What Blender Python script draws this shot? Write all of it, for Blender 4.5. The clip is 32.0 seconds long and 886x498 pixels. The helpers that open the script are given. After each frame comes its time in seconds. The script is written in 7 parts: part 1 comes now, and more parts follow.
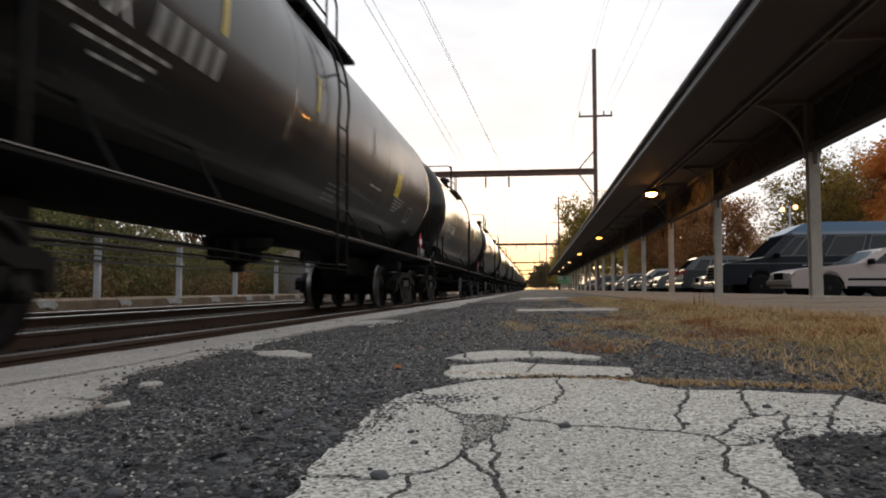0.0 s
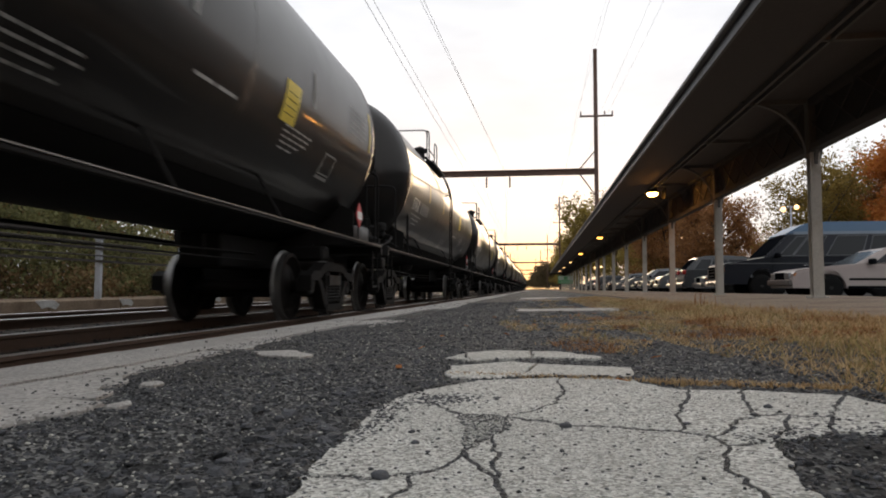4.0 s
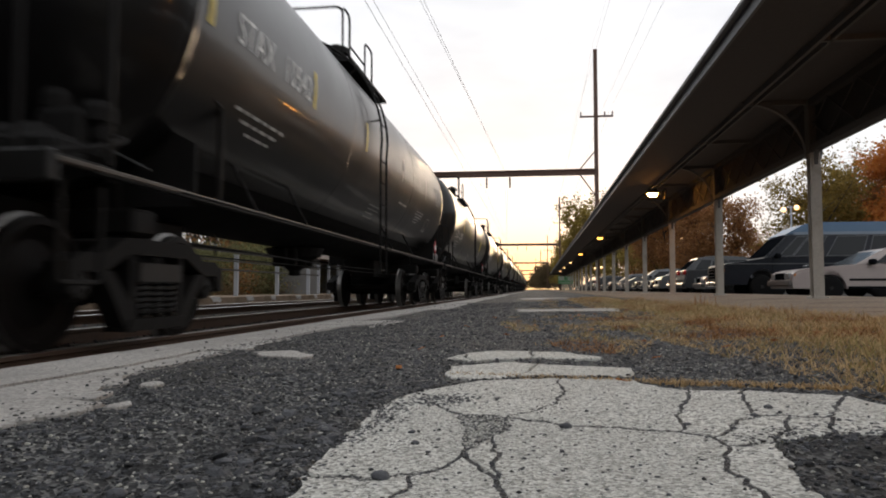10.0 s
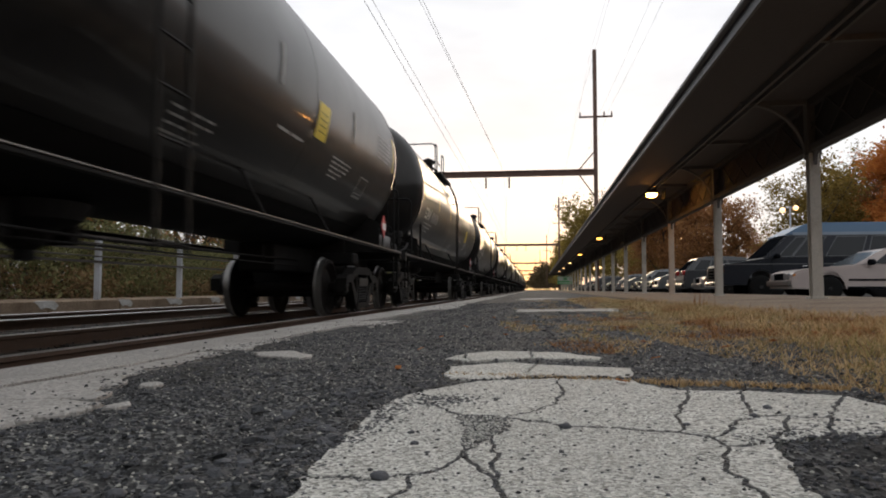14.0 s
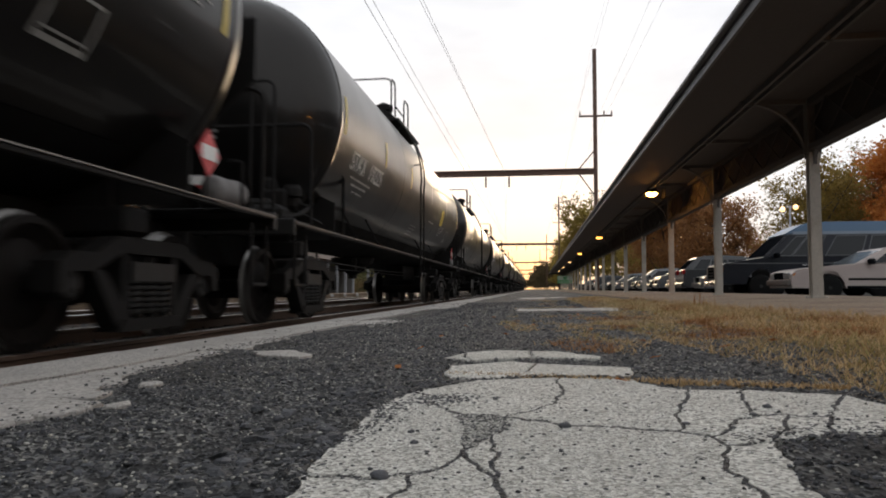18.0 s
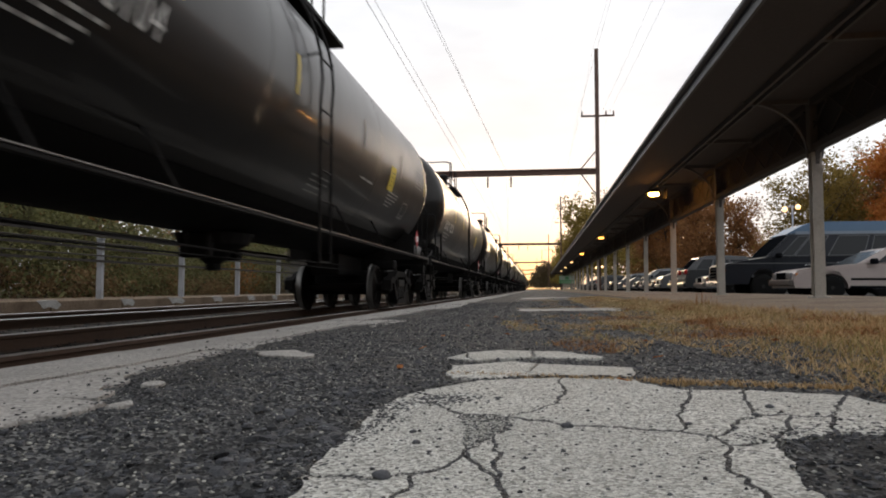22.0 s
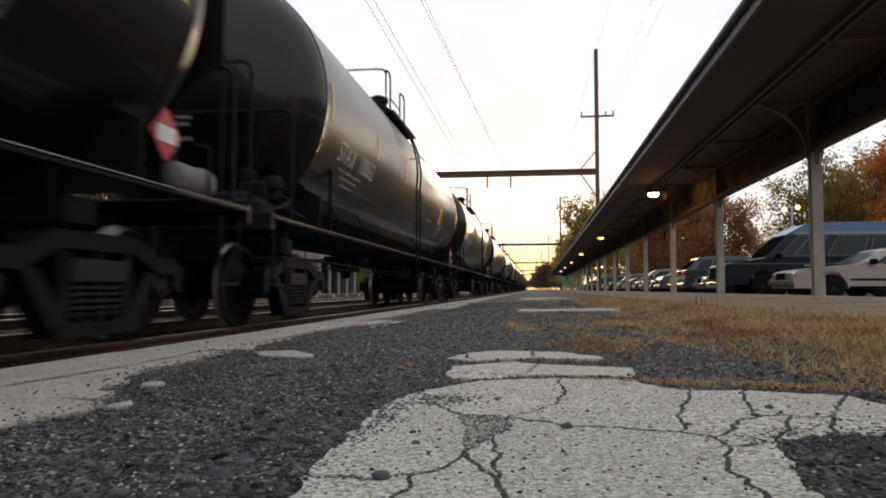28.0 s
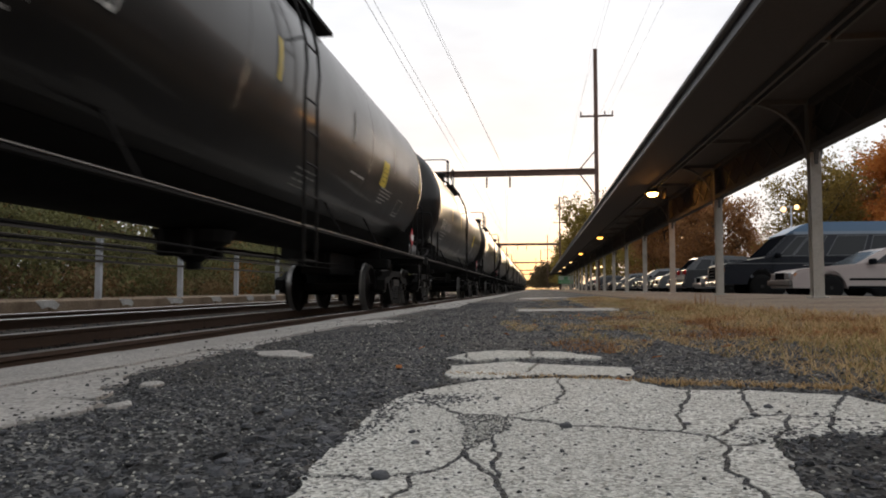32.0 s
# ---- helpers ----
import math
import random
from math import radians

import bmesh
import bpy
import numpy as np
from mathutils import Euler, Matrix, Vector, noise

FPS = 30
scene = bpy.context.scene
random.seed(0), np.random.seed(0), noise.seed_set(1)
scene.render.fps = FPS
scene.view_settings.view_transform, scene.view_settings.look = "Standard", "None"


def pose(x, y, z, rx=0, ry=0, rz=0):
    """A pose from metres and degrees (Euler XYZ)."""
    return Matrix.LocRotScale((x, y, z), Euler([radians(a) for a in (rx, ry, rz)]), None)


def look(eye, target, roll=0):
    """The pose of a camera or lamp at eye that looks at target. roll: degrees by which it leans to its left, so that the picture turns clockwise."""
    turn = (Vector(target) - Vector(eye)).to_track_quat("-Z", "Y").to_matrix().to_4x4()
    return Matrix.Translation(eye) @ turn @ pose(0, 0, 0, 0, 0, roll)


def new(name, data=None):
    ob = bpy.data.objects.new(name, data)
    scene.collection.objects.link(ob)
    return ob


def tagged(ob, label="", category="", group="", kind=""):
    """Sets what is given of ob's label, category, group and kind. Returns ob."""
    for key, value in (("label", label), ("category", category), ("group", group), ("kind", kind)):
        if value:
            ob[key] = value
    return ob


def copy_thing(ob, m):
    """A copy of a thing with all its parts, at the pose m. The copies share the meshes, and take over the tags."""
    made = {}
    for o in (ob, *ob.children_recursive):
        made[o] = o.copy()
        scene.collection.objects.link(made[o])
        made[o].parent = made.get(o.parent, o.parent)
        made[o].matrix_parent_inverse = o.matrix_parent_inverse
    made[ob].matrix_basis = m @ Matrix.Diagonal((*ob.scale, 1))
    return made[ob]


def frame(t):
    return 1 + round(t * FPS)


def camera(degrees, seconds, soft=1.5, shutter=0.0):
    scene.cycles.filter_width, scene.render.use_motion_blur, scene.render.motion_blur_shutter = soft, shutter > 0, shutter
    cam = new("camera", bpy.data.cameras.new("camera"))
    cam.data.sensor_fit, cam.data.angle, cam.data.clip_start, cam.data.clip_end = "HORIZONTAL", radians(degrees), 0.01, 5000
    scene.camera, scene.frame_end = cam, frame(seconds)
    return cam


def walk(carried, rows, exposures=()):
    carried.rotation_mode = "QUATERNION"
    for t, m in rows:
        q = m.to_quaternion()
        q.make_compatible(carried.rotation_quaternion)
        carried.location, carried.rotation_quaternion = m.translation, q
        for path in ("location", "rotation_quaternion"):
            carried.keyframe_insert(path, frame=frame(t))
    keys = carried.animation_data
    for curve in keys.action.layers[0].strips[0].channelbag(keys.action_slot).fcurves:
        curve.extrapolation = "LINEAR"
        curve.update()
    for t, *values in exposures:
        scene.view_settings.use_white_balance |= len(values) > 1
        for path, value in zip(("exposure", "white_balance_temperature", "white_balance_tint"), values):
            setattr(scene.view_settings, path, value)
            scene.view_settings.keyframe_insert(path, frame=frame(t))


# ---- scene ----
YAW, PITCH, F_PX = 7.655, 3.251, 1250.0
EYE = (0.0, 0.0, 0.30)
cam = camera(64.19, 32.0, soft=1.9, shutter=0.35)


def held(dx, dy):
    """The camera's pose when the picture is shifted by small wobbles."""
    return pose(*EYE, 90 + PITCH + math.degrees(dy / F_PX), 0, YAW + math.degrees(dx / F_PX))


WOBBLE = [
    (0.0, -1.3, -0.2), (1.0, -2.1, -0.5), (2.0, -2.2, -0.4), (2.5, -0.5, -0.4), (3.0, 0.2, -0.5), (4.5, 0.2, 0.0),
    (6.0, 0.1, 1.0), (7.0, -0.5, 0.8), (8.0, -0.4, 0.4), (9.0, 0.1, 0.7), (10.0, 0.4, 0.4), (11.0, 0.9, 0.8)]
WOBBLE += [
    (12.0, -0.7, 0.1), (13.0, -2.7, -0.4), (13.5, -2.8, -0.4), (14.0, -0.8, 0.9), (15.5, 0.4, 0.4), (17.0, 0.2, 0.1),
    (17.5, -1.3, 1.5), (18.0, -1.0, -0.4), (18.5, -0.2, 0.9), (19.0, -1.6, 1.0), (20.0, -1.9, -1.1), (21.0, 0.7, -0.2)]
WOBBLE += [
    (22.0, 2.4, -0.4), (23.0, 0.1, -0.5), (24.0, -0.2, -0.4), (25.0, 0.4, -0.4), (26.5, 1.2, -0.4), (28.0, 1.8, 0.2),
    (29.0, 0.2, 0.7), (30.0, 0.9, 0.2), (31.0, 0.7, 0.2), (32.0, 0.5, -0.2)]
walk(cam, [(t, held(dx, dy)) for t, dx, dy in WOBBLE], exposures=[(0.0, 0.08), (32.0, 0.08)])

# ---- world and sun: overcast dusk, warm glow low over the end of the line ----
world = bpy.data.worlds.new("overcast_dusk")
scene.world = world
world.use_nodes = True
wn, wl = world.node_tree.nodes, world.node_tree.links
wn.clear()


def wnode(kind, **values):
    n = wn.new(kind)
    for k, v in values.items():
        n.inputs[k].default_value = v
    return n


def wmath(op, a, b=None, clamp=False):
    n = wn.new("ShaderNodeMath")
    n.operation, n.use_clamp = op, clamp
    for i, v in enumerate((a, b)):
        if v is None:
            continue
        if isinstance(v, (int, float)):
            n.inputs[i].default_value = v
        else:
            wl.new(v, n.inputs[i])
    return n.outputs[0]


def wmix(fac, a, b):
    n = wn.new("ShaderNodeMix")
    n.data_type = "RGBA"
    for i, v in ((0, fac), (6, a), (7, b)):
        if isinstance(v, (int, float, tuple)):
            n.inputs[i].default_value = v
        else:
            wl.new(v, n.inputs[i])
    return n.outputs[2]


SUN_UP, SUN_SIDE = 4.0, -0.9      # degrees above the horizon, degrees to the side of the track's line
sky = wn.new("ShaderNodeTexSky")
sky.sky_type, sky.sun_disc = "NISHITA", False
sky.sun_elevation, sky.sun_rotation = radians(SUN_UP), radians(SUN_SIDE)
sky.air_density, sky.dust_density = 1.0, 3.0
coord = wn.new("ShaderNodeTexCoord")
split = wn.new("ShaderNodeSeparateXYZ")
wl.new(coord.outputs["Generated"], split.inputs[0])
up = split.outputs[2]
cloud = wnode("ShaderNodeTexNoise", Scale=2.2, Detail=5.0, Roughness=0.55)
stretch = wn.new("ShaderNodeMapping")
stretch.inputs["Scale"].default_value = (1.0, 1.0, 3.0)
wl.new(coord.outputs["Generated"], stretch.inputs[0])
wl.new(stretch.outputs[0], cloud.inputs["Vector"])
puff = wmath("MULTIPLY", wmath("SUBTRACT", cloud.outputs[0], 0.42), 3.0, True)
cover = wmix(puff, (0.94, 0.955, 0.99, 1), (0.66, 0.69, 0.75, 1))
# warm band round the hidden sun
dot = wn.new("ShaderNodeVectorMath")
dot.operation = "DOT_PRODUCT"
wl.new(coord.outputs["Generated"], dot.inputs[0])
dot.inputs[1].default_value = (math.sin(radians(SUN_SIDE)), math.cos(radians(SUN_SIDE)), 0.03)
near_sun = wmath("POWER", wmath("MAXIMUM", dot.outputs["Value"], 0.0), 260.0)
low = wmath("POWER", wmath("SUBTRACT", 1.0, wmath("MULTIPLY", wmath("MAXIMUM", up, 0.0), 5.6), True), 1.8)
glow = wmath("MULTIPLY", wmath("MULTIPLY", near_sun, low), 0.95, True)
broad = wmath("POWER", wmath("MAXIMUM", dot.outputs["Value"], 0.0), 12.0)
horizon = wmath("MULTIPLY", wmath("MULTIPLY", low, broad), 0.5, True)
cover = wmix(horizon, cover, (1.12, 0.88, 0.54, 1))
cover = wmix(glow, cover, (1.55, 0.95, 0.42, 1))
haze = wn.new("ShaderNodeMix")
haze.data_type, haze.blend_type = "RGBA", "ADD"
haze.inputs[0].default_value = 0.012
wl.new(cover, haze.inputs[6])
wl.new(sky.outputs[0], haze.inputs[7])
below = wmix(wmath("MULTIPLY", wmath("MULTIPLY", up, -30.0), 1.0, True), haze.outputs[2], (0.10, 0.095, 0.085, 1))
back = wnode("ShaderNodeBackground", Strength=1.0)
wl.new(below, back.inputs["Color"])
outw = wn.new("ShaderNodeOutputWorld")
wl.new(back.outputs[0], outw.inputs[0])

sun = new("sun", bpy.data.lights.new("sun", "SUN"))
sun.data.energy, sun.data.angle, sun.data.color = 0.55, radians(14), (1.0, 0.74, 0.48)
sun.matrix_world = look((0, 0, 60), (-100 * math.sin(radians(SUN_SIDE)), -100 * math.cos(radians(SUN_SIDE)), 60 - 100 * math.tan(radians(SUN_UP + 3))))


# ---- materials ----
def mat(name, base, rough=0.7, metal=0.0, var=0.25, scale=6.0, fine=60.0, bump=0.15, dirt=None, dirt_at=0.55, dirt_amount=0.5,
        spec=0.5, spec_tint=None, glow_rgb=None, glow=0.0, rnd=0.0, island=0.0, rough_var=0.12, bump_d=0.01, coat=0.0, coat_rough=0.13):
    """A procedural surface: base colour varied at two scales, stains of another colour, fine relief."""
    m = bpy.data.materials.new(name)
    m.use_nodes = True
    nt = m.node_tree
    n, l = nt.nodes, nt.links
    b = n["Principled BSDF"]
    b.inputs["Metallic"].default_value, b.inputs["Specular IOR Level"].default_value = metal, spec
    b.inputs["Coat Weight"].default_value, b.inputs["Coat Roughness"].default_value = coat, coat_rough
    if spec_tint:
        b.inputs["Specular Tint"].default_value = (*spec_tint, 1)
    tc = n.new("ShaderNodeTexCoord")
    oi = n.new("ShaderNodeObjectInfo")
    shift = n.new("ShaderNodeVectorMath")
    shift.operation = "MULTIPLY_ADD"
    shift.inputs[1].default_value = (1, 1, 1)
    l.new(tc.outputs["Object"], shift.inputs[0])
    spread = n.new("ShaderNodeMath")
    spread.operation = "MULTIPLY"
    spread.inputs[1].default_value = 37.0
    l.new(oi.outputs["Random"], spread.inputs[0])
    l.new(spread.outputs[0], shift.inputs[2])

    def nz(s, detail, r=0.6):
        t = n.new("ShaderNodeTexNoise")
        t.inputs["Scale"].default_value, t.inputs["Detail"].default_value, t.inputs["Roughness"].default_value = s, detail, r
        l.new(shift.outputs[0], t.inputs["Vector"])
        return t.outputs[0]

    def mix(fac, a, c, blend="MIX"):
        x = n.new("ShaderNodeMix")
        x.data_type, x.blend_type = "RGBA", blend
        for i, v in ((0, fac), (6, a), (7, c)):
            if isinstance(v, (int, float, tuple)):
                x.inputs[i].default_value = v
            else:
                l.new(v, x.inputs[i])
        return x.outputs[2]

    def ramp(v, lo, hi):
        x = n.new("ShaderNodeMapRange")
        x.inputs[1].default_value, x.inputs[2].default_value = lo, hi
        l.new(v, x.inputs[0])
        return x.outputs[0]

    big, small = nz(scale, 4.0), nz(fine, 3.0)
    dark = tuple(c * (1 - var) for c in base) + (1,)
    light = tuple(min(1.0, c * (1 + var)) for c in base) + (1,)
    col = mix(ramp(big, 0.3, 0.7), dark, light)
    col = mix(0.5, col, mix(ramp(small, 0.3, 0.7), dark, light))
    if dirt:
        d = n.new("ShaderNodeMath")
        d.operation = "MULTIPLY"
        l.new(ramp(nz(scale * 0.6, 6.0, 0.7), dirt_at, dirt_at + 0.18), d.inputs[0])
        d.inputs[1].default_value = dirt_amount
        col = mix(d.outputs[0], col, (*dirt, 1))
    if rnd or island:
        src = oi.outputs["Random"] if rnd else n.new("ShaderNodeNewGeometry").outputs["Random Per Island"]
        a = rnd or island
        hsv = n.new("ShaderNodeHueSaturation")
        l.new(col, hsv.inputs["Color"])
        mr = n.new("ShaderNodeMapRange")
        mr.inputs[3].default_value, mr.inputs[4].default_value = 1 - a, 1 + a
        l.new(src, mr.inputs[0])
        l.new(mr.outputs[0], hsv.inputs["Value"])
        col = hsv.outputs[0]
    l.new(col, b.inputs["Base Color"])
    rr = n.new("ShaderNodeMapRange")
    rr.inputs[3].default_value, rr.inputs[4].default_value = max(0.02, rough - rough_var), min(1, rough + rough_var)
    l.new(big, rr.inputs[0])
    l.new(rr.outputs[0], b.inputs["Roughness"])
    if bump:
        bp = n.new("ShaderNodeBump")
        bp.inputs["Strength"].default_value, bp.inputs["Distance"].default_value = bump, bump_d
        l.new(small, bp.inputs["Height"])
        l.new(bp.outputs[0], b.inputs["Normal"])
    if glow:
        b.inputs["Emission Color"].default_value, b.inputs["Emission Strength"].default_value = (*glow_rgb, 1), glow
    return m


def speckled(name, base, chip_a, chip_b, size, rough=0.85, bump=0.5, patch=None, patch_scale=1.2, grain=0.5, stain=None, spec=0.35):
    """Exposed aggregate or crushed asphalt: voronoi chips of two colours in a matrix."""
    m = bpy.data.materials.new(name)
    m.use_nodes = True
    n, l = m.node_tree.nodes, m.node_tree.links
    b = n["Principled BSDF"]
    b.inputs["Roughness"].default_value, b.inputs["Specular IOR Level"].default_value = rough, spec
    tc = n.new("ShaderNodeTexCoord")
    vo = n.new("ShaderNodeTexVoronoi")
    vo.inputs["Scale"].default_value = 1.0 / size
    l.new(tc.outputs["Object"], vo.inputs["Vector"])
    bw = n.new("ShaderNodeSeparateColor")
    l.new(vo.outputs["Color"], bw.inputs[0])
    ramp = n.new("ShaderNodeValToRGB")
    e = ramp.color_ramp.elements
    e[0].position, e[0].color = 0.0, (*chip_a, 1)
    e[1].position, e[1].color = 1.0, (*chip_b, 1)
    mid = ramp.color_ramp.elements.new(0.55)
    mid.color = (*base, 1)
    l.new(bw.outputs[0], ramp.inputs[0])
    nz = n.new("ShaderNodeTexNoise")
    nz.inputs["Scale"].default_value, nz.inputs["Detail"].default_value = patch_scale, 7.0
    l.new(tc.outputs["Object"], nz.inputs["Vector"])
    mr = n.new("ShaderNodeMapRange")
    mr.inputs[1].default_value, mr.inputs[2].default_value = 0.42, 0.68
    l.new(nz.outputs[0], mr.inputs[0])
    mx = n.new("ShaderNodeMix")
    mx.data_type = "RGBA"
    l.new(mr.outputs[0], mx.inputs[0])
    l.new(ramp.outputs[0], mx.inputs[6])
    blend = n.new("ShaderNodeMix")
    blend.data_type = "RGBA"
    blend.inputs[0].default_value = grain
    l.new(ramp.outputs[0], blend.inputs[6])
    blend.inputs[7].default_value = (*(patch or base), 1)
    l.new(blend.outputs[2], mx.inputs[7])
    out = mx.outputs[2]
    if stain:
        sn = n.new("ShaderNodeTexNoise")
        sn.inputs["Scale"].default_value, sn.inputs["Detail"].default_value = 0.9, 9.0
        sn.inputs["Roughness"].default_value = 0.7
        l.new(tc.outputs["Object"], sn.inputs["Vector"])
        sr = n.new("ShaderNodeMapRange")
        sr.inputs[1].default_value, sr.inputs[2].default_value, sr.inputs[4].default_value = 0.50, 0.66, 0.75
        l.new(sn.outputs[0], sr.inputs[0])
        sx = n.new("ShaderNodeMix")
        sx.data_type = "RGBA"
        l.new(sr.outputs[0], sx.inputs[0])
        l.new(out, sx.inputs[6])
        sx.inputs[7].default_value = (*stain, 1)
        out = sx.outputs[2]
    l.new(out, b.inputs["Base Color"])
    bp = n.new("ShaderNodeBump")
    bp.inputs["Strength"].default_value, bp.inputs["Distance"].default_value = bump, size * 0.5
    l.new(vo.outputs["Distance"], bp.inputs["Height"])
    l.new(bp.outputs[0], b.inputs["Normal"])
    return m


def leafy(name, a, c, rough=0.6, through_light=0.35):
    """Leaves: each clump takes a shade between two colours, with light passing through."""
    m = bpy.data.materials.new(name)
    m.use_nodes = True
    n, l = m.node_tree.nodes, m.node_tree.links
    b = n["Principled BSDF"]
    b.inputs["Roughness"].default_value, b.inputs["Specular IOR Level"].default_value = rough, 0.25
    g = n.new("ShaderNodeNewGeometry")
    mx = n.new("ShaderNodeMix")
    mx.data_type = "RGBA"
    l.new(g.outputs["Random Per Island"], mx.inputs[0])
    mx.inputs[6].default_value, mx.inputs[7].default_value = (*a, 1), (*c, 1)
    l.new(mx.outputs[2], b.inputs["Base Color"])
    tr = n.new("ShaderNodeBsdfTranslucent")
    l.new(mx.outputs[2], tr.inputs[0])
    sh = n.new("ShaderNodeMixShader")
    sh.inputs[0].default_value = through_light
    l.new(b.outputs[0], sh.inputs[1])
    l.new(tr.outputs[0], sh.inputs[2])
    l.new(sh.outputs[0], n["Material Output"].inputs[0])
    return m


def lamp_mat(name, rgb, power):
    m = bpy.data.materials.new(name)
    m.use_nodes = True
    b = m.node_tree.nodes["Principled BSDF"]
    b.inputs["Base Color"].default_value = (0.8, 0.75, 0.65, 1)
    b.inputs["Emission Color"].default_value, b.inputs["Emission Strength"].default_value = (*rgb, 1), power
    return m


def glass_mat(name, tint, rough=0.05, spec=0.0):
    m = bpy.data.materials.new(name)
    m.use_nodes = True
    b = m.node_tree.nodes["Principled BSDF"]
    b.inputs["Base Color"].default_value, b.inputs["Roughness"].default_value = (*tint, 1), rough
    b.inputs["Specular IOR Level"].default_value = spec
    return m


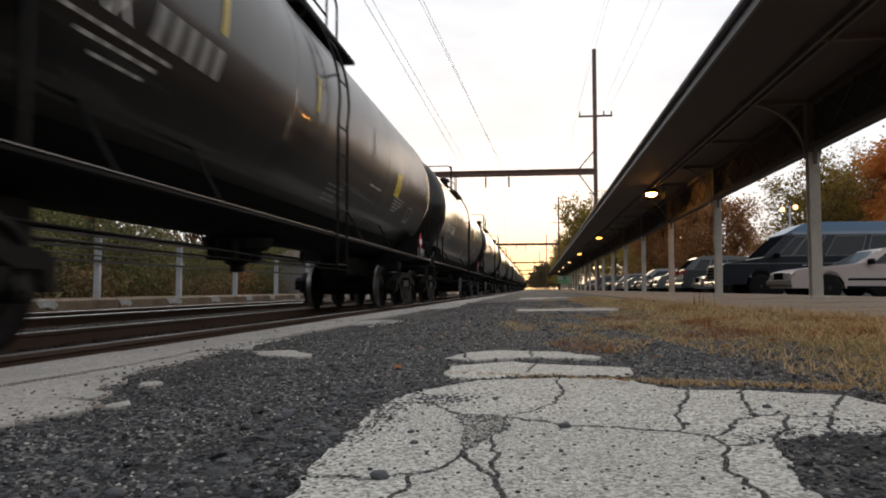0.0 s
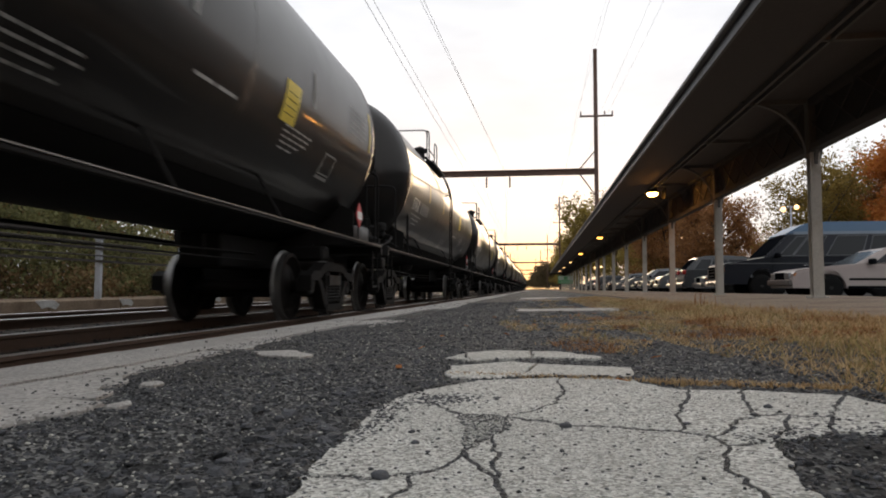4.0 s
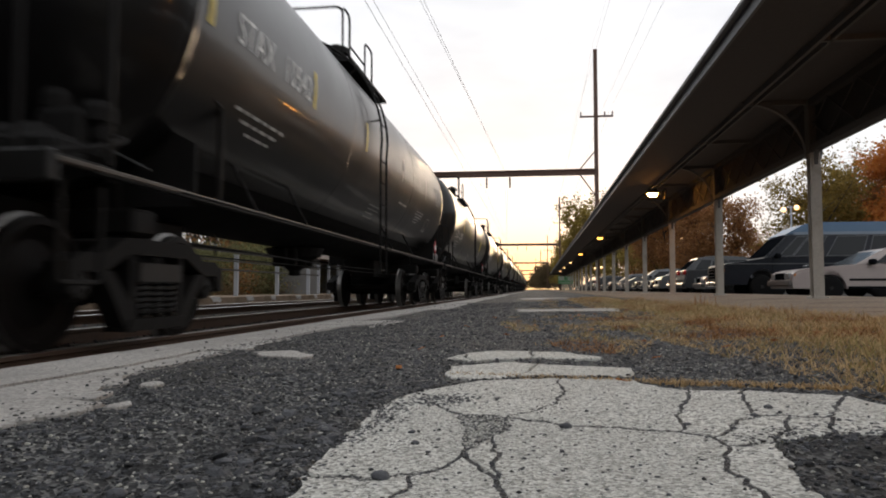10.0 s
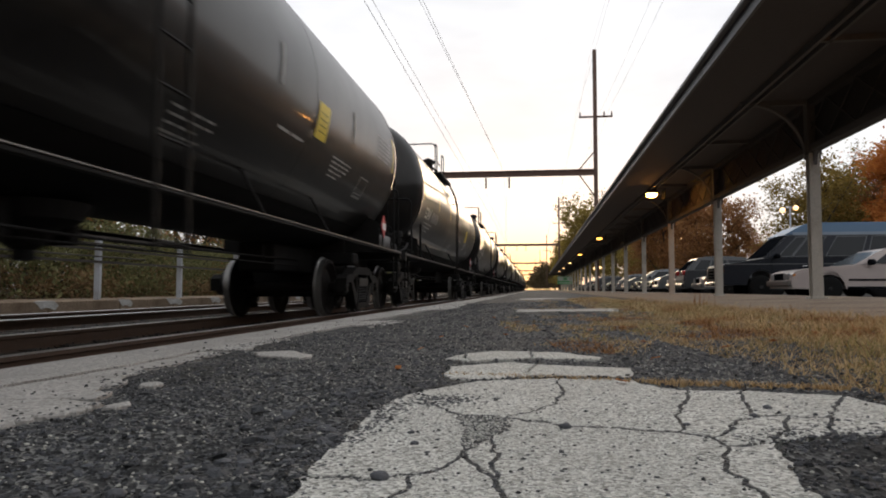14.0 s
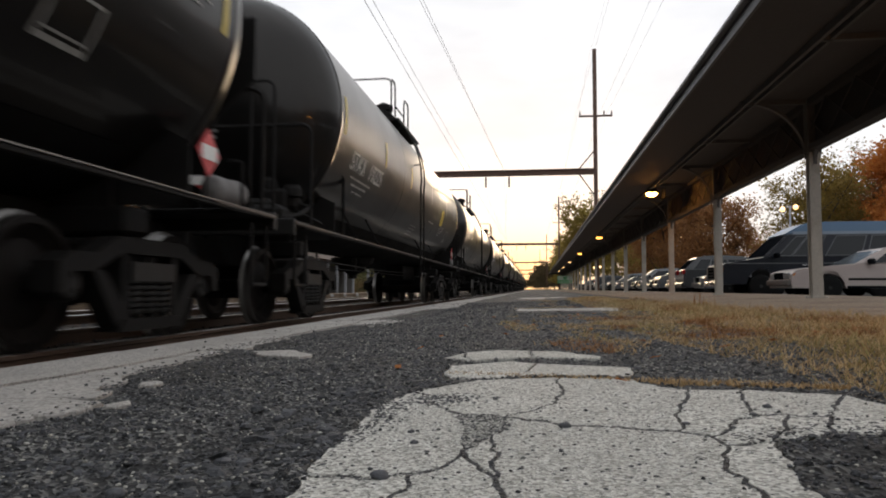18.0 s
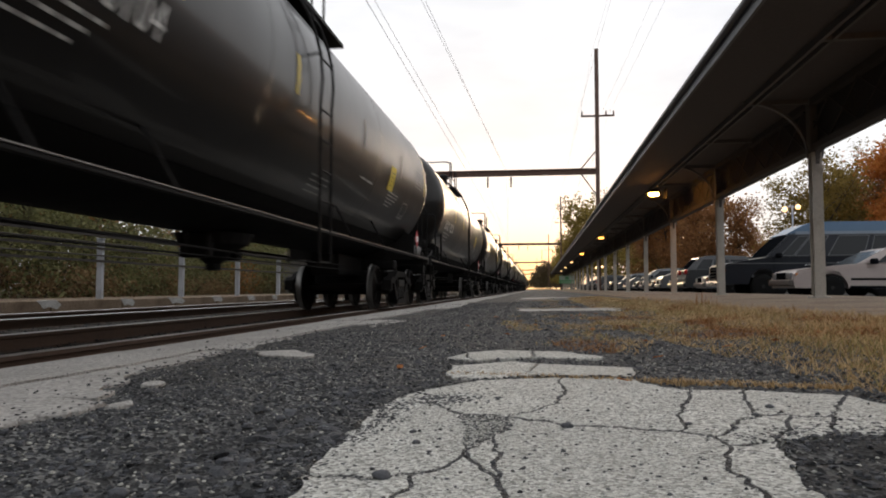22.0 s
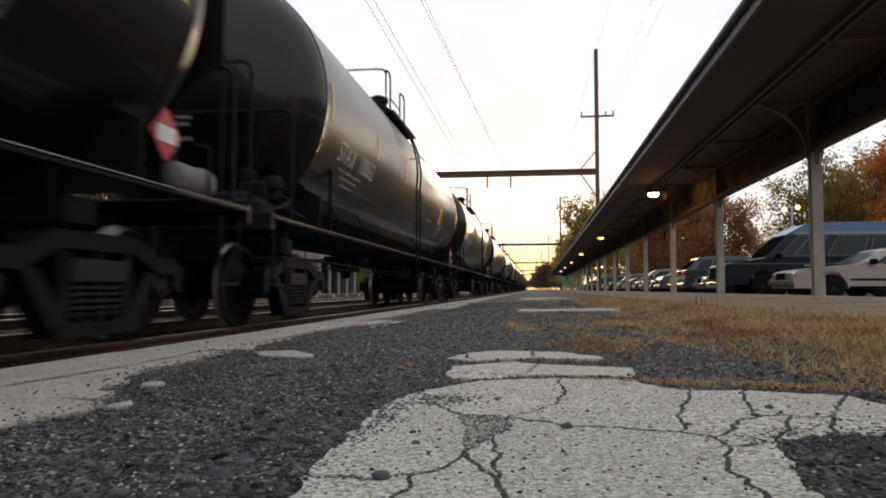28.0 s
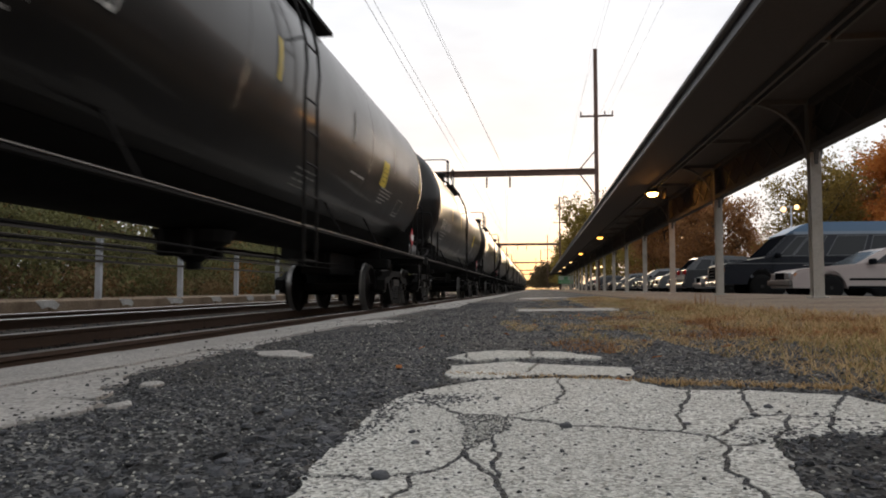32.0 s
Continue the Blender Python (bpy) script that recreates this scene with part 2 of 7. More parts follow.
M = {
    "tank": mat("black_tank_paint", (0.0048, 0.0047, 0.0050), 0.35, var=0.3, scale=1.1, fine=14, bump=0.04, bump_d=0.004,
                dirt=(0.050, 0.040, 0.030), dirt_at=0.50, dirt_amount=0.15, spec=0.26, spec_tint=(1.0, 0.92, 0.84), rnd=0.2, rough_var=0.07, coat=0.23, coat_rough=0.06),
    "under": mat("grimy_black_steel", (0.0105, 0.0096, 0.0090), 0.68, var=0.35, scale=3, fine=40, bump=0.2, dirt=(0.016, 0.012, 0.009), dirt_amount=0.5, spec=0.16),
    # near-black, so the tank's underside reads as shaded
    "belly_shade": mat("painted_belly_shade", (0.0062, 0.0058, 0.0056), 0.7, var=0.35, scale=2.5, fine=40, bump=0.2, dirt=(0.018, 0.014, 0.011), dirt_amount=0.4, spec=0.12),
    "steel": mat("worn_steel_edge", (0.22, 0.205, 0.19), 0.45, metal=0.5, var=0.3, scale=4, fine=60, bump=0.1, dirt=(0.06, 0.045, 0.035)),
    "wheel": mat("rusty_wheel_steel", (0.010, 0.008, 0.007), 0.6, metal=0.1, var=0.35, scale=6, fine=50, bump=0.15, dirt=(0.02, 0.016, 0.013), spec=0.15),
    "tread": mat("polished_wheel_rim", (0.24, 0.23, 0.22), 0.36, metal=0.9, var=0.25, scale=6, fine=60, bump=0.03),
    "railtop": mat("polished_rail_head", (0.66, 0.64, 0.61), 0.36, metal=0.9, var=0.15, scale=3, fine=50, bump=0.03),
    "rail": mat("rusty_rail_web", (0.085, 0.050, 0.032), 0.75, var=0.3, scale=8, fine=70, bump=0.25, dirt=(0.035, 0.024, 0.018)),
    "white": mat("white_stencil_paint", (0.78, 0.77, 0.74), 0.55, var=0.12, scale=9, fine=70, bump=0.0, dirt=(0.22, 0.20, 0.17), dirt_amount=0.45),
    "yellow": mat("yellow_reflective_tape", (0.62, 0.46, 0.06), 0.42, var=0.15, scale=8, fine=60, bump=0.0, dirt=(0.25, 0.18, 0.05)),
    "sticker": mat("yellow_warning_sticker", (0.74, 0.56, 0.05), 0.45, var=0.12, scale=8, fine=60, bump=0.0, dirt=(0.35, 0.28, 0.08), dirt_amount=0.35),
    "red": mat("red_placard", (0.55, 0.045, 0.05), 0.45, var=0.12, scale=8, fine=50, bump=0.0, dirt=(0.25, 0.05, 0.05)),
    "rust": mat("rust_brown_steel", (0.10, 0.052, 0.034), 0.7, var=0.3, scale=3, fine=30, bump=0.15, dirt=(0.05, 0.03, 0.022)),
    "girder": mat("dark_girder_paint", (0.055, 0.050, 0.047), 0.7, var=0.2, scale=3, fine=30, bump=0.1),
    "canopy_dark": mat("dark_painted_canopy_boards", (0.078, 0.070, 0.068), 0.75, var=0.2, scale=1.6, fine=24, bump=0.2, dirt=(0.06, 0.05, 0.045), dirt_amount=0.4),
    "fascia": mat("weathered_grey_fascia", (0.13, 0.13, 0.135), 0.6, var=0.2, scale=1.5, fine=24, bump=0.15, dirt=(0.12, 0.11, 0.10)),
    "column": mat("chalky_cream_column_paint", (0.44, 0.41, 0.36), 0.65, var=0.16, scale=3, fine=30, bump=0.12, dirt=(0.22, 0.18, 0.14), dirt_amount=0.45),
    "column_dark": mat("dull_grey_bracket_paint", (0.12, 0.112, 0.108), 0.65, var=0.2, scale=3, fine=30, bump=0.12),
    "concrete": speckled("exposed_aggregate_concrete", (0.55, 0.545, 0.495), (0.17, 0.168, 0.152), (0.80, 0.795, 0.745), 0.0065, patch=(0.37, 0.365, 0.33), bump=0.8),
    "edge_concrete": speckled("worn_platform_edge_concrete", (0.43, 0.41, 0.38), (0.28, 0.27, 0.25), (0.55, 0.53, 0.495), 0.012, patch=(0.29, 0.275, 0.252), patch_scale=2.5),
    "asphalt": speckled("crumbling_asphalt", (0.050, 0.050, 0.050), (0.012, 0.012, 0.013), (0.23, 0.23, 0.22), 0.0095, patch=(0.030, 0.0305, 0.033), patch_scale=4.0, grain=0.65, bump=1.0, stain=(0.045, 0.041, 0.033)),
    "kerb_white": speckled("worn_white_kerb_paint", (0.58, 0.57, 0.55), (0.40, 0.39, 0.37), (0.68, 0.67, 0.65), 0.02, patch=(0.36, 0.33, 0.30), patch_scale=3.0),
    "walkway": speckled("worn_tan_walkway_concrete", (0.28, 0.205, 0.142), (0.18, 0.13, 0.09), (0.36, 0.275, 0.195), 0.02, patch=(0.14, 0.098, 0.064), patch_scale=0.8, bump=0.2, stain=(0.11, 0.07, 0.04)),
    "lot": speckled("parking_lot_asphalt", (0.055, 0.053, 0.05), (0.04, 0.04, 0.04), (0.09, 0.085, 0.08), 0.03, patch=(0.05, 0.048, 0.045), patch_scale=0.4, spec=0.02, rough=0.95),
    "ballast": speckled("oil_stained_ballast", (0.045, 0.042, 0.038), (0.02, 0.019, 0.017), (0.12, 0.11, 0.10), 0.05, patch=(0.03, 0.028, 0.026), bump=1.0),
    "ground": speckled("leaf_littered_earth", (0.085, 0.075, 0.045), (0.05, 0.045, 0.025), (0.14, 0.10, 0.05), 0.08, patch=(0.10, 0.065, 0.035), patch_scale=0.2),
    "stone": mat("loose_dark_stone", (0.050, 0.052, 0.057), 0.7, var=0.45, scale=20, fine=120, bump=0.3, island=0.75),
    "pale_stone": mat("loose_pale_stone", (0.40, 0.395, 0.35), 0.8, var=0.2, scale=20, fine=120, bump=0.3, island=0.35),
    "aggregate": mat("embedded_pale_pebbles", (0.50, 0.495, 0.455), 0.8, var=0.2, scale=20, fine=120, bump=0.2, island=0.45),
    "tie": mat("creosoted_tie", (0.035, 0.027, 0.020), 0.85, var=0.35, scale=7, fine=60, bump=0.4),
    "bark": mat("grey_brown_bark", (0.065, 0.052, 0.040), 0.9, var=0.35, scale=5, fine=30, bump=0.5),
    "wire": mat("dull_copper_wire", (0.16, 0.15, 0.14), 0.6, metal=0.3, var=0.1, bump=0.0),
    "insulator": mat("brown_porcelain", (0.16, 0.10, 0.08), 0.3, var=0.15, bump=0.0),
    "fence": mat("galvanised_fence_paint", (0.44, 0.46, 0.50), 0.55, var=0.15, scale=4, fine=40, bump=0.1, dirt=(0.2, 0.18, 0.16)),
    "fence_bar": mat("dark_fence_rail_wood", (0.035, 0.028, 0.024), 0.7, var=0.25, scale=4, fine=40, bump=0.1),
    "rubber": mat("black_tyre_rubber", (0.012, 0.012, 0.012), 0.85, spec=0.08, var=0.2, scale=10, fine=80, bump=0.2),
    "chrome": mat("dull_chrome", (0.55, 0.55, 0.56), 0.25, metal=0.9, var=0.1, bump=0.0),
    "glass": glass_mat("dark_car_glass", (0.008, 0.009, 0.011)),
    # bases of the next two paled to carry part of the sky's reflection
    "pale_glass": glass_mat("sky_paled_windscreen", (0.035, 0.04, 0.044), 0.3, 0.03),
    "sky_glass": glass_mat("sky_paled_glossy_windscreen", (0.10, 0.115, 0.125), 0.10, 1.0),
    "grey_glass": glass_mat("grey_tinted_window", (0.016, 0.018, 0.020), 0.12, 0.25),
    "trim_grey": mat("dull_grey_trim", (0.10, 0.105, 0.11), 0.5, metal=0.3, var=0.1, bump=0.0),
    "amber": mat("amber_lens", (0.65, 0.22, 0.03), 0.25, bump=0.0),
    "tail": mat("red_lens", (0.35, 0.02, 0.02), 0.25, bump=0.0),
    "lens": mat("clear_headlamp_lens", (0.30, 0.31, 0.32), 0.3, spec=0.2, bump=0.0),
    "green": mat("green_sign_face", (0.13, 0.40, 0.17), 0.5, var=0.1, scale=2, bump=0.0),
    "sign_pale": mat("pale_mint_sign_panel", (0.50, 0.60, 0.50), 0.5, var=0.12, scale=3, bump=0.0),
    "lamp_warm": lamp_mat("sodium_lamp_glow", (1.0, 0.40, 0.07), 66.0),
    "lamp_pale": lamp_mat("pale_lamp_glow", (1.0, 0.56, 0.22), 2.6),
    "lamp_dim": lamp_mat("dim_sodium_glow", (1.0, 0.42, 0.07), 5.0),
    "dead_grass": leafy("dry_autumn_grass", (0.44, 0.29, 0.14), (0.62, 0.46, 0.25), 0.8, 0.3),
    "olive_grass": leafy("faded_olive_grass", (0.21, 0.18, 0.06), (0.36, 0.30, 0.12), 0.8, 0.3),
    "rust_grass": leafy("russet_dead_weeds", (0.28, 0.12, 0.045), (0.36, 0.20, 0.085), 0.8, 0.2),
    "leaf_orange": leafy("orange_autumn_leaves", (0.36, 0.11, 0.025), (0.54, 0.22, 0.05), 0.6, 0.5),
    "leaf_brown": leafy("brown_oak_leaves", (0.22, 0.105, 0.044), (0.38, 0.19, 0.07), 0.6, 0.5),
    "leaf_olive": leafy("olive_yellow_leaves", (0.15, 0.11, 0.028), (0.29, 0.20, 0.05), 0.6, 0.5),
    "leaf_bush": leafy("grey_olive_bush_leaves", (0.12, 0.125, 0.05), (0.26, 0.25, 0.11), 0.6, 0.4),
    "leaf_russet": leafy("dull_russet_undergrowth", (0.17, 0.10, 0.05), (0.32, 0.22, 0.11), 0.7, 0.3),
    "leaf_yellow": leafy("yellow_green_leaves", (0.20, 0.15, 0.03), (0.34, 0.25, 0.06)),
    "leaf_far": leafy("dusky_wood_leaves", (0.055, 0.046, 0.022), (0.14, 0.095, 0.04)),
}


def paint(name, rgb, rough=0.3, coat=0.4):
    return mat(name, rgb, rough, var=0.06, scale=1.5, fine=30, bump=0.0, dirt=tuple(0.6 * c + 0.015 for c in rgb), dirt_amount=0.25, coat=coat, coat_rough=0.08, spec=0.15 + 0.5 * coat, rough_var=0.05)


# ---- building helpers ----
def mesh_of(bm, name, material, smooth=False):
    bm.normal_update()
    me = bpy.data.meshes.new(name)
    bm.to_mesh(me)
    bm.free()
    for m in (material if isinstance(material, (list, tuple)) else (material,)):
        me.materials.append(m)
    if smooth:
        me.polygons.foreach_set("use_smooth", [True] * len(me.polygons))
    return me


def part(name, bm, material, parent, label="", smooth=False, at=None):
    """Links a bmesh (or a finished mesh) as one mesh object under a thing or a part."""
    me = bm if isinstance(bm, bpy.types.Mesh) else mesh_of(bm, name, material, smooth)
    ob = new(name, me)
    ob.parent = parent
    if at is not None:
        ob.matrix_basis = at
    if label:
        tagged(ob, label)
    return ob


def thing(name, label, category, at=None, group="", kind=""):
    ob = new(name)
    ob.empty_display_size = 0.2
    if at is not None:
        ob.matrix_basis = at
    return tagged(ob, label, category, group, kind)


def solid(name, bm, material, label, category, group="", kind="", smooth=False, at=None):
    ob = new(name, bm if isinstance(bm, bpy.types.Mesh) else mesh_of(bm, name, material, smooth))
    if at is not None:
        ob.matrix_basis = at
    return tagged(ob, label, category, group, kind)


def box(bm, x0, x1, y0, y1, z0, z1, bevel=0.0, mi=0):
    v = [bm.verts.new((x, y, z)) for x in (x0, x1) for y in (y0, y1) for z in (z0, z1)]
    fs = [bm.faces.new([v[i] for i in q]) for q in ((0, 1, 3, 2), (4, 6, 7, 5), (0, 4, 5, 1), (2, 3, 7, 6), (0, 2, 6, 4), (1, 5, 7, 3))]
    for f in fs:
        f.material_index = mi
    if bevel:
        es = list({e for f in fs for e in f.edges})
        bmesh.ops.bevel(bm, geom=es, offset=bevel, segments=1, affect="EDGES", profile=0.5)
    return bm


def boxes(*rows, bevel=0.0):
    bm = bmesh.new()
    for r in rows:
        box(bm, *r, bevel=bevel)
    return bm


def tube(bm, pts, r, seg=8, cap=True):
    """A round bar through the points."""
    pts = [Vector(p) for p in pts]
    rings = []
    for i, p in enumerate(pts):
        d = (pts[min(i + 1, len(pts) - 1)] - pts[max(i - 1, 0)]).normalized()
        a = d.orthogonal().normalized() if i == 0 else (rings[-1][1] - d * rings[-1][1].dot(d)).normalized()
        c = d.cross(a)
        rings.append(([bm.verts.new(p + (a * math.cos(k * math.tau / seg) + c * math.sin(k * math.tau / seg)) * r) for k in range(seg)], a))
    for (r0, _), (r1, _) in zip(rings, rings[1:]):
        for k in range(seg):
            bm.faces.new((r0[k], r0[(k + 1) % seg], r1[(k + 1) % seg], r1[k]))
    if cap:
        bm.faces.new(rings[0][0][::-1])
        bm.faces.new(rings[-1][0])
    return bm


def tubes(r, *lines, seg=8):
    bm = bmesh.new()
    for pts in lines:
        tube(bm, pts, r, seg)
    return bm


def revolve(bm, profile, axis="Y", seg=32, at=(0, 0, 0), mi=None):
    """Turns (radius, along) pairs round an axis through at."""
    rings = []
    for r, a in profile:
        ring = []
        for k in range(seg):
            c, s = r * math.cos(k * math.tau / seg), r * math.sin(k * math.tau / seg)
            p = {"Y": (c, a, s), "X": (a, c, s), "Z": (c, s, a)}[axis]
            ring.append(bm.verts.new((p[0] + at[0], p[1] + at[1], p[2] + at[2])))
        rings.append(ring)
    for i, (r0, r1) in enumerate(zip(rings, rings[1:])):
        for k in range(seg):
            f = bm.faces.new((r0[k], r0[(k + 1) % seg], r1[(k + 1) % seg], r1[k]))
            if mi:
                f.material_index = mi[i]
    bm.faces.new(rings[0][::-1])
    bm.faces.new(rings[-1])
    bmesh.ops.recalc_face_normals(bm, faces=bm.faces[:])
    return bm


def prism(bm, outline, lo, hi, axis="X", mi=0):
    """Extrudes a closed outline (pairs) along an axis from lo to hi."""
    def p(a, b, c):
        return {"X": (c, a, b), "Y": (a, c, b), "Z": (a, b, c)}[axis]
    v0 = [bm.verts.new(p(a, b, lo)) for a, b in outline]
    v1 = [bm.verts.new(p(a, b, hi)) for a, b in outline]
    k = len(outline)
    fs = [bm.faces.new(v0), bm.faces.new(v1[::-1])]
    for i in range(k):
        fs.append(bm.faces.new((v0[i], v1[i], v1[(i + 1) % k], v0[(i + 1) % k])))
    for f in fs:
        f.material_index = mi
    bmesh.ops.recalc_face_normals(bm, faces=fs)
    return bm


def quads(name, verts, faces, material, smooth=False):
    me = bpy.data.meshes.new(name)
    me.from_pydata(verts, [], faces)
    me.update()
    for m in (material if isinstance(material, (list, tuple)) else (material,)):
        me.materials.append(m)
    if smooth:
        me.polygons.foreach_set("use_smooth", [True] * len(me.polygons))
    return me


RAIL_Z, TRACK_X, TRACK2_X = -0.12, -4.09, -8.03
RAIL_H = 0.18


def bend(y):
    """How far the line has swung to the side at y, and its heading there."""
    d = max(0.0, y - 130.0)
    return -0.0048 * y - 4.0e-5 * d * d, -0.0048 - 8.0e-5 * d


# ---- ground, track bed, platforms ----
def plat_z(x):
    return 0.03 * x


bm = bmesh.new()
for x0, x1, y0, y1 in ((-900, 900, -300, 2400),):
    bm.faces.new([bm.verts.new(p) for p in ((x0, y0, -0.42), (x1, y0, -0.42), (x1, y1, -0.42), (x0, y1, -0.42))])
bmesh.ops.subdivide_edges(bm, edges=bm.edges[:], cuts=20, use_grid_fill=True)
solid("ground", bm, M["ground"], "brown leaf-littered earth reaching to the horizon", "ground", kind="structure")


def ribbon(y0, y1, step=20.0):
    ys = [y0 + (min(y1, 100.0) - y0) * i / 8 for i in range(9)]
    y = 100.0
    while y < y1:
        y += step
        ys.append(min(y, y1))
    return ys


def swept(outline, ys, x0, material, name, closed=True, mi=None):
    """Sweeps a cross-section (x, z) along the line, which swings aside far off."""
    verts, faces, k = [], [], len(outline)
    for y in ys:
        dx = bend(y)[0]
        verts += [(x0 + dx + a, y, b) for a, b in outline]
    for i in range(len(ys) - 1):
        for j in range(k if closed else k - 1):
            a, b = i * k + j, i * k + (j + 1) % k
            faces.append((a, b, b + k, a + k))
    if closed:
        faces += [tuple(range(k))[::-1], tuple(range((len(ys) - 1) * k, len(ys) * k))]
    me = quads(name, verts, faces, material)
    if mi:
        me.polygons.foreach_set("material_index", [mi[i % k] if i < (len(ys) - 1) * k else 0 for i in range(len(faces))])
    me.update()
    bm = bmesh.new()
    bm.from_mesh(me)
    bmesh.ops.recalc_face_normals(bm, faces=bm.faces[:])
    bm.to_mesh(me)
    bm.free()
    return me


LINE = ribbon(-30, 700)
BED = RAIL_Z - RAIL_H + 0.02
solid("ballast_bed", swept([(-4.8, BED - 0.1), (-4.5, BED - 0.02), (-3.6, BED), (1.9, BED), (1.9, BED - 0.1)], LINE, TRACK_X - 0.2, M["ballast"], "ballast_bed"), None,
      "dark oil-stained ballast under two tracks", "ballast", kind="structure")
solid("ballast_stones", (lambda rng: quads("ballast_stones", *(lambda v, f: (v, f))(*[
    (lambda P: ([q for p, s in P for q in ((p[0] - s, p[1], p[2]), (p[0] + s, p[1] - 0.3 * s, p[2]), (p[0], p[1] + s, p[2]), (p[0], p[1], p[2] + s * 0.9), )],
                [f for i in range(len(P)) for f in ((4 * i, 4 * i + 1, 4 * i + 3), (4 * i + 1, 4 * i + 2, 4 * i + 3), (4 * i + 2, 4 * i, 4 * i + 3))]))(
        [((rng.uniform(-9.0, -2.6), 1.5 + rng.random() ** 2 * 45, BED - 0.005), rng.uniform(0.018, 0.045)) for _ in range(9000)])][0]), M["stone"]))(random.Random(5)), None,
      "loose crushed ballast stones between the rails", "ballast", kind="stuff")

HEAD = RAIL_Z
rail_outline = [(-0.075, HEAD - RAIL_H), (0.075, HEAD - RAIL_H), (0.075, HEAD - 0.165), (0.012, HEAD - 0.145), (0.012, HEAD - 0.045), (0.036, HEAD - 0.036),
                (0.036, HEAD - 0.006), (0.028, HEAD), (-0.028, HEAD), (-0.036, HEAD - 0.006), (-0.036, HEAD - 0.036), (-0.012, HEAD - 0.045), (-0.012, HEAD - 0.145), (-0.075, HEAD - 0.165)]
head_outline = [(0.0372, HEAD - 0.030), (0.0372, HEAD - 0.005), (0.029, HEAD + 0.0012), (-0.029, HEAD + 0.0012), (-0.0372, HEAD - 0.005), (-0.0372, HEAD - 0.030)]
for tx in (TRACK_X, TRACK2_X):
    for side in (-0.7525, 0.7525):
        r_ = thing("rail", "rusty steel rail with a polished running head", "rail", group="rails of the two tracks")
        part("web", swept(rail_outline, LINE, tx + side, M["rail"], "web"), None, r_)
        part("running_head", swept(head_outline, LINE, tx + side, [M["rail"], M["railtop"]], "running_head", mi=[0, 1, 1, 1, 0, 0]), None, r_, "polished running head")

tie = mesh_of(boxes((-1.3, 1.3, -0.115, 0.115, -0.18, 0.0), bevel=0.012), "railroad_tie", M["tie"])
for tx in (TRACK_X, TRACK2_X):
    for i in range(85):
        y = 0.6 + i * 0.56
        solid("railroad_tie", tie, None, "dark creosoted wooden tie sunk in ballast", "railroad tie", group="ties under the rails",
              at=pose(tx + 0.02 * math.sin(i * 7.1), y, BED + 0.012, 0, 0, 0.8 * math.sin(i * 3.3)))

# the cracked slab: crossings of its cracks in plan, and the pieces between them
NODE = {
    "A": (-0.36, 0.98), "L1": (-0.378, 1.13), "L2": (-0.40, 1.30), "L3": (-0.40, 1.59), "L4": (-0.40, 1.86), "L5": (-0.347, 2.09), "L6": (-0.186, 2.285), "T1": (0.055, 2.33),
    "T2": (0.28, 2.265), "T3": (0.33, 2.105), "T4": (0.40, 2.04), "T5": (0.54, 2.01), "T6": (0.765, 1.90), "T7": (0.79, 1.76), "T8": (0.80, 1.56), "R0": (0.70, 1.44)}
NODE.update({
    "R1": (0.56, 1.425), "R2": (0.42, 1.36), "R3": (0.38, 1.15), "R4": (0.366, 1.0), "a": (0.07, 1.98), "b": (0.044, 1.82), "c": (-0.075, 1.63), "d": (-0.11, 1.655),
    "e": (-0.19, 1.643), "f": (-0.27, 1.85), "g": (-0.15, 1.46), "h": (-0.13, 1.295), "i": (-0.155, 1.18), "j": (-0.213, 1.124), "k": (-0.275, 1.09), "l": (-0.097, 1.18)})
NODE.update({
    "m": (-0.074, 1.09), "n": (-0.057, 0.99), "o": (0.037, 1.535), "p": (0.167, 1.50), "q": (0.27, 1.45), "r": (0.32, 1.393), "s": (0.333, 1.325), "t": (0.28, 1.166),
    "u": (0.293, 1.107), "v": (0.287, 1.0), "w": (-0.069, 1.273), "x": (-0.095, 1.40), "y": (0.338, 1.768), "z": (0.476, 1.73), "aa": (0.474, 1.626), "ab": (0.378, 1.50)})
NODE.update({"ac": (0.673, 1.735), "ad": (0.606, 1.594), "ae": (0.54, 1.63), "af": (0.473, 1.45), "B0": (-0.35, 0.55), "B1": (-0.16, 0.55), "B2": (-0.03, 0.55), "B3": (0.27, 0.55), "B4": (0.36, 0.55)})
PIECES = ["L4 L5 L6 T1 a b c d e f", "L1 L2 L3 L4 f e g h i j k", "B0 A L1 k j B1", "B1 j i h l m n B2", "h x w m l", "B2 n m w x c o p q r s t u v B3",
          "T1 T2 T3 T4 y q p o c b a", "T4 T5 z aa ab r q y", "T5 T6 ac ad ae aa z", "T6 T7 T8 R0 R1 ad ac", "aa ae af R2 s r ab", "ae ad R1 R2 af", "s R2 R3 R4 B4 B3 v u t"]
SLAB = [NODE[k] for k in "B0 A L1 L2 L3 L4 L5 L6 T1 T2 T3 T4 T5 T6 T7 T8 R0 R1 R2 R3 R4 B4".split()]

ARC_NEAR = [(-0.35, 2.52), (-0.335, 2.72), (-0.108, 2.83), (-0.03, 2.77), (0.32, 2.56), (0.312, 2.39), (0.28, 2.30), (0.012, 2.385), (-0.087, 2.345), (-0.22, 2.32), (-0.305, 2.36)]
ARC_FAR = [(-0.40, 3.04), (-0.33, 3.24), (-0.19, 3.36), (0.118, 3.235), (0.25, 2.97), (0.235, 2.87), (-0.054, 2.99), (-0.17, 2.96), (-0.30, 2.91)]


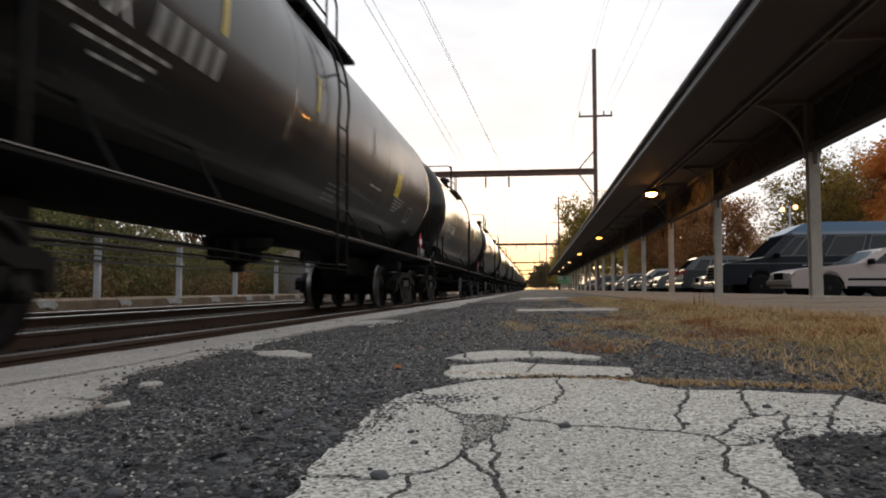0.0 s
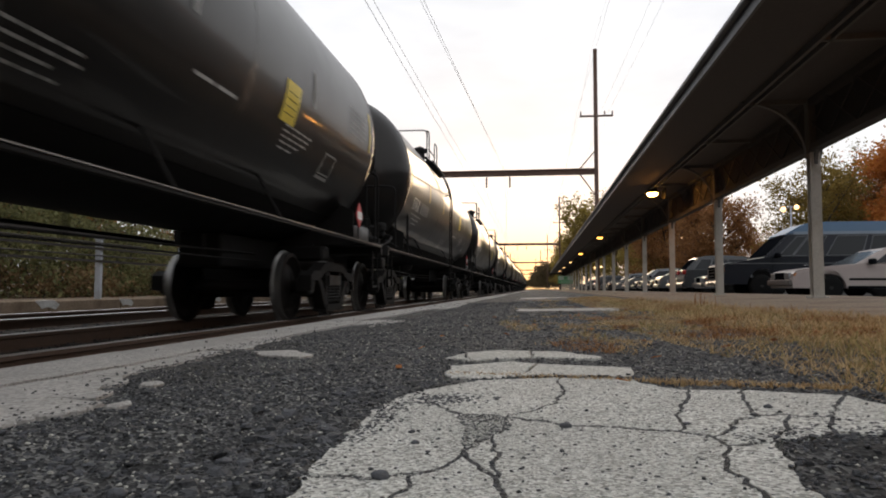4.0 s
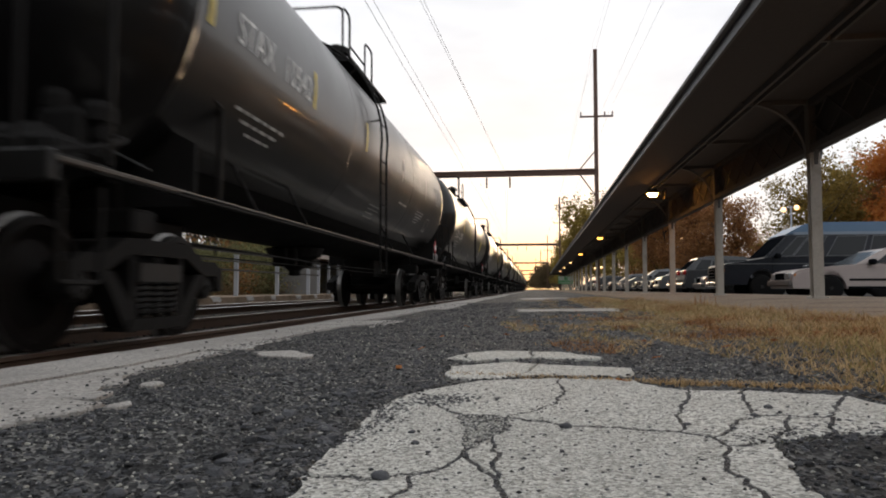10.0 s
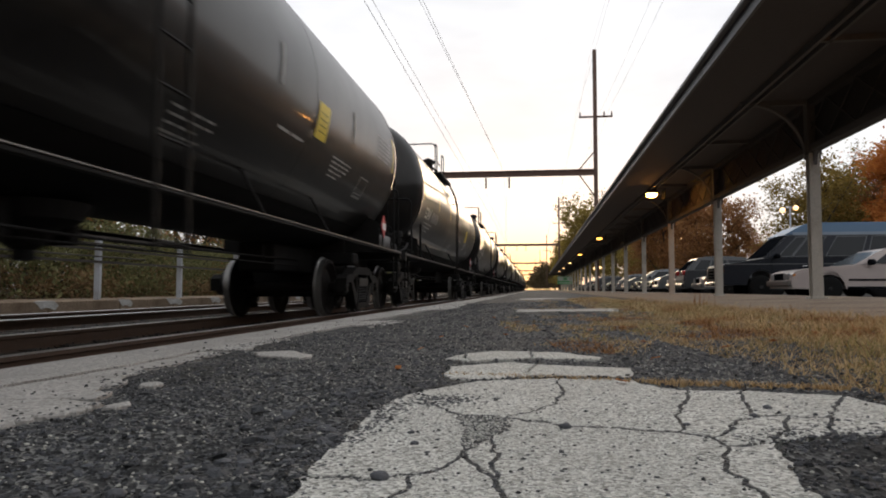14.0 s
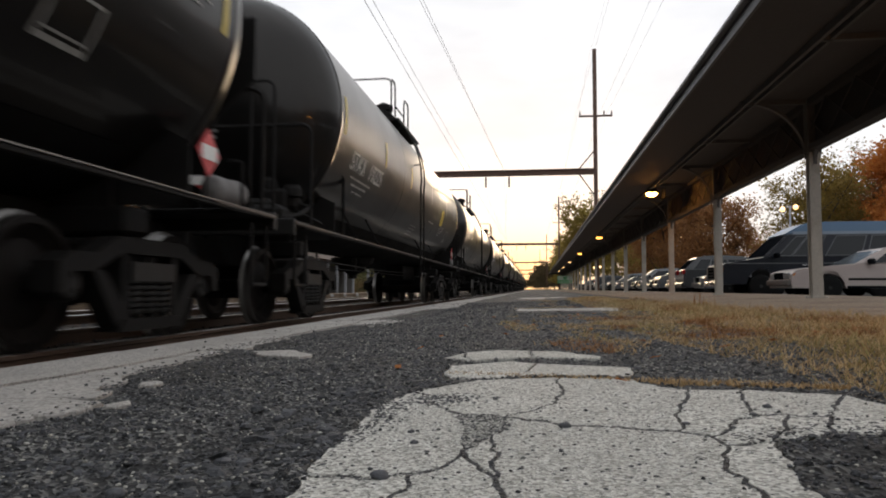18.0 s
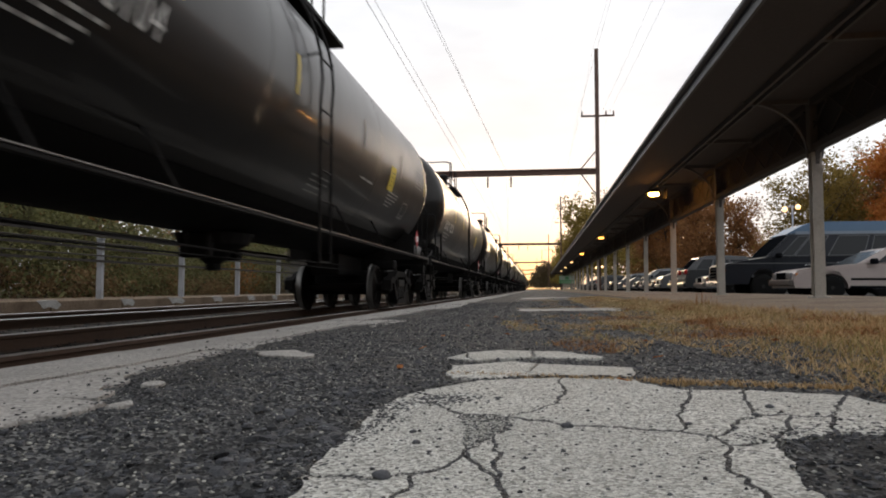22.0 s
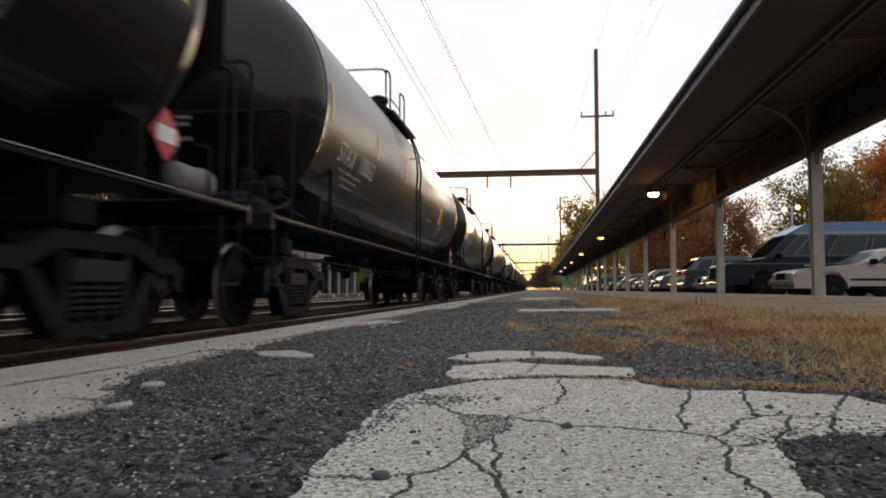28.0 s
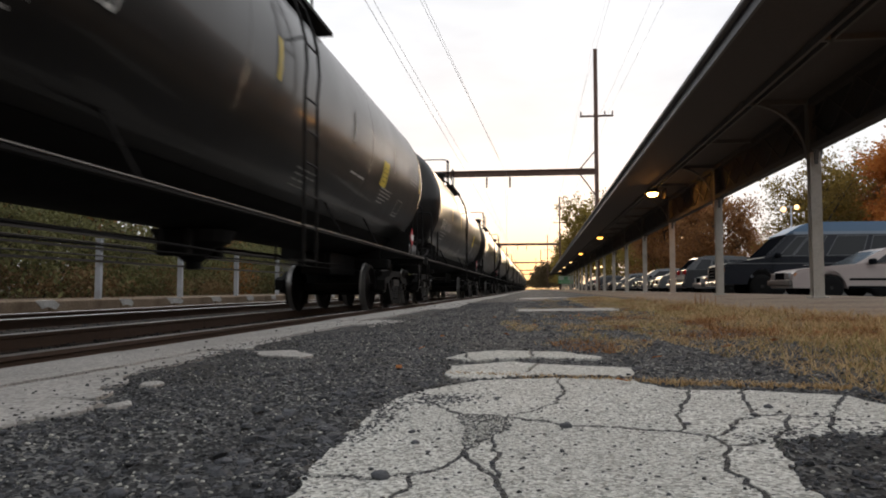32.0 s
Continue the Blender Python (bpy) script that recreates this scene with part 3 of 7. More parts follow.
def inside(x, y, poly):
    """Distance from the outline, positive inside."""
    if not (-1.0 < x < 1.3 and 0.2 < y < 3.9):
        return -1.0
    hit, best = False, 9.0
    for (x0, y0), (x1, y1) in zip(poly, poly[1:] + poly[:1]):
        if (y0 > y) != (y1 > y) and x < x0 + (x1 - x0) * (y - y0) / (y1 - y0):
            hit = not hit
        k = max(0.0, min(1.0, ((x - x0) * (x1 - x0) + (y - y0) * (y1 - y0)) / ((x1 - x0) ** 2 + (y1 - y0) ** 2)))
        best = min(best, math.hypot(x - x0 - k * (x1 - x0), y - y0 - k * (y1 - y0)))
    return best if hit else -best


# the near platform: crumbling asphalt over a solid body
def edge_w(y):
    """Width of the pale edging along the track at a place along the platform."""
    near = np.interp(y, (1.0, 1.6, 1.85, 1.97, 2.25, 2.7, 3.35, 4.2, 5.3, 6.0, 8.5, 14.0, 24.0), (1.2, 1.12, 1.17, 1.26, 0.98, 0.82, 0.81, 0.66, 0.71, 0.86, 0.98, 0.85, 0.66))
    return float(near) + 0.04 * noise.noise(Vector((y * 1.9, 5.0, 0))) + 0.03 * noise.noise(Vector((y * 7.0, 8.0, 0)))


def plat_noise(x, y):
    v = Vector((x, y, 0.0))
    z = 0.010 * noise.fractal(v * 3.1, 1.0, 2.0, 4) + 0.012 * noise.fractal(v * 19.0, 1.0, 2.0, 3)
    d = max(inside(x, y, p) for p in (SLAB, ARC_NEAR, ARC_FAR))
    if d > 0.0 or x < -2.42 + edge_w(y):
        return 0.4 * z - 0.006
    return z + 0.012 * max(0.0, 1.0 + d / 0.25)


xs = [-2.40, -2.3] + [-2.2 + 0.03 * i for i in range(20)] + [-1.6 + 0.019 * i for i in range(150)] + [1.25 + 0.11 * i for i in range(1, 22)] + [4.2, 5.45]
ys = [-12.0, -4.0, 0.0] + [0.45 * 1.0135 ** i for i in range(215)] + [9.0 + 1.0 * i for i in range(12)] + [25, 35, 50, 75, 100, 130, 160]
verts = [(x, y, plat_z(x) + (plat_noise(x, y) if -2.4 < x < 4 and 0.3 < y < 20 else 0.0)) for y in ys for x in xs]
nx = len(xs)
faces = [(j * nx + i, j * nx + i + 1, (j + 1) * nx + i + 1, (j + 1) * nx + i) for j in range(len(ys) - 1) for i in range(nx - 1)]
platform = thing("platform", "low crumbling asphalt station platform with broken concrete patches", "platform", kind="structure")
part("asphalt_surface", quads("asphalt_surface", verts, faces, M["asphalt"]), None, platform, "dark crumbled asphalt with loose grit")
part("body", boxes((-2.4, 5.45, -12, 160, -0.42, -0.095)), M["edge_concrete"], platform)


def jag(p, amount, scale):
    v = Vector((p[0] * scale, p[1] * scale, 3.7))
    return (p[0] + amount * noise.noise(v), p[1] + amount * noise.noise(v + Vector((31.0, 7.0, 0))))


def subdivided(poly, step):
    out = []
    for a, b in zip(poly, poly[1:] + poly[:1]):
        k = max(1, int(math.dist(a, b) / step))
        out += [(a[0] + (b[0] - a[0]) * i / k, a[1] + (b[1] - a[1]) * i / k) for i in range(k)]
    return out


def plate(poly, top, thick, round_off=0.006):
    """A thin broken slab: an outline with a worn upper edge; top is a function of x, y."""
    bm = bmesh.new()
    cx, cy = sum(p[0] for p in poly) / len(poly), sum(p[1] for p in poly) / len(poly)
    lo, mid, hi = [], [], []
    for x, y in poly:
        d = max(1e-6, math.hypot(x - cx, y - cy))
        ix, iy = x - (x - cx) / d * round_off, y - (y - cy) / d * round_off
        lo.append(bm.verts.new((x, y, top(x, y) - thick)))
        mid.append(bm.verts.new((x, y, top(x, y) - round_off * 0.8)))
        hi.append(bm.verts.new((ix, iy, top(ix, iy))))
    n = len(poly)
    for i in range(n):
        j = (i + 1) % n
        bm.faces.new((lo[i], lo[j], mid[j], mid[i]))
        bm.faces.new((mid[i], mid[j], hi[j], hi[i]))
    f = bm.faces.new(hi)
    bmesh.ops.triangulate(bm, faces=[f])
    bmesh.ops.recalc_face_normals(bm, faces=bm.faces[:])
    return bm


def clip(poly, p, q):
    """The part of poly nearer to p than to q."""
    mx, my, nx_, ny_ = (p[0] + q[0]) / 2, (p[1] + q[1]) / 2, q[0] - p[0], q[1] - p[1]
    out = []
    for a, b in zip(poly, poly[1:] + poly[:1]):
        da, db = (a[0] - mx) * nx_ + (a[1] - my) * ny_, (b[0] - mx) * nx_ + (b[1] - my) * ny_
        if da <= 0:
            out.append(a)
        if da * db < 0:
            t = da / (da - db)
            out.append((a[0] + (b[0] - a[0]) * t, a[1] + (b[1] - a[1]) * t))
    return out


def inset(poly, d):
    """Draws each side of a small polygon in by d."""
    out, n = [], len(poly)
    area = sum(a[0] * b[1] - b[0] * a[1] for a, b in zip(poly, poly[1:] + poly[:1]))
    s = 1 if area > 0 else -1
    for i in range(n):
        a, b, c = Vector(poly[i - 1]), Vector(poly[i]), Vector(poly[(i + 1) % n])
        e0, e1 = (b - a).normalized(), (c - b).normalized()
        k = Vector((-e0.y - e1.y, e0.x + e1.x)) * s
        if k.length > 1e-6:
            k = k.normalized() * d
        out.append((b.x + k.x, b.y + k.y))
    return out


CRACKS = []


def cracked(parent, outline, seeds, lift, thick, gap, wiggle=0.06, name="slab_piece", dome=0.0, skip=(), material="concrete"):
    cx, cy = sum(p[0] for p in outline) / len(outline), sum(p[1] for p in outline) / len(outline)
    for i, s in enumerate(seeds):
        cell = list(outline)
        for j, q in enumerate(seeds):
            if j != i and cell:
                cell = clip(cell, s, q)
        if len(cell) < 3 or i in skip:
            continue
        cell = [jag(jag(p, wiggle, 5.0), wiggle * 0.28, 23.0) for p in subdivided(cell, 0.03)]
        cell = inset(cell, gap)
        CRACKS.extend(cell)
        tilt = 0.004 * math.sin(i * 5.1), 0.004 * math.cos(i * 3.3)
        part(name, plate(cell, lambda x, y: plat_z(x) + lift + tilt[0] * (x - s[0]) + tilt[1] * (y - s[1]) - dome * ((x - cx) ** 2 + (y - cy) ** 2), thick), M[material], parent)


patch = thing("concrete_patch", "pale cracked exposed-aggregate concrete slab set in the asphalt platform", "concrete slab", kind="structure")
part("crack_fill", plate(inset(SLAB, 0.02), lambda x, y: plat_z(x) + 0.0118, 0.05, 0.004), M["asphalt"], patch, "dark dirt packed into the cracks")
for i, keys in enumerate(PIECES):
    cell = [jag(jag(p, 0.018, 6.0), 0.016, 24.0) for p in subdivided([NODE[k] for k in keys.split()], 0.018)]
    cell = [(p[0] + (q[0] - p[0]), p[1] + 2.8 * (q[1] - p[1])) for p, q in zip(cell, inset(cell, 0.0031))]
    CRACKS.extend(cell)
    mid_ = cell[0]
    part("slab_piece", plate(cell, lambda x, y: plat_z(x) + 0.0135 + 0.0012 * math.sin(i * 5.1) * (x - mid_[0]) + 0.0012 * math.cos(i * 3.3) * (y - mid_[1]), 0.06, 0.004), M["concrete"], patch)
patch = thing("concrete_patch", "narrow arc of broken concrete lying across the asphalt platform", "concrete slab", kind="structure")
cracked(patch, ARC_NEAR, [(-0.20, 2.6), (0.14, 2.54)], 0.016, 0.07, 0.005, wiggle=0.025)
patch = thing("concrete_patch", "thin curved strip of broken pale concrete in dark asphalt", "concrete slab", kind="structure")
cracked(patch, ARC_FAR, [(-0.18, 3.1), (0.09, 3.06), (-0.43, 3.05)], 0.018, 0.07, 0.006, wiggle=0.03)
patch = thing("concrete_patch", "long pale strip of concrete crossing the platform among dead grass", "concrete slab", kind="structure")
cracked(patch, [(-0.28, 9.3), (0.85, 8.5), (0.98, 9.6), (-0.30, 10.3)], [(0.0, 9.6), (0.5, 9.1), (0.8, 9.4), (0.2, 9.9), (-0.2, 9.9)], 0.022, 0.09, 0.02, wiggle=0.14, material="edge_concrete")
patch = thing("concrete_patch", "far pale strip of concrete crossing the platform", "concrete slab", kind="structure")
cracked(patch, [(-0.5, 20.5), (0.75, 20.0), (0.8, 22.5), (-0.5, 23.0)], [(0.0, 21.5), (0.6, 21.5)], 0.022, 0.09, 0.02, wiggle=0.2, material="edge_concrete")

# pale concrete along the track edge, in long broken lengths
edge = thing("platform_edge", "worn pale concrete edging along the track, its inner side broken", "platform edge", kind="structure")
rng = random.Random(11)
y = -6.0
lengths = [5.2, 4.6, 3.9, 4.4, 4.9, 5.1, 3.6, 4.5] * 4


def strip_w(y):
    """Width of the sound outer part of the edging."""
    return 0.54 + 0.12 * noise.noise(Vector((y * 0.7, 3.0, 0))) + 0.05 * noise.noise(Vector((y * 2.6, 6.0, 0)))


for k, ln in enumerate(lengths):
    step_ = 0.05 if y < 9 else 0.2
    n_in = max(6, int(ln / step_))
    ys_ = [y + 0.008 + (ln - 0.016) * i / n_in for i in range(n_in + 1)]
    cell = [(-2.40, ys_[0])] + [(-2.40 + strip_w(q), q) for q in ys_] + [(-2.40, ys_[-1])]
    part("edge_slab", plate(cell, lambda x, yy: plat_z(x) + 0.014 + 0.003 * math.sin(k * 9.0), 0.30, 0.010), M["edge_concrete"], edge)
    # broken flakes along the inner side, some gone
    q = y + rng.uniform(0, 0.3)
    while q < y + ln - 0.25 and q < 40:
        fl = min(rng.uniform(0.6, 2.2), y + ln - q)
        gap_ = rng.uniform(0.004, 0.018)
        if rng.random() > 0.12:
            m_ = max(5, int(fl / step_))
            us = [i / m_ for i in range(m_ + 1)]
            lo_ = [(-2.40 + strip_w(q + fl * u) + gap_, q + fl * u) for u in us]
            hi_ = []
            for u in us:
                w_ = edge_w(q + fl * u) * (0.96 + 0.10 * math.sin(q * 5.0)) + 0.03 * noise.noise(Vector(((q + fl * u) * 14.0, 2.0, 0)))
                full = max(0.02, w_ - strip_w(q + fl * u))
                hi_.append((-2.40 + strip_w(q + fl * u) + gap_ + 0.012 + full * min(1.0, 6.0 * min(u, 1 - u) * fl + 0.6), q + fl * u))
            hi_ = [jag(jag(jag(p, 0.05, 6.0), 0.05, 11.0), 0.03, 23.0) for p in hi_]
            dz = rng.uniform(-0.006, 0.002)
            part("edge_flake", plate(hi_ + lo_[::-1], lambda x, yy: plat_z(x) + 0.011 + dz, 0.06, 0.006), M["edge_concrete"], edge)
        q += fl + rng.uniform(0.004, 0.02)
    y += ln

part("edge_flake", plate([jag(p, 0.03, 9.0) for p in subdivided([(-1.50, 3.60), (-1.30, 3.66), (-1.10, 3.36), (-1.12, 3.22), (-1.34, 3.36)], 0.04)], lambda x, yy: plat_z(x) + 0.016, 0.05, 0.006), M["edge_concrete"], edge)

rng = random.Random(29)
for k in range(12):
    q = 1.45 + 7.0 * rng.random() ** 1.6
    cx_, r_ = -2.40 + edge_w(q) + rng.uniform(-0.06, 0.10), rng.uniform(0.018, 0.045)
    bit = [(cx_ + r_ * rng.uniform(0.6, 1.3) * math.cos(a * math.tau / 9), q + r_ * rng.uniform(0.8, 1.8) * math.sin(a * math.tau / 9)) for a in range(9)]
    part("edge_fragment", plate([jag(p, 0.012, 30.0) for p in subdivided(bit, 0.03)], lambda x, yy: plat_z(x) + 0.013, 0.05, 0.006), M["edge_concrete"], edge)

# the paved walkway under the canopy, in bays, and the kerb to the parking lot
walkway = thing("walkway", "worn tan concrete walkway under the station canopy", "walkway", kind="structure")
slab = mesh_of(boxes((0, 3.25, 0.006, 3.114, -0.06, 0.0), bevel=0.006), "walkway_slab", M["walkway"])
for k in range(50):
    part("walkway_slab", slab, None, walkway, at=pose(2.22, -9 + k * 3.12, plat_z(2.22) + 0.022 + 0.002 * math.sin(k * 4.0), 0, -1.6, 0))
solid("kerb", boxes((5.45, 5.62, -12, 160, -0.42, 0.165), bevel=0.02), M["edge_concrete"], "grey concrete kerb between walkway and parking lot", "kerb", kind="structure")
solid("parking_lot", boxes((5.62, 34, -14, 165, -0.42, 0.02)), M["lot"], "dark asphalt parking lot beside the station", "parking lot", kind="structure")

# the far platform with its kerb of pale blocks
far = thing("far_platform", "low platform across the tracks with a pale concrete kerb", "platform", kind="structure")
part("paving", boxes((-13.0, -9.88, -30, 190, -0.42, 0.058)), M["walkway"], far)
rng = random.Random(3)
kerb_a = mesh_of(boxes((-0.17, 0.17, 0.0, 2.38, -0.42, 0.075), bevel=0.02), "kerb_block", M["walkway"])
rng = random.Random(3)
y = -4.0
for k in range(62):
    part("kerb_block", kerb_a, None, far, at=pose(-9.71, y, 0))
    if k < 40:
        w_ = rng.uniform(0.45, 0.85)      # a worn patch of old white paint over each joint
        patch_ = [(-0.3 * w_, 0.02), (-0.42 * w_, 0.0785), (0.40 * w_, 0.0785), (0.62 * w_, -0.02), (0.46 * w_, -0.10), (0.1 * w_, -0.05), (-0.12 * w_, -0.085)]
        bm = bmesh.new()
        prism(bm, [(p, q + rng.uniform(-0.012, 0.0)) for p, q in patch_], -0.13, 0.176, "X")
        part("paint_patch", bm, M["kerb_white"], far, "worn white paint on the kerb", at=pose(-9.71, y + rng.uniform(-0.2, 0.2), 0.002))
    y += 2.40

# ---- gravel, weeds, leaves ----
def pebble_cloud(name, rows, material):
    """rows: (x, y, z, size, squash). Each a small lumpy stone."""
    r = random.Random(len(rows))
    verts, faces = [], []
    base = [(1, 0, 0), (0.3, 0.95, 0), (-0.8, 0.6, 0), (-0.8, -0.6, 0), (0.3, -0.95, 0), (0.75, 0.1, 0.62), (0.2, 0.72, 0.6), (-0.6, 0.42, 0.66), (-0.6, -0.45, 0.6), (0.25, -0.7, 0.64), (0.05, 0.03, 0.95)]
    for x, y, z, s, q in rows:
        o, a = len(verts), r.uniform(0, 6.3)
        for bx, by, bz in base:
            k = r.uniform(0.7, 1.15)
            verts.append((x + s * k * (bx * math.cos(a) - by * math.sin(a)), y + s * k * (bx * math.sin(a) + by * math.cos(a)), z + s * q * bz * k - s * 0.1))
        for i in range(5):
            j = (i + 1) % 5
            faces += [(o + i, o + j, o + 5 + j, o + 5 + i), (o + 5 + i, o + 5 + j, o + 10)]
    return quads(name, verts, faces, material)


rng = random.Random(21)
rows, pale = [], []
for _ in range(60000):
    y = 0.75 * (1 + 22 * rng.random() ** 2.2)
    x = rng.uniform(-2.2, 1.6)
    if x > 0.9 + 0.2 * y:
        continue
    on_slab = inside(x, y, SLAB) > 0.0
    if on_slab and rng.random() > 0.05 + 0.55 * max(0.0, 1 - abs(x + 0.40) / 0.14) * (0.3 + (1.6 < y < 2.1)):
        continue
    if x < -2.42 + edge_w(y) and rng.random() > 0.05:
        continue
    s = rng.choice((0.0025, 0.003, 0.004, 0.004, 0.005, 0.006, 0.008)) * (1 + 0.05 * y)
    row = (x, y, plat_z(x) + (0.013 if on_slab or x < -2.42 + edge_w(y) else plat_noise(x, y)), s * (0.7 if on_slab else 1), rng.uniform(0.6, 1.2))
    (pale if rng.random() < 0.22 and s < 0.0050 * (1 + 0.05 * y) and not on_slab else rows).append(row)
for _ in range(420):       # dark grit on the pale slab and in its broken hole
    x, y = rng.uniform(-0.38, 0.66), rng.uniform(0.85, 2.35)
    rows.append((x, y, plat_z(x) + 0.0135, rng.uniform(0.0022, 0.0052), 0.6))
for _ in range(700):       # grit spilling over the broken left rim
    y = rng.uniform(0.8, 2.3)
    x = -0.405 + 0.03 * math.sin(y * 9) + abs(rng.gauss(0, 0.035))
    rows.append((x, y, plat_z(x) + 0.0125, rng.uniform(0.003, 0.007), 0.6))
for _ in range(300):
    x, y = -0.26 + rng.gauss(0, 0.055), 1.90 + rng.gauss(0, 0.045)
    rows.append((x, y, plat_z(x) + 0.0125, rng.uniform(0.004, 0.008), 0.6))
for px, py in CRACKS:      # fine grit lodged along the cracks
    for _ in range(4):
        x, y = px + rng.gauss(0, 0.006), py + rng.gauss(0, 0.006)
        if noise.noise(Vector((x * 4.0, y * 4.0, 6.0))) > -0.05:
            rows.append((x, y, plat_z(x) + 0.0115, rng.uniform(0.0016, 0.0042), 0.6))
for _ in range(420):       # rubble in the broken hole
    x, y = -0.13 + rng.gauss(0, 0.028), 1.50 + rng.gauss(0, 0.085)
    (pale if rng.random() < 0.6 else rows).append((x, y, plat_z(x) + 0.0115, rng.uniform(0.002, 0.006), 0.6))
for _ in range(420):       # gravel washed over the ragged end of the slab
    x = rng.uniform(0.36, 0.85)
    y = 1.40 + 0.25 * (x - 0.4) + rng.gauss(0, 0.05)
    rows.append((x, y, plat_z(x) + 0.0125, rng.uniform(0.003, 0.007), 0.6))
for _ in range(5200):      # flat clods of broken asphalt
    y = 0.8 * (1 + 14 * rng.random() ** 2.0)
    x = rng.uniform(-1.5, 1.0)
    if inside(x, y, SLAB) > -0.02 or x < -2.36 + edge_w(y) or noise.noise(Vector((x * 2.3, y * 1.4, 12.0))) < -0.12:
        continue
    rows.append((x, y, plat_z(x) + plat_noise(x, y), rng.choice((0.006, 0.008, 0.010, 0.013, 0.017)) * (1 + 0.04 * y), rng.uniform(0.3, 0.7)))
for _ in range(2600):      # bright chips in the asphalt
    x, y = rng.uniform(-1.4, 0.9), 0.9 * (1 + 7 * rng.random() ** 1.8)
    if inside(x, y, SLAB) < -0.02 and x > -2.36 + edge_w(y):
        pale.append((x, y, plat_z(x) + plat_noise(x, y) + 0.002, rng.choice((0.0022, 0.003, 0.004, 0.0055)) * (1 + 0.04 * y), rng.uniform(0.5, 1.0)))
for _ in range(260):       # dark clods broken off along the slab's rim
    y = rng.uniform(0.95, 2.2)
    x = -0.40 - abs(rng.gauss(0.03, 0.10))
    rows.append((x, y, plat_z(x) + 0.004, rng.uniform(0.010, 0.026), rng.uniform(0.5, 0.9)))
for _ in range(500):       # grit spilling over the edging
    y = rng.uniform(1.2, 8)
    x = -2.40 + edge_w(y) - abs(rng.gauss(0, 0.06))
    rows.append((x, y, plat_z(x) + 0.012, rng.uniform(0.004, 0.009), 0.6))
bits = []
crack_cells = set()
for (ax, ay), (bx, by) in zip(CRACKS, CRACKS[1:]):
    if math.hypot(ax - bx, ay - by) < 0.08:
        for i in range(9):
            crack_cells.add((round((ax + (bx - ax) * i / 8) / 0.006), round((ay + (by - ay) * i / 8) / 0.006)))
while len(bits) < 17000:   # pebbles standing proud of the worn concrete
    x, y = rng.uniform(-0.45, 0.82), 0.75 + 1.72 * rng.random() ** 1.3
    if inside(x, y, SLAB) > 0.02 and (round(x / 0.006), round(y / 0.006)) not in crack_cells:
        bits.append((x, y, plat_z(x) + 0.0125, rng.choice((0.0016, 0.002, 0.0025, 0.003, 0.0036)), rng.uniform(0.5, 0.9)))
solid("exposed_aggregate", pebble_cloud("exposed_aggregate", bits, M["aggregate"]), None, "pale pebbles exposed in the worn concrete slab", "gravel", kind="stuff")
solid("loose_gravel", pebble_cloud("loose_gravel", rows, M["stone"]), None, "loose dark grit strewn over the crumbling asphalt", "gravel", kind="stuff")
solid("pale_grit", pebble_cloud("pale_grit", pale, M["pale_stone"]), None, "small pale chips scattered in the dark grit", "gravel", kind="stuff")


def lump(size, squash, seed, cuts=2):
    bm = bmesh.new()
    bmesh.ops.create_icosphere(bm, subdivisions=cuts, radius=size)
    for v in bm.verts:
        k = 1 + 0.35 * noise.noise(v.co / size * 1.3 + Vector((seed, 0, 0)))
        v.co = Vector((v.co.x * k, v.co.y * k, v.co.z * k * squash))
    return bm


for i, (x, y, s) in enumerate(((-0.245, 1.095, 0.016), (0.055, 1.50, 0.013), (-0.235, 1.345, 0.009), (-0.26, 1.45, 0.008), (0.30, 1.52, 0.008), (0.46, 1.62, 0.009), (0.52, 1.72, 0.010), (-0.62, 0.99, 0.016), (-0.60, 1.6, 0.014))):
    solid("loose_stone", lump(s, 0.55, i * 7.0), M["stone"], "dark loose stone lying on pale cracked concrete", "stone", group="loose stones on the slab",
          smooth=True, at=pose(x, y, plat_z(x) + 0.012 + s * 0.35, 0, 0, 40 * i))


def blades(name, rows, material, width=0.006):
    """Bent grass blades: rows of x, y, z, height, heading, lean."""
    verts, faces = [], []
    for x, y, z, h, a, lean in rows:
        o, c, s = len(verts), math.cos(a), math.sin(a)
        w = width * (0.6 + h * 3)
        verts += [(x - s * w, y + c * w, z), (x + s * w, y - c * w, z), (x + c * lean * 0.4 + s * w * 0.7, y + s * lean * 0.4 - c * w * 0.7, z + h * 0.6),
                  (x + c * lean * 0.4 - s * w * 0.7, y + s * lean * 0.4 + c * w * 0.7, z + h * 0.6), (x + c * lean, y + s * lean, z + h)]
        faces += [(o, o + 1, o + 2, o + 3), (o + 3, o + 2, o + 4)]
    return quads(name, verts, faces, material)


def in_grass(x, y):
    """How thickly dead grass grows at a place on the platform."""
    n_ = noise.noise(Vector((x * 1.7, y * 0.8, 9.0))) + 0.6 * noise.noise(Vector((x * 5.0, y * 3.0, 2.0)))
    edge_lo = 0.75 + 0.35 * max(0, 3.0 - y) * 0 + (0.06 if y < 3 else -0.10 * min(y - 3, 4))
    core = 1.0 if edge_lo < x < min(2.45, 2.9) else 0.0
    if y > 7:
        core = 1.0 if 0.75 < x < max(1.8, 2.3 - 0.05 * (y - 7)) else 0.0
    return core * (0.72 + 0.5 * n_) + (0.5 if n_ > 0.24 and -0.35 < x < 0.9 and y > 3.2 else 0.0)


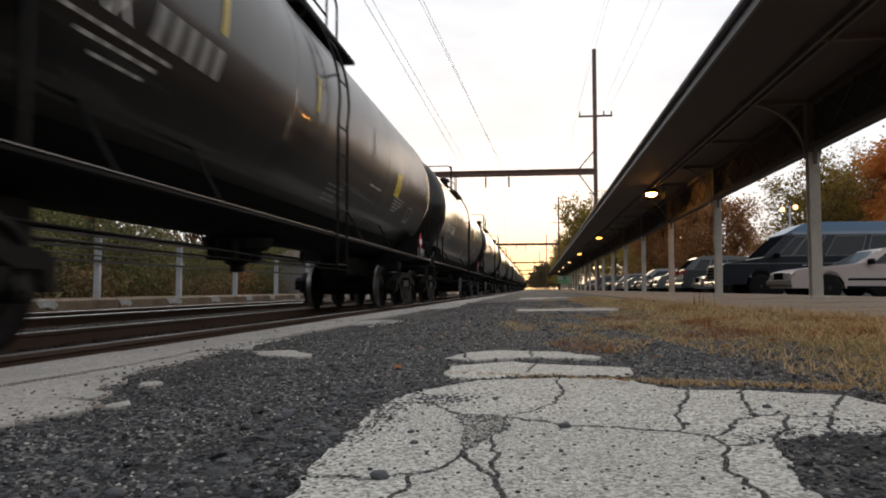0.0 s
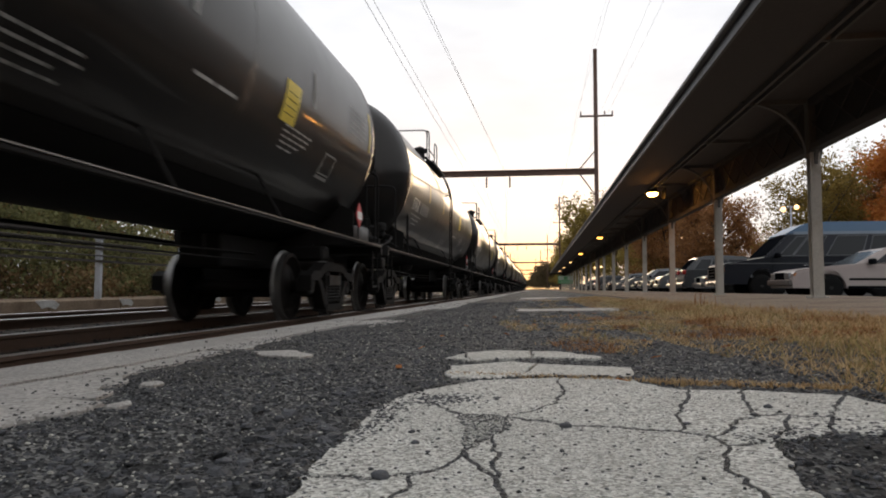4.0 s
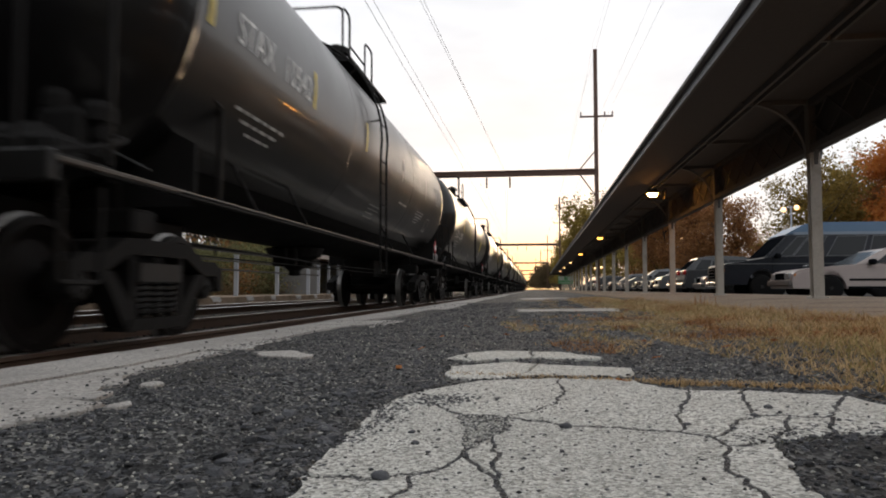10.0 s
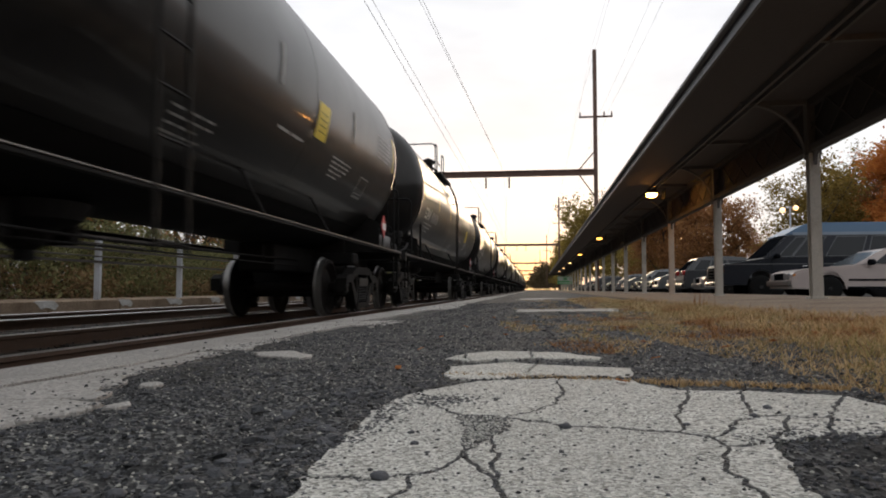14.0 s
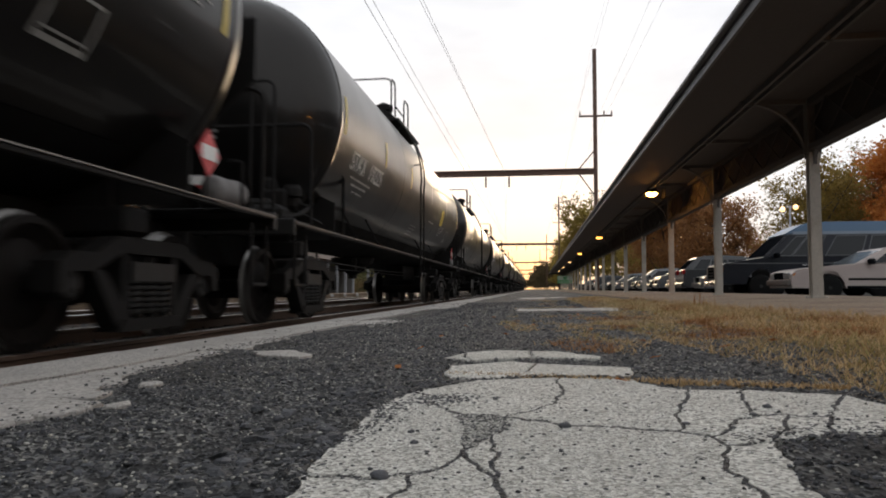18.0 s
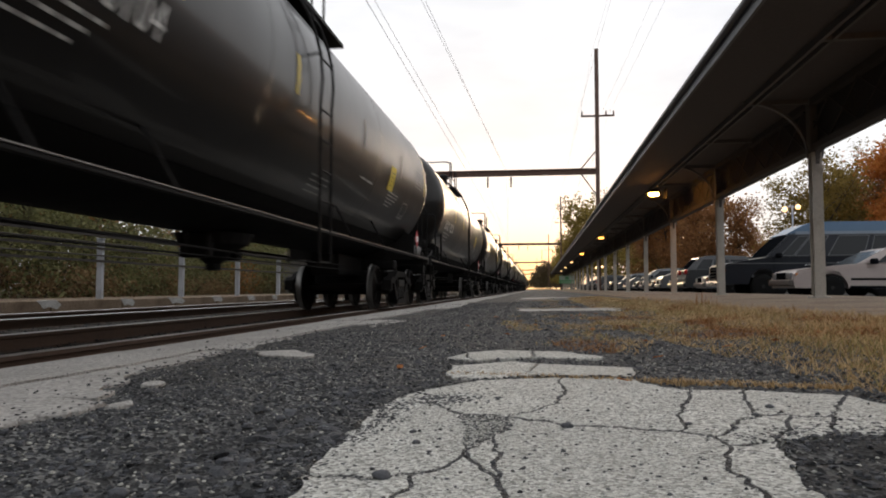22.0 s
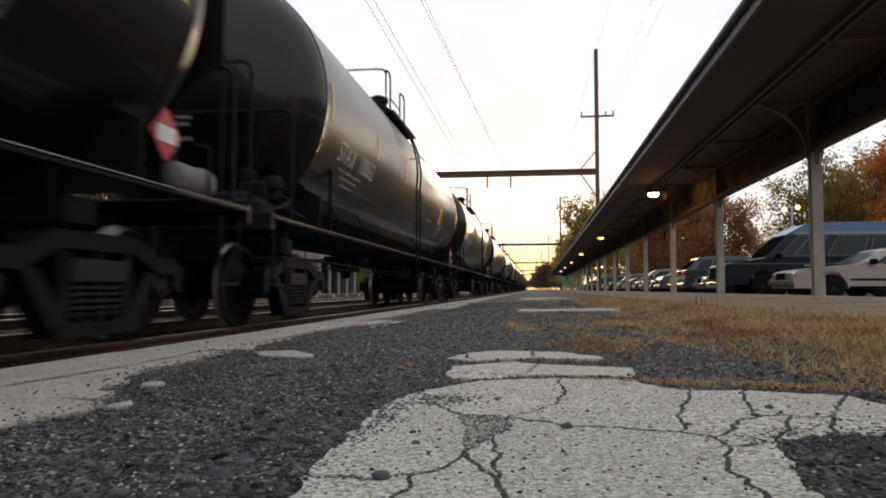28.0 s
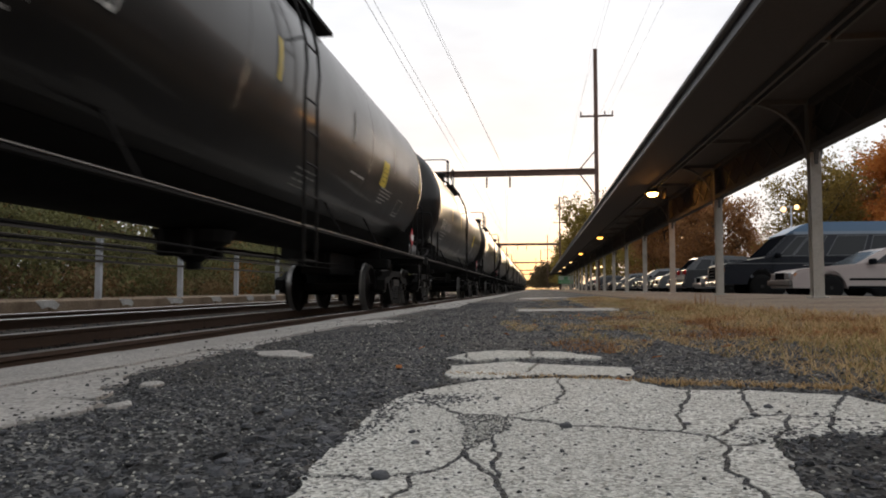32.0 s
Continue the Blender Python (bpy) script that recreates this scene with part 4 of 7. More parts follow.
rng = random.Random(8)
dry, russet, olive = [], [], []
for _ in range(165000):
    y = 0.3 + 21 * rng.random() ** 1.9
    x = rng.uniform(-1.0, 2.6)
    if rng.random() > in_grass(x, y) * min(1.0, max(0.0, (y - 0.6 + 0.5 * noise.noise(Vector((x * 3.0, y, 3.0)))) / 1.3)):
        continue
    tall = (0.012 + 0.030 * rng.random() ** 2) * (1.7 if x > 1.2 else 1.0)
    z = plat_z(x) - 0.004
    for _k in range(2):
        row = (x + rng.uniform(-0.012, 0.012), y + rng.uniform(-0.012, 0.012), z, tall * rng.uniform(0.5, 1.3), rng.uniform(0, 6.3), tall * rng.uniform(0.4, 3.0))
        (russet if noise.noise(Vector((x * 2.2, y * 1.3, 4.0))) > 0.26 else olive if rng.random() < 0.20 + 0.5 * noise.noise(Vector((x * 1.1, y * 0.9, 14.0))) else dry).append(row)
for _ in range(1600):
    k = rng.random()
    x, y = -0.3 + 1.15 * k + rng.uniform(-0.03, 0.03), 2.48 - 0.45 * k + rng.uniform(-0.03, 0.03)
    row = (x, y, plat_z(x), rng.uniform(0.008, 0.026), rng.uniform(0, 6.3), rng.uniform(0.01, 0.03))
    dry.append(row)
for _ in range(420):       # ragged tufts leaning over the walkway's edge
    y = 3.0 + 14 * rng.random() ** 1.5
    x = 2.24 + rng.gauss(0, 0.07) + 0.08 * noise.noise(Vector((y * 2.0, 3.0, 1.0)))
    h_ = 0.03 + 0.07 * rng.random() ** 2 + 0.03 * max(0.0, noise.noise(Vector((y * 1.3, 7.0, 1.0))))
    for _k in range(9):
        (dry if rng.random() < 0.8 else russet).append((x + rng.gauss(0, 0.02), y + rng.gauss(0, 0.02), plat_z(x) - 0.004, h_ * rng.uniform(0.5, 1.2), rng.uniform(0, 6.3), h_ * rng.uniform(0.3, 1.2)))
for _ in range(14):        # a few tall dead stalks
    x, y = 2.16 + rng.gauss(0, 0.06), 9.8 + rng.gauss(0, 0.3)
    russet.append((x, y, plat_z(x), rng.uniform(0.10, 0.24), rng.uniform(0, 6.3), 0.03))
solid("olive_grass", blades("olive_grass", olive, M["olive_grass"], 0.0032), None, "thin olive grass among the dry blades", "grass", kind="stuff")
solid("dead_grass", blades("dead_grass", dry, M["dead_grass"], 0.0032), None, "short dry tan grass growing on the platform", "grass", kind="stuff")
solid("russet_weeds", blades("russet_weeds", russet, M["rust_grass"], 0.0036), None, "matted russet weeds and dead stems", "weeds", kind="stuff")

rng = random.Random(17)
leaf_rows = [(0.245, 2.17)] + [(rng.uniform(0.3, 2.4), rng.uniform(2.3, 9)) for _ in range(60)] + [(rng.uniform(-1.0, 0.3), rng.uniform(2.5, 8)) for _ in range(10)]
bm = bmesh.new()
ln = [(-0.022, 0, 0.004), (-0.008, 0.013, 0.0), (0.012, 0.011, 0.005), (0.024, 0, 0.001), (0.010, -0.012, 0.006), (-0.010, -0.011, 0.002)]
top = [bm.verts.new(p) for p in ln]
bot = [bm.verts.new((p[0], p[1], p[2] - 0.0012)) for p in ln]
bm.faces.new(top)
bm.faces.new(bot[::-1])
for i in range(6):
    bm.faces.new((top[i], bot[i], bot[(i + 1) % 6], top[(i + 1) % 6]))
leaf = mesh_of(bm, "fallen_leaf", M["leaf_orange"])
for i, (x, y) in enumerate(leaf_rows):
    solid("fallen_leaf", leaf, None, "curled orange-brown fallen leaf", "leaf", group="fallen leaves on the platform",
          at=pose(x, y, plat_z(x) + (0.022 if i == 0 else 0.020), rng.uniform(-15, 15), rng.uniform(-15, 15), rng.uniform(0, 360)))


# ---- canopy ----
COL_X, BAY, COL_Y0 = 4.50, 6.24, -0.26
ROOF_Z = 3.42
CANOPY_END = 140.0
column = thing("canopy_column", "cream-painted riveted steel canopy column with curved dark brackets", "column", group="canopy columns")
b_h = 2.42
base_z = 0.163
part("flange", boxes((-0.082, 0.082, -0.082, -0.068, 0, b_h)), M["column"], column)
part("flange", boxes((-0.082, 0.082, 0.068, 0.082, 0, b_h)), M["column"], column)
part("web", boxes((-0.012, 0.012, -0.068, 0.068, 0, b_h)), M["column"], column)
part("base_plate", boxes((-0.13, 0.13, -0.13, 0.13, -0.03, 0.02), bevel=0.004), M["column"], column)
part("cap", boxes((-0.095, 0.095, -0.095, 0.095, b_h - 0.05, b_h + 0.9), bevel=0.01), M["column_dark"], column, "darker grey upper shaft")


def bracket(sign, reach, rise):
    """A curved flat bar from the column up to the roof beam."""
    bm = bmesh.new()
    pts = [(0.11 + reach * (1 - math.cos(a)), -0.15 + b_h + rise * math.sin(a)) for a in [i * math.pi / 2 / 10 for i in range(11)]]
    outer = [(sign * x, z) for x, z in pts]
    inner = [(sign * (x + 0.012), z + 0.06) for x, z in pts]
    prism(bm, outer + inner[::-1], -0.045, 0.045, axis="Y")
    return bm


part("bracket", bracket(-1, 1.0, 0.95), M["column_dark"], column, "curved dark steel bracket")
part("bracket", bracket(1, 0.45, 0.7), M["column_dark"], column, "curved dark steel bracket")
bm = bmesh.new()
for s in (-1, 1):
    pts = [(0.11 + 0.28 * (1 - math.cos(a)), b_h - 0.25 + 0.32 * math.sin(a)) for a in [i * math.pi / 2 / 6 for i in range(7)]]
    prism(bm, [(s * x, z) for x, z in pts] + [(s * 0.10, b_h + 0.1)], -0.03, 0.03, axis="X")
part("gusset", bm, M["column_dark"], column)
column.matrix_basis = pose(COL_X, COL_Y0, base_z)
COLS = [COL_Y0 + BAY * k for k in range(23)]
for y in COLS[1:]:
    copy_thing(column, pose(COL_X, y, base_z))

canopy = thing("canopy", "long dark wooden platform canopy with a grey fascia", "canopy", kind="structure")
part("roof_deck", boxes((2.34, 5.35, -10, CANOPY_END, ROOF_Z, ROOF_Z + 0.10)), M["canopy_dark"], canopy)
part("fascia", boxes((2.30, 2.34, -10, CANOPY_END, ROOF_Z - 0.15, ROOF_Z + 0.03)), M["fascia"], canopy, "weathered grey fascia board")
part("gutter", boxes((2.22, 2.30, -10, CANOPY_END, ROOF_Z - 0.02, ROOF_Z + 0.05), bevel=0.015), M["fascia"], canopy)
part("rear_fascia", boxes((5.35, 5.39, -10, CANOPY_END, ROOF_Z - 0.15, ROOF_Z + 0.10)), M["canopy_dark"], canopy)
part("purlin", boxes((3.42, 3.47, -10, CANOPY_END, ROOF_Z - 0.09, ROOF_Z)), M["column_dark"], canopy)
part("purlin", boxes((3.58, 3.62, -10, CANOPY_END, ROOF_Z - 0.07, ROOF_Z)), M["column_dark"], canopy)
part("girder_chord", boxes((COL_X - 0.09, COL_X + 0.09, -10, CANOPY_END, 2.56, 2.66)), M["girder"], canopy, "lower chord of the lattice girder")
part("girder_chord", boxes((COL_X - 0.09, COL_X + 0.09, -10, CANOPY_END, ROOF_Z - 0.12, ROOF_Z - 0.01)), M["girder"], canopy)
part("girder_web", boxes((COL_X + 0.02, COL_X + 0.05, -10, CANOPY_END, 2.66, ROOF_Z - 0.12)), M["fence_bar"], canopy, "dark sheet behind the lattice")
bm = bmesh.new()
for k in range(60):
    y = -2 + 1.04 * k
    for a, b in ((0, 1.04), (1.04, 0)):
        tube(bm, [(COL_X - 0.04, y + a, 2.66), (COL_X - 0.04, y + b, ROOF_Z - 0.12)], 0.014, 4, cap=False)
part("lattice", bm, M["girder"], canopy, "crossed lattice bars of the girder")
for k in range(26):        # flat cross beams from the purlin to the girder, two a bay
    part("cross_beam", boxes((3.47, COL_X - 0.09, COL_Y0 + BAY / 2 * k - 0.04, COL_Y0 + BAY / 2 * k + 0.04, ROOF_Z - 0.07, ROOF_Z)), M["column_dark"], canopy)
part("end_board", boxes((2.2, 5.35, CANOPY_END, CANOPY_END + 0.05, ROOF_Z - 0.3, ROOF_Z + 0.1)), M["canopy_dark"], canopy)

for k in range(7):
    y = 3.55 + 18.7 * k
    kind_ = "lamp_warm" if k < 2 else ("lamp_dim" if k < 4 else "lamp_pale")
    lamp = thing("canopy_lamp", "glowing oval platform lamp under the dark canopy", "lamp", pose(3.50, y, ROOF_Z - 0.06), group="lamps under the canopy")
    part("housing", boxes((-0.16, 0.16, -0.12, 0.12, -0.09, 0.0), bevel=0.03), M["column_dark"], lamp)
    # two added plates that block the lamp's light from roof and girder
    part("reflector", revolve(bmesh.new(), [(0.10, -0.085), (0.20, -0.09), (0.27, -0.12), (0.27, -0.13), (0.20, -0.10), (0.10, -0.095)], "Z", 24), M["rubber"], lamp, "added dark plate keeping lamp light off the roof")
    part("back_shield", boxes((0.34, 0.355, -0.30, 0.30, -0.30, 0.0)), M["rubber"], lamp, "added dark plate keeping lamp light off the girder")
    bm = bmesh.new()
    revolve(bm, [(0.02, -0.21), (0.09, -0.205), (0.15, -0.17), (0.165, -0.12), (0.15, -0.09)], "Z", 20)
    for v in bm.verts:
        v.co.y *= 0.75
        v.co.z -= 0.02
    part("globe", bm, M[kind_], lamp, "glowing warm glass globe", smooth=True)

# ---- catenary masts, beams and wires ----
def mast(y, dx=0.0, beam=True, label=""):
    m = thing("catenary_mast", "tall dark rust-brown steel railway mast carrying a cross beam", "catenary mast", pose(4.95 + dx, y, 0), group="catenary masts")
    part("pole", (lambda b: box(b, -0.16, 0.16, -0.16, 0.16, -0.42, 20.75))(bmesh.new()), M["rust"], m)
    part("crossarm", boxes((-1.35, 1.45, -0.05, 0.05, 14.9, 15.05)), M["rust"], m)
    for x in (-1.25, 0.75, 1.38):
        part("insulator", revolve(bmesh.new(), [(0.03, 15.05), (0.09, 15.1), (0.05, 15.17), (0.08, 15.25), (0.03, 15.42)], "Z", 8, (x, 0, 0)), M["insulator"], m)
    part("beam", (lambda b: [box(b, -18.5, -0.16, -0.14, 0.14, 9.98, 10.08), box(b, -18.5, -0.16, -0.14, 0.14, 10.40, 10.50), box(b, -18.5, -0.16, -0.02, 0.02, 10.08, 10.40)] and b)(bmesh.new()), M["rust"], m, "rust-brown steel cross beam")
    part("brace", tubes(0.07, [(-0.1, 0, 8.2), (-1.35, 0, 10.0)], seg=4), M["rust"], m)
    part("brace", tubes(0.06, [(-0.1, 0, 12.0), (-1.35, 0, 10.5)], seg=4), M["rust"], m)
    part("pole", (lambda b: box(b, -18.75, -18.45, -0.16, 0.16, -0.42, 10.55))(bmesh.new()), M["rust"], m)
    for x in (-7.3, -9.3):
        part("hanger", revolve(bmesh.new(), [(0.03, 9.0), (0.10, 9.1), (0.05, 9.25), (0.10, 9.4), (0.05, 9.55), (0.10, 9.7), (0.03, 9.98)], "Z", 8, (x, 0, 0)), M["insulator"], m)
    return m


MAST_Y = [-40.0, 60.5, 158.0, 268.0, 375.0, 480.0]
for y in MAST_Y:
    mast(y, bend(y)[0] + 0.0048 * min(y, 130.0))


def wire(x0, z0, sag, r=0.014, label="thin overhead railway wire"):
    """One wire through all masts, sagging between them."""
    pts = []
    for a, b in zip(MAST_Y, MAST_Y[1:]):
        for i in range(12):
            t = i / 12
            y = a + (b - a) * t
            pts.append((x0(y) + bend(y)[0], y, z0 - sag * 4 * t * (1 - t)))
    bm = bmesh.new()
    tube(bm, pts, r, 5)
    return solid("overhead_wire", bm, M["wire"], label, "wire", group="overhead wires")


near_wire = lambda y: -4.01
wire(near_wire, 7.25, 0.0, 0.0075, "thin contact wire above the near track")
wire(near_wire, 8.5, 0.9, 0.0065, "messenger wire sagging above the contact wire")
wire(lambda y: -2.2 - 0.043 * abs(y - 60.5), 9.95, -0.2, 0.0075)
wire(lambda y: -2.5 - 0.036 * abs(y - 60.5), 10.3, -0.2, 0.0075)
wire(lambda y: -12.0, 7.6, 0.0)
for x, z in ((3.7, 15.4), (5.7, 15.4), (6.33, 15.4)):
    wire(lambda y, x=x: x, z, 1.4, 0.006, "thin feeder wire on the mast crossarms")
wire(lambda y: 4.95, 20.75, 1.8, 0.006, "thin ground wire along the mast tops")


# ---- the train: black tank cars ----
CAR_L, TANK_R, TANK_Z, HALF = 17.30, 1.62, 2.74, 7.0
TRUCK_Y, AXLE = 6.62, 0.93


def tank_mesh():
    bm = bmesh.new()
    prof = []
    for i in range(9):
        a = math.pi / 2 * i / 8
        prof.append((TANK_R * math.sin(a) + 0.001, -HALF - 0.78 * math.cos(a)))
    prof += [(TANK_R, -HALF + 0.01), (TANK_R, -3.6), (TANK_R, 0.0), (TANK_R, 3.6), (TANK_R, HALF - 0.01)]
    prof += [(TANK_R * math.sin(math.pi / 2 * (8 - i) / 8) + 0.001, HALF + 0.78 * math.cos(math.pi / 2 * (8 - i) / 8)) for i in range(0, 9)]
    revolve(bm, prof, "Y", 64, (0, 0, TANK_Z))
    return mesh_of(bm, "tank", M["tank"], True)


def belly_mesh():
    """Dark sheet over the shell's underside; its shade is put into the colour."""
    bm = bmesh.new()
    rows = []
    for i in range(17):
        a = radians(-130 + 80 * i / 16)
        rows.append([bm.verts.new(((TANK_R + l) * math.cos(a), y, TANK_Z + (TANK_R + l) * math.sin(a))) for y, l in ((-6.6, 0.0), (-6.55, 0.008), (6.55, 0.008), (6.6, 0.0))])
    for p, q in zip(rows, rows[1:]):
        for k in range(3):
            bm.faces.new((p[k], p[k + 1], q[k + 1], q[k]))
    return mesh_of(bm, "belly_coating", M["belly_shade"], True)


def ring_mesh():
    bm = bmesh.new()
    revolve(bm, [(TANK_R - 0.02, -0.05), (TANK_R + 0.004, -0.035), (TANK_R + 0.004, 0.035), (TANK_R - 0.02, 0.05)], "Y", 64, (0, 0, TANK_Z))
    return mesh_of(bm, "jacket_band", M["tank"], True)


def on_tank(y, z, lift=0.006):
    """A point on the near side of the tank at the height z over the rail."""
    s = max(-1.0, min(1.0, (z - TANK_Z) / TANK_R))
    a = math.asin(s)
    return ((TANK_R + lift) * math.cos(a), y, TANK_Z + (TANK_R + lift) * math.sin(a))


def arc_z(z0, d):
    """Height of the point d metres up along the shell from height z0."""
    return TANK_Z + TANK_R * math.sin(math.asin((z0 - TANK_Z) / TANK_R) + d / TANK_R)


def decal(y0, y1, z0, h, lift=0.006, bm=None, slant=0.0):
    """A painted or stuck-on patch, wrapped round the shell."""
    bm = bm or bmesh.new()
    k = max(1, int(h / 0.12))
    rows = []
    for i in range(k + 1):
        d = h * i / k
        rows.append([bm.verts.new(on_tank(y + slant * d, arc_z(z0, d), lift)) for y in (y0, y1)])
    for a, b in zip(rows, rows[1:]):
        bm.faces.new((a[0], a[1], b[1], b[0]))
    return bm


def letters(text, y0, z0, size, lift=0.008, squeeze=0.86):
    """Stencilled letters laid on the shell."""
    cu = bpy.data.curves.new("letters", "FONT")
    cu.body, cu.size, cu.resolution_u, cu.space_character = text, size, 3, 1.08
    ob = bpy.data.objects.new("letters", cu)
    me = bpy.data.meshes.new_from_object(ob)
    bm = bmesh.new()
    bm.from_mesh(me)
    bmesh.ops.triangulate(bm, faces=bm.faces[:])
    for v in bm.verts:
        v.co = Vector(on_tank(y0 + v.co.x * squeeze, arc_z(z0, max(0.0, v.co.y)), lift))
    bpy.data.objects.remove(ob)
    bpy.data.curves.remove(cu)
    bpy.data.meshes.remove(me)
    return bm


def bars(rows, lift=0.007):
    """Unreadable lines of lettering: rows of y, z, height, widths of words."""
    bm = bmesh.new()
    for y, z, h, words in rows:
        for w in words:
            decal(y, y + w, z, h, lift, bm)
            y += w + h * 1.8
    return bm


def side_frame():
    """The cast side frame of a truck, with its two windows."""
    bm = bmesh.new()
    top = [(-1.12, 0.40), (-1.12, 0.60), (-0.98, 0.67), (-0.75, 0.67), (-0.46, 0.80), (0.46, 0.80), (0.75, 0.67), (0.98, 0.67), (1.12, 0.60), (1.12, 0.40), (1.02, 0.40), (0.98, 0.54), (0.74, 0.54), (0.42, 0.68), (-0.42, 0.68), (-0.74, 0.54), (-0.98, 0.54), (-1.02, 0.40)]
    prism(bm, top, -0.09, 0.09, "X")
    for s in (-1, 1):
        prism(bm, [(s * 0.76, 0.55), (s * 0.62, 0.55), (s * 0.30, 0.22), (s * 0.34, 0.10), (s * 0.46, 0.14)], -0.08, 0.08, "X")
        prism(bm, [(s * 0.30, 0.20), (s * 0.38, 0.20), (s * 0.40, 0.70), (s * 0.32, 0.70)], -0.07, 0.07, "X")
    prism(bm, [(-0.46, 0.11), (0.46, 0.11), (0.40, 0.20), (-0.40, 0.20)], -0.10, 0.10, "X")
    return mesh_of(bm, "side_frame", M["under"])


def wheelset():
    bm = bmesh.new()
    for s in (-1, 1):
        prof = [(0.11, 0.66), (0.13, 0.665), (0.30, 0.71), (0.39, 0.69), (0.40, 0.675), (0.489, 0.680), (0.492, 0.700), (0.462, 0.715), (0.455, 0.80), (0.40, 0.812), (0.385, 0.79), (0.30, 0.735), (0.13, 0.79), (0.11, 0.80)]
        mi = [0, 0, 0, 0, 0, 1, 1, 1, 0, 0, 0, 0, 0]
        revolve(bm, [(r, s * a) for r, a in prof], "X", 36, mi=mi)
        for k in range(6):
            a = k * math.tau / 6
            box(bm, s * 0.745 - 0.006, s * 0.745 + 0.006, 0.2 * math.cos(a) - 0.02, 0.2 * math.cos(a) + 0.02, 0.2 * math.sin(a) - 0.02, 0.2 * math.sin(a) + 0.02)
    tube(bm, [(-0.98, 0, 0), (0.98, 0, 0)], 0.085, 12)
    return mesh_of(bm, "wheelset", [M["wheel"], M["tread"]])


def bearing():
    bm = bmesh.new()
    revolve(bm, [(0.05, 0.90), (0.125, 0.90), (0.125, 1.06), (0.10, 1.09), (0.05, 1.10)], "X", 16)
    for k in range(3):
        a = k * math.tau / 3
        box(bm, 1.09, 1.115, 0.06 * math.cos(a) - 0.016, 0.06 * math.cos(a) + 0.016, 0.06 * math.sin(a) - 0.016, 0.06 * math.sin(a) + 0.016)
    return mesh_of(bm, "bearing_cap", M["steel_dark"])


def springs():
    bm = bmesh.new()
    for y in (-0.20, 0.0, 0.20):
        pts = []
        for i in range(6 * 9 + 1):
            a = i * math.tau / 9
            pts.append((0.085 * math.cos(a), y + 0.085 * math.sin(a), 0.21 + 0.27 * i / 54))
        tube(bm, pts, 0.019, 5)
    box(bm, -0.1, 0.1, -0.31, 0.31, 0.48, 0.62)
    return mesh_of(bm, "spring_nest", M["steel_dark"])


M["stencil"] = mat("worn_white_stencil", (0.46, 0.45, 0.43), 0.55, var=0.2, scale=9, fine=70, bump=0.0, dirt=(0.14, 0.125, 0.11), dirt_amount=0.5)
M["faded"] = mat("faded_white_stencil", (0.27, 0.265, 0.25), 0.55, var=0.2, scale=9, fine=70, bump=0.0, dirt=(0.10, 0.09, 0.08), dirt_amount=0.5)
M["scuffed"] = mat("scuffed_primer_steel", (0.07, 0.054, 0.042), 0.5, var=0.35, scale=5, fine=40, bump=0.1, dirt=(0.02, 0.016, 0.014), dirt_amount=0.6)
M["dusty"] = mat("dusty_grey_casting", (0.21, 0.20, 0.195), 0.7, var=0.3, scale=5, fine=40, bump=0.15, dirt=(0.04, 0.034, 0.03))
M["steel_dark"] = mat("dark_spring_steel", (0.013, 0.012, 0.011), 0.5, metal=0.2, var=0.25, scale=6, fine=50, bump=0.1)


def ladder_stile():
    """One upright of the ladder, from the sill step up round the shell to the platform."""
    pts = [(1.74, 0, 0.66), (1.74, 0, TANK_Z - 0.25)]
    for i in range(9):
        a = math.radians(68 * i / 8)
        pts.append(((TANK_R + 0.14) * math.cos(a), 0, TANK_Z + (TANK_R + 0.14) * math.sin(a)))
    return mesh_of(tubes(0.019, pts, seg=6), "ladder_stile", M["under"])


LADDER_RUNGS = [(1.74, 0.72 + 0.34 * k) for k in range(6)] + [((TANK_R + 0.14) * math.cos(math.radians(a)), TANK_Z + (TANK_R + 0.14) * math.sin(math.radians(a))) for a in (8, 26, 44, 62)]


def bent_rail(pts, r=0.02, k=5, rad=0.14):
    """A handrail through corner points, with rounded bends."""
    out = [Vector(pts[0])]
    for a, b, c in zip(pts, pts[1:], pts[2:]):
        a, b, c = Vector(a), Vector(b), Vector(c)
        p, q = b + (a - b).normalized() * rad, b + (c - b).normalized() * rad
        for i in range(k + 1):
            t = i / k
            out.append(p * (1 - t) ** 2 + b * 2 * t * (1 - t) + q * t * t)
    out.append(Vector(pts[-1]))
    return tube(bmesh.new(), out, r, 6)


SHARED = {}


def shared(name, make):
    if name not in SHARED:
        SHARED[name] = make()
    return SHARED[name]


SMALL = {"bolster_web", "sill_strut", "control_valve", "valve_cap", "valve_pipe", "release_rod", "ladder_rung", "ladder_bracket", "head_stencil", "brake_cylinder", "shell_seam", "brake_reservoir", "brake_gear", "air_hose", "draft_box", "brake_wheel", "placard", "placard_panel", "placard_post", "stencil_line", "placard_frame", "rod_hanger",
         "brake_rod", "brake_pipe", "brake_beam", "bearing_cap", "spring_nest", "platform_side", "valve_bonnet", "outlet_skid", "end_handhold", "sill_edge", "corner_post", "sill_step", "jacket_band"}


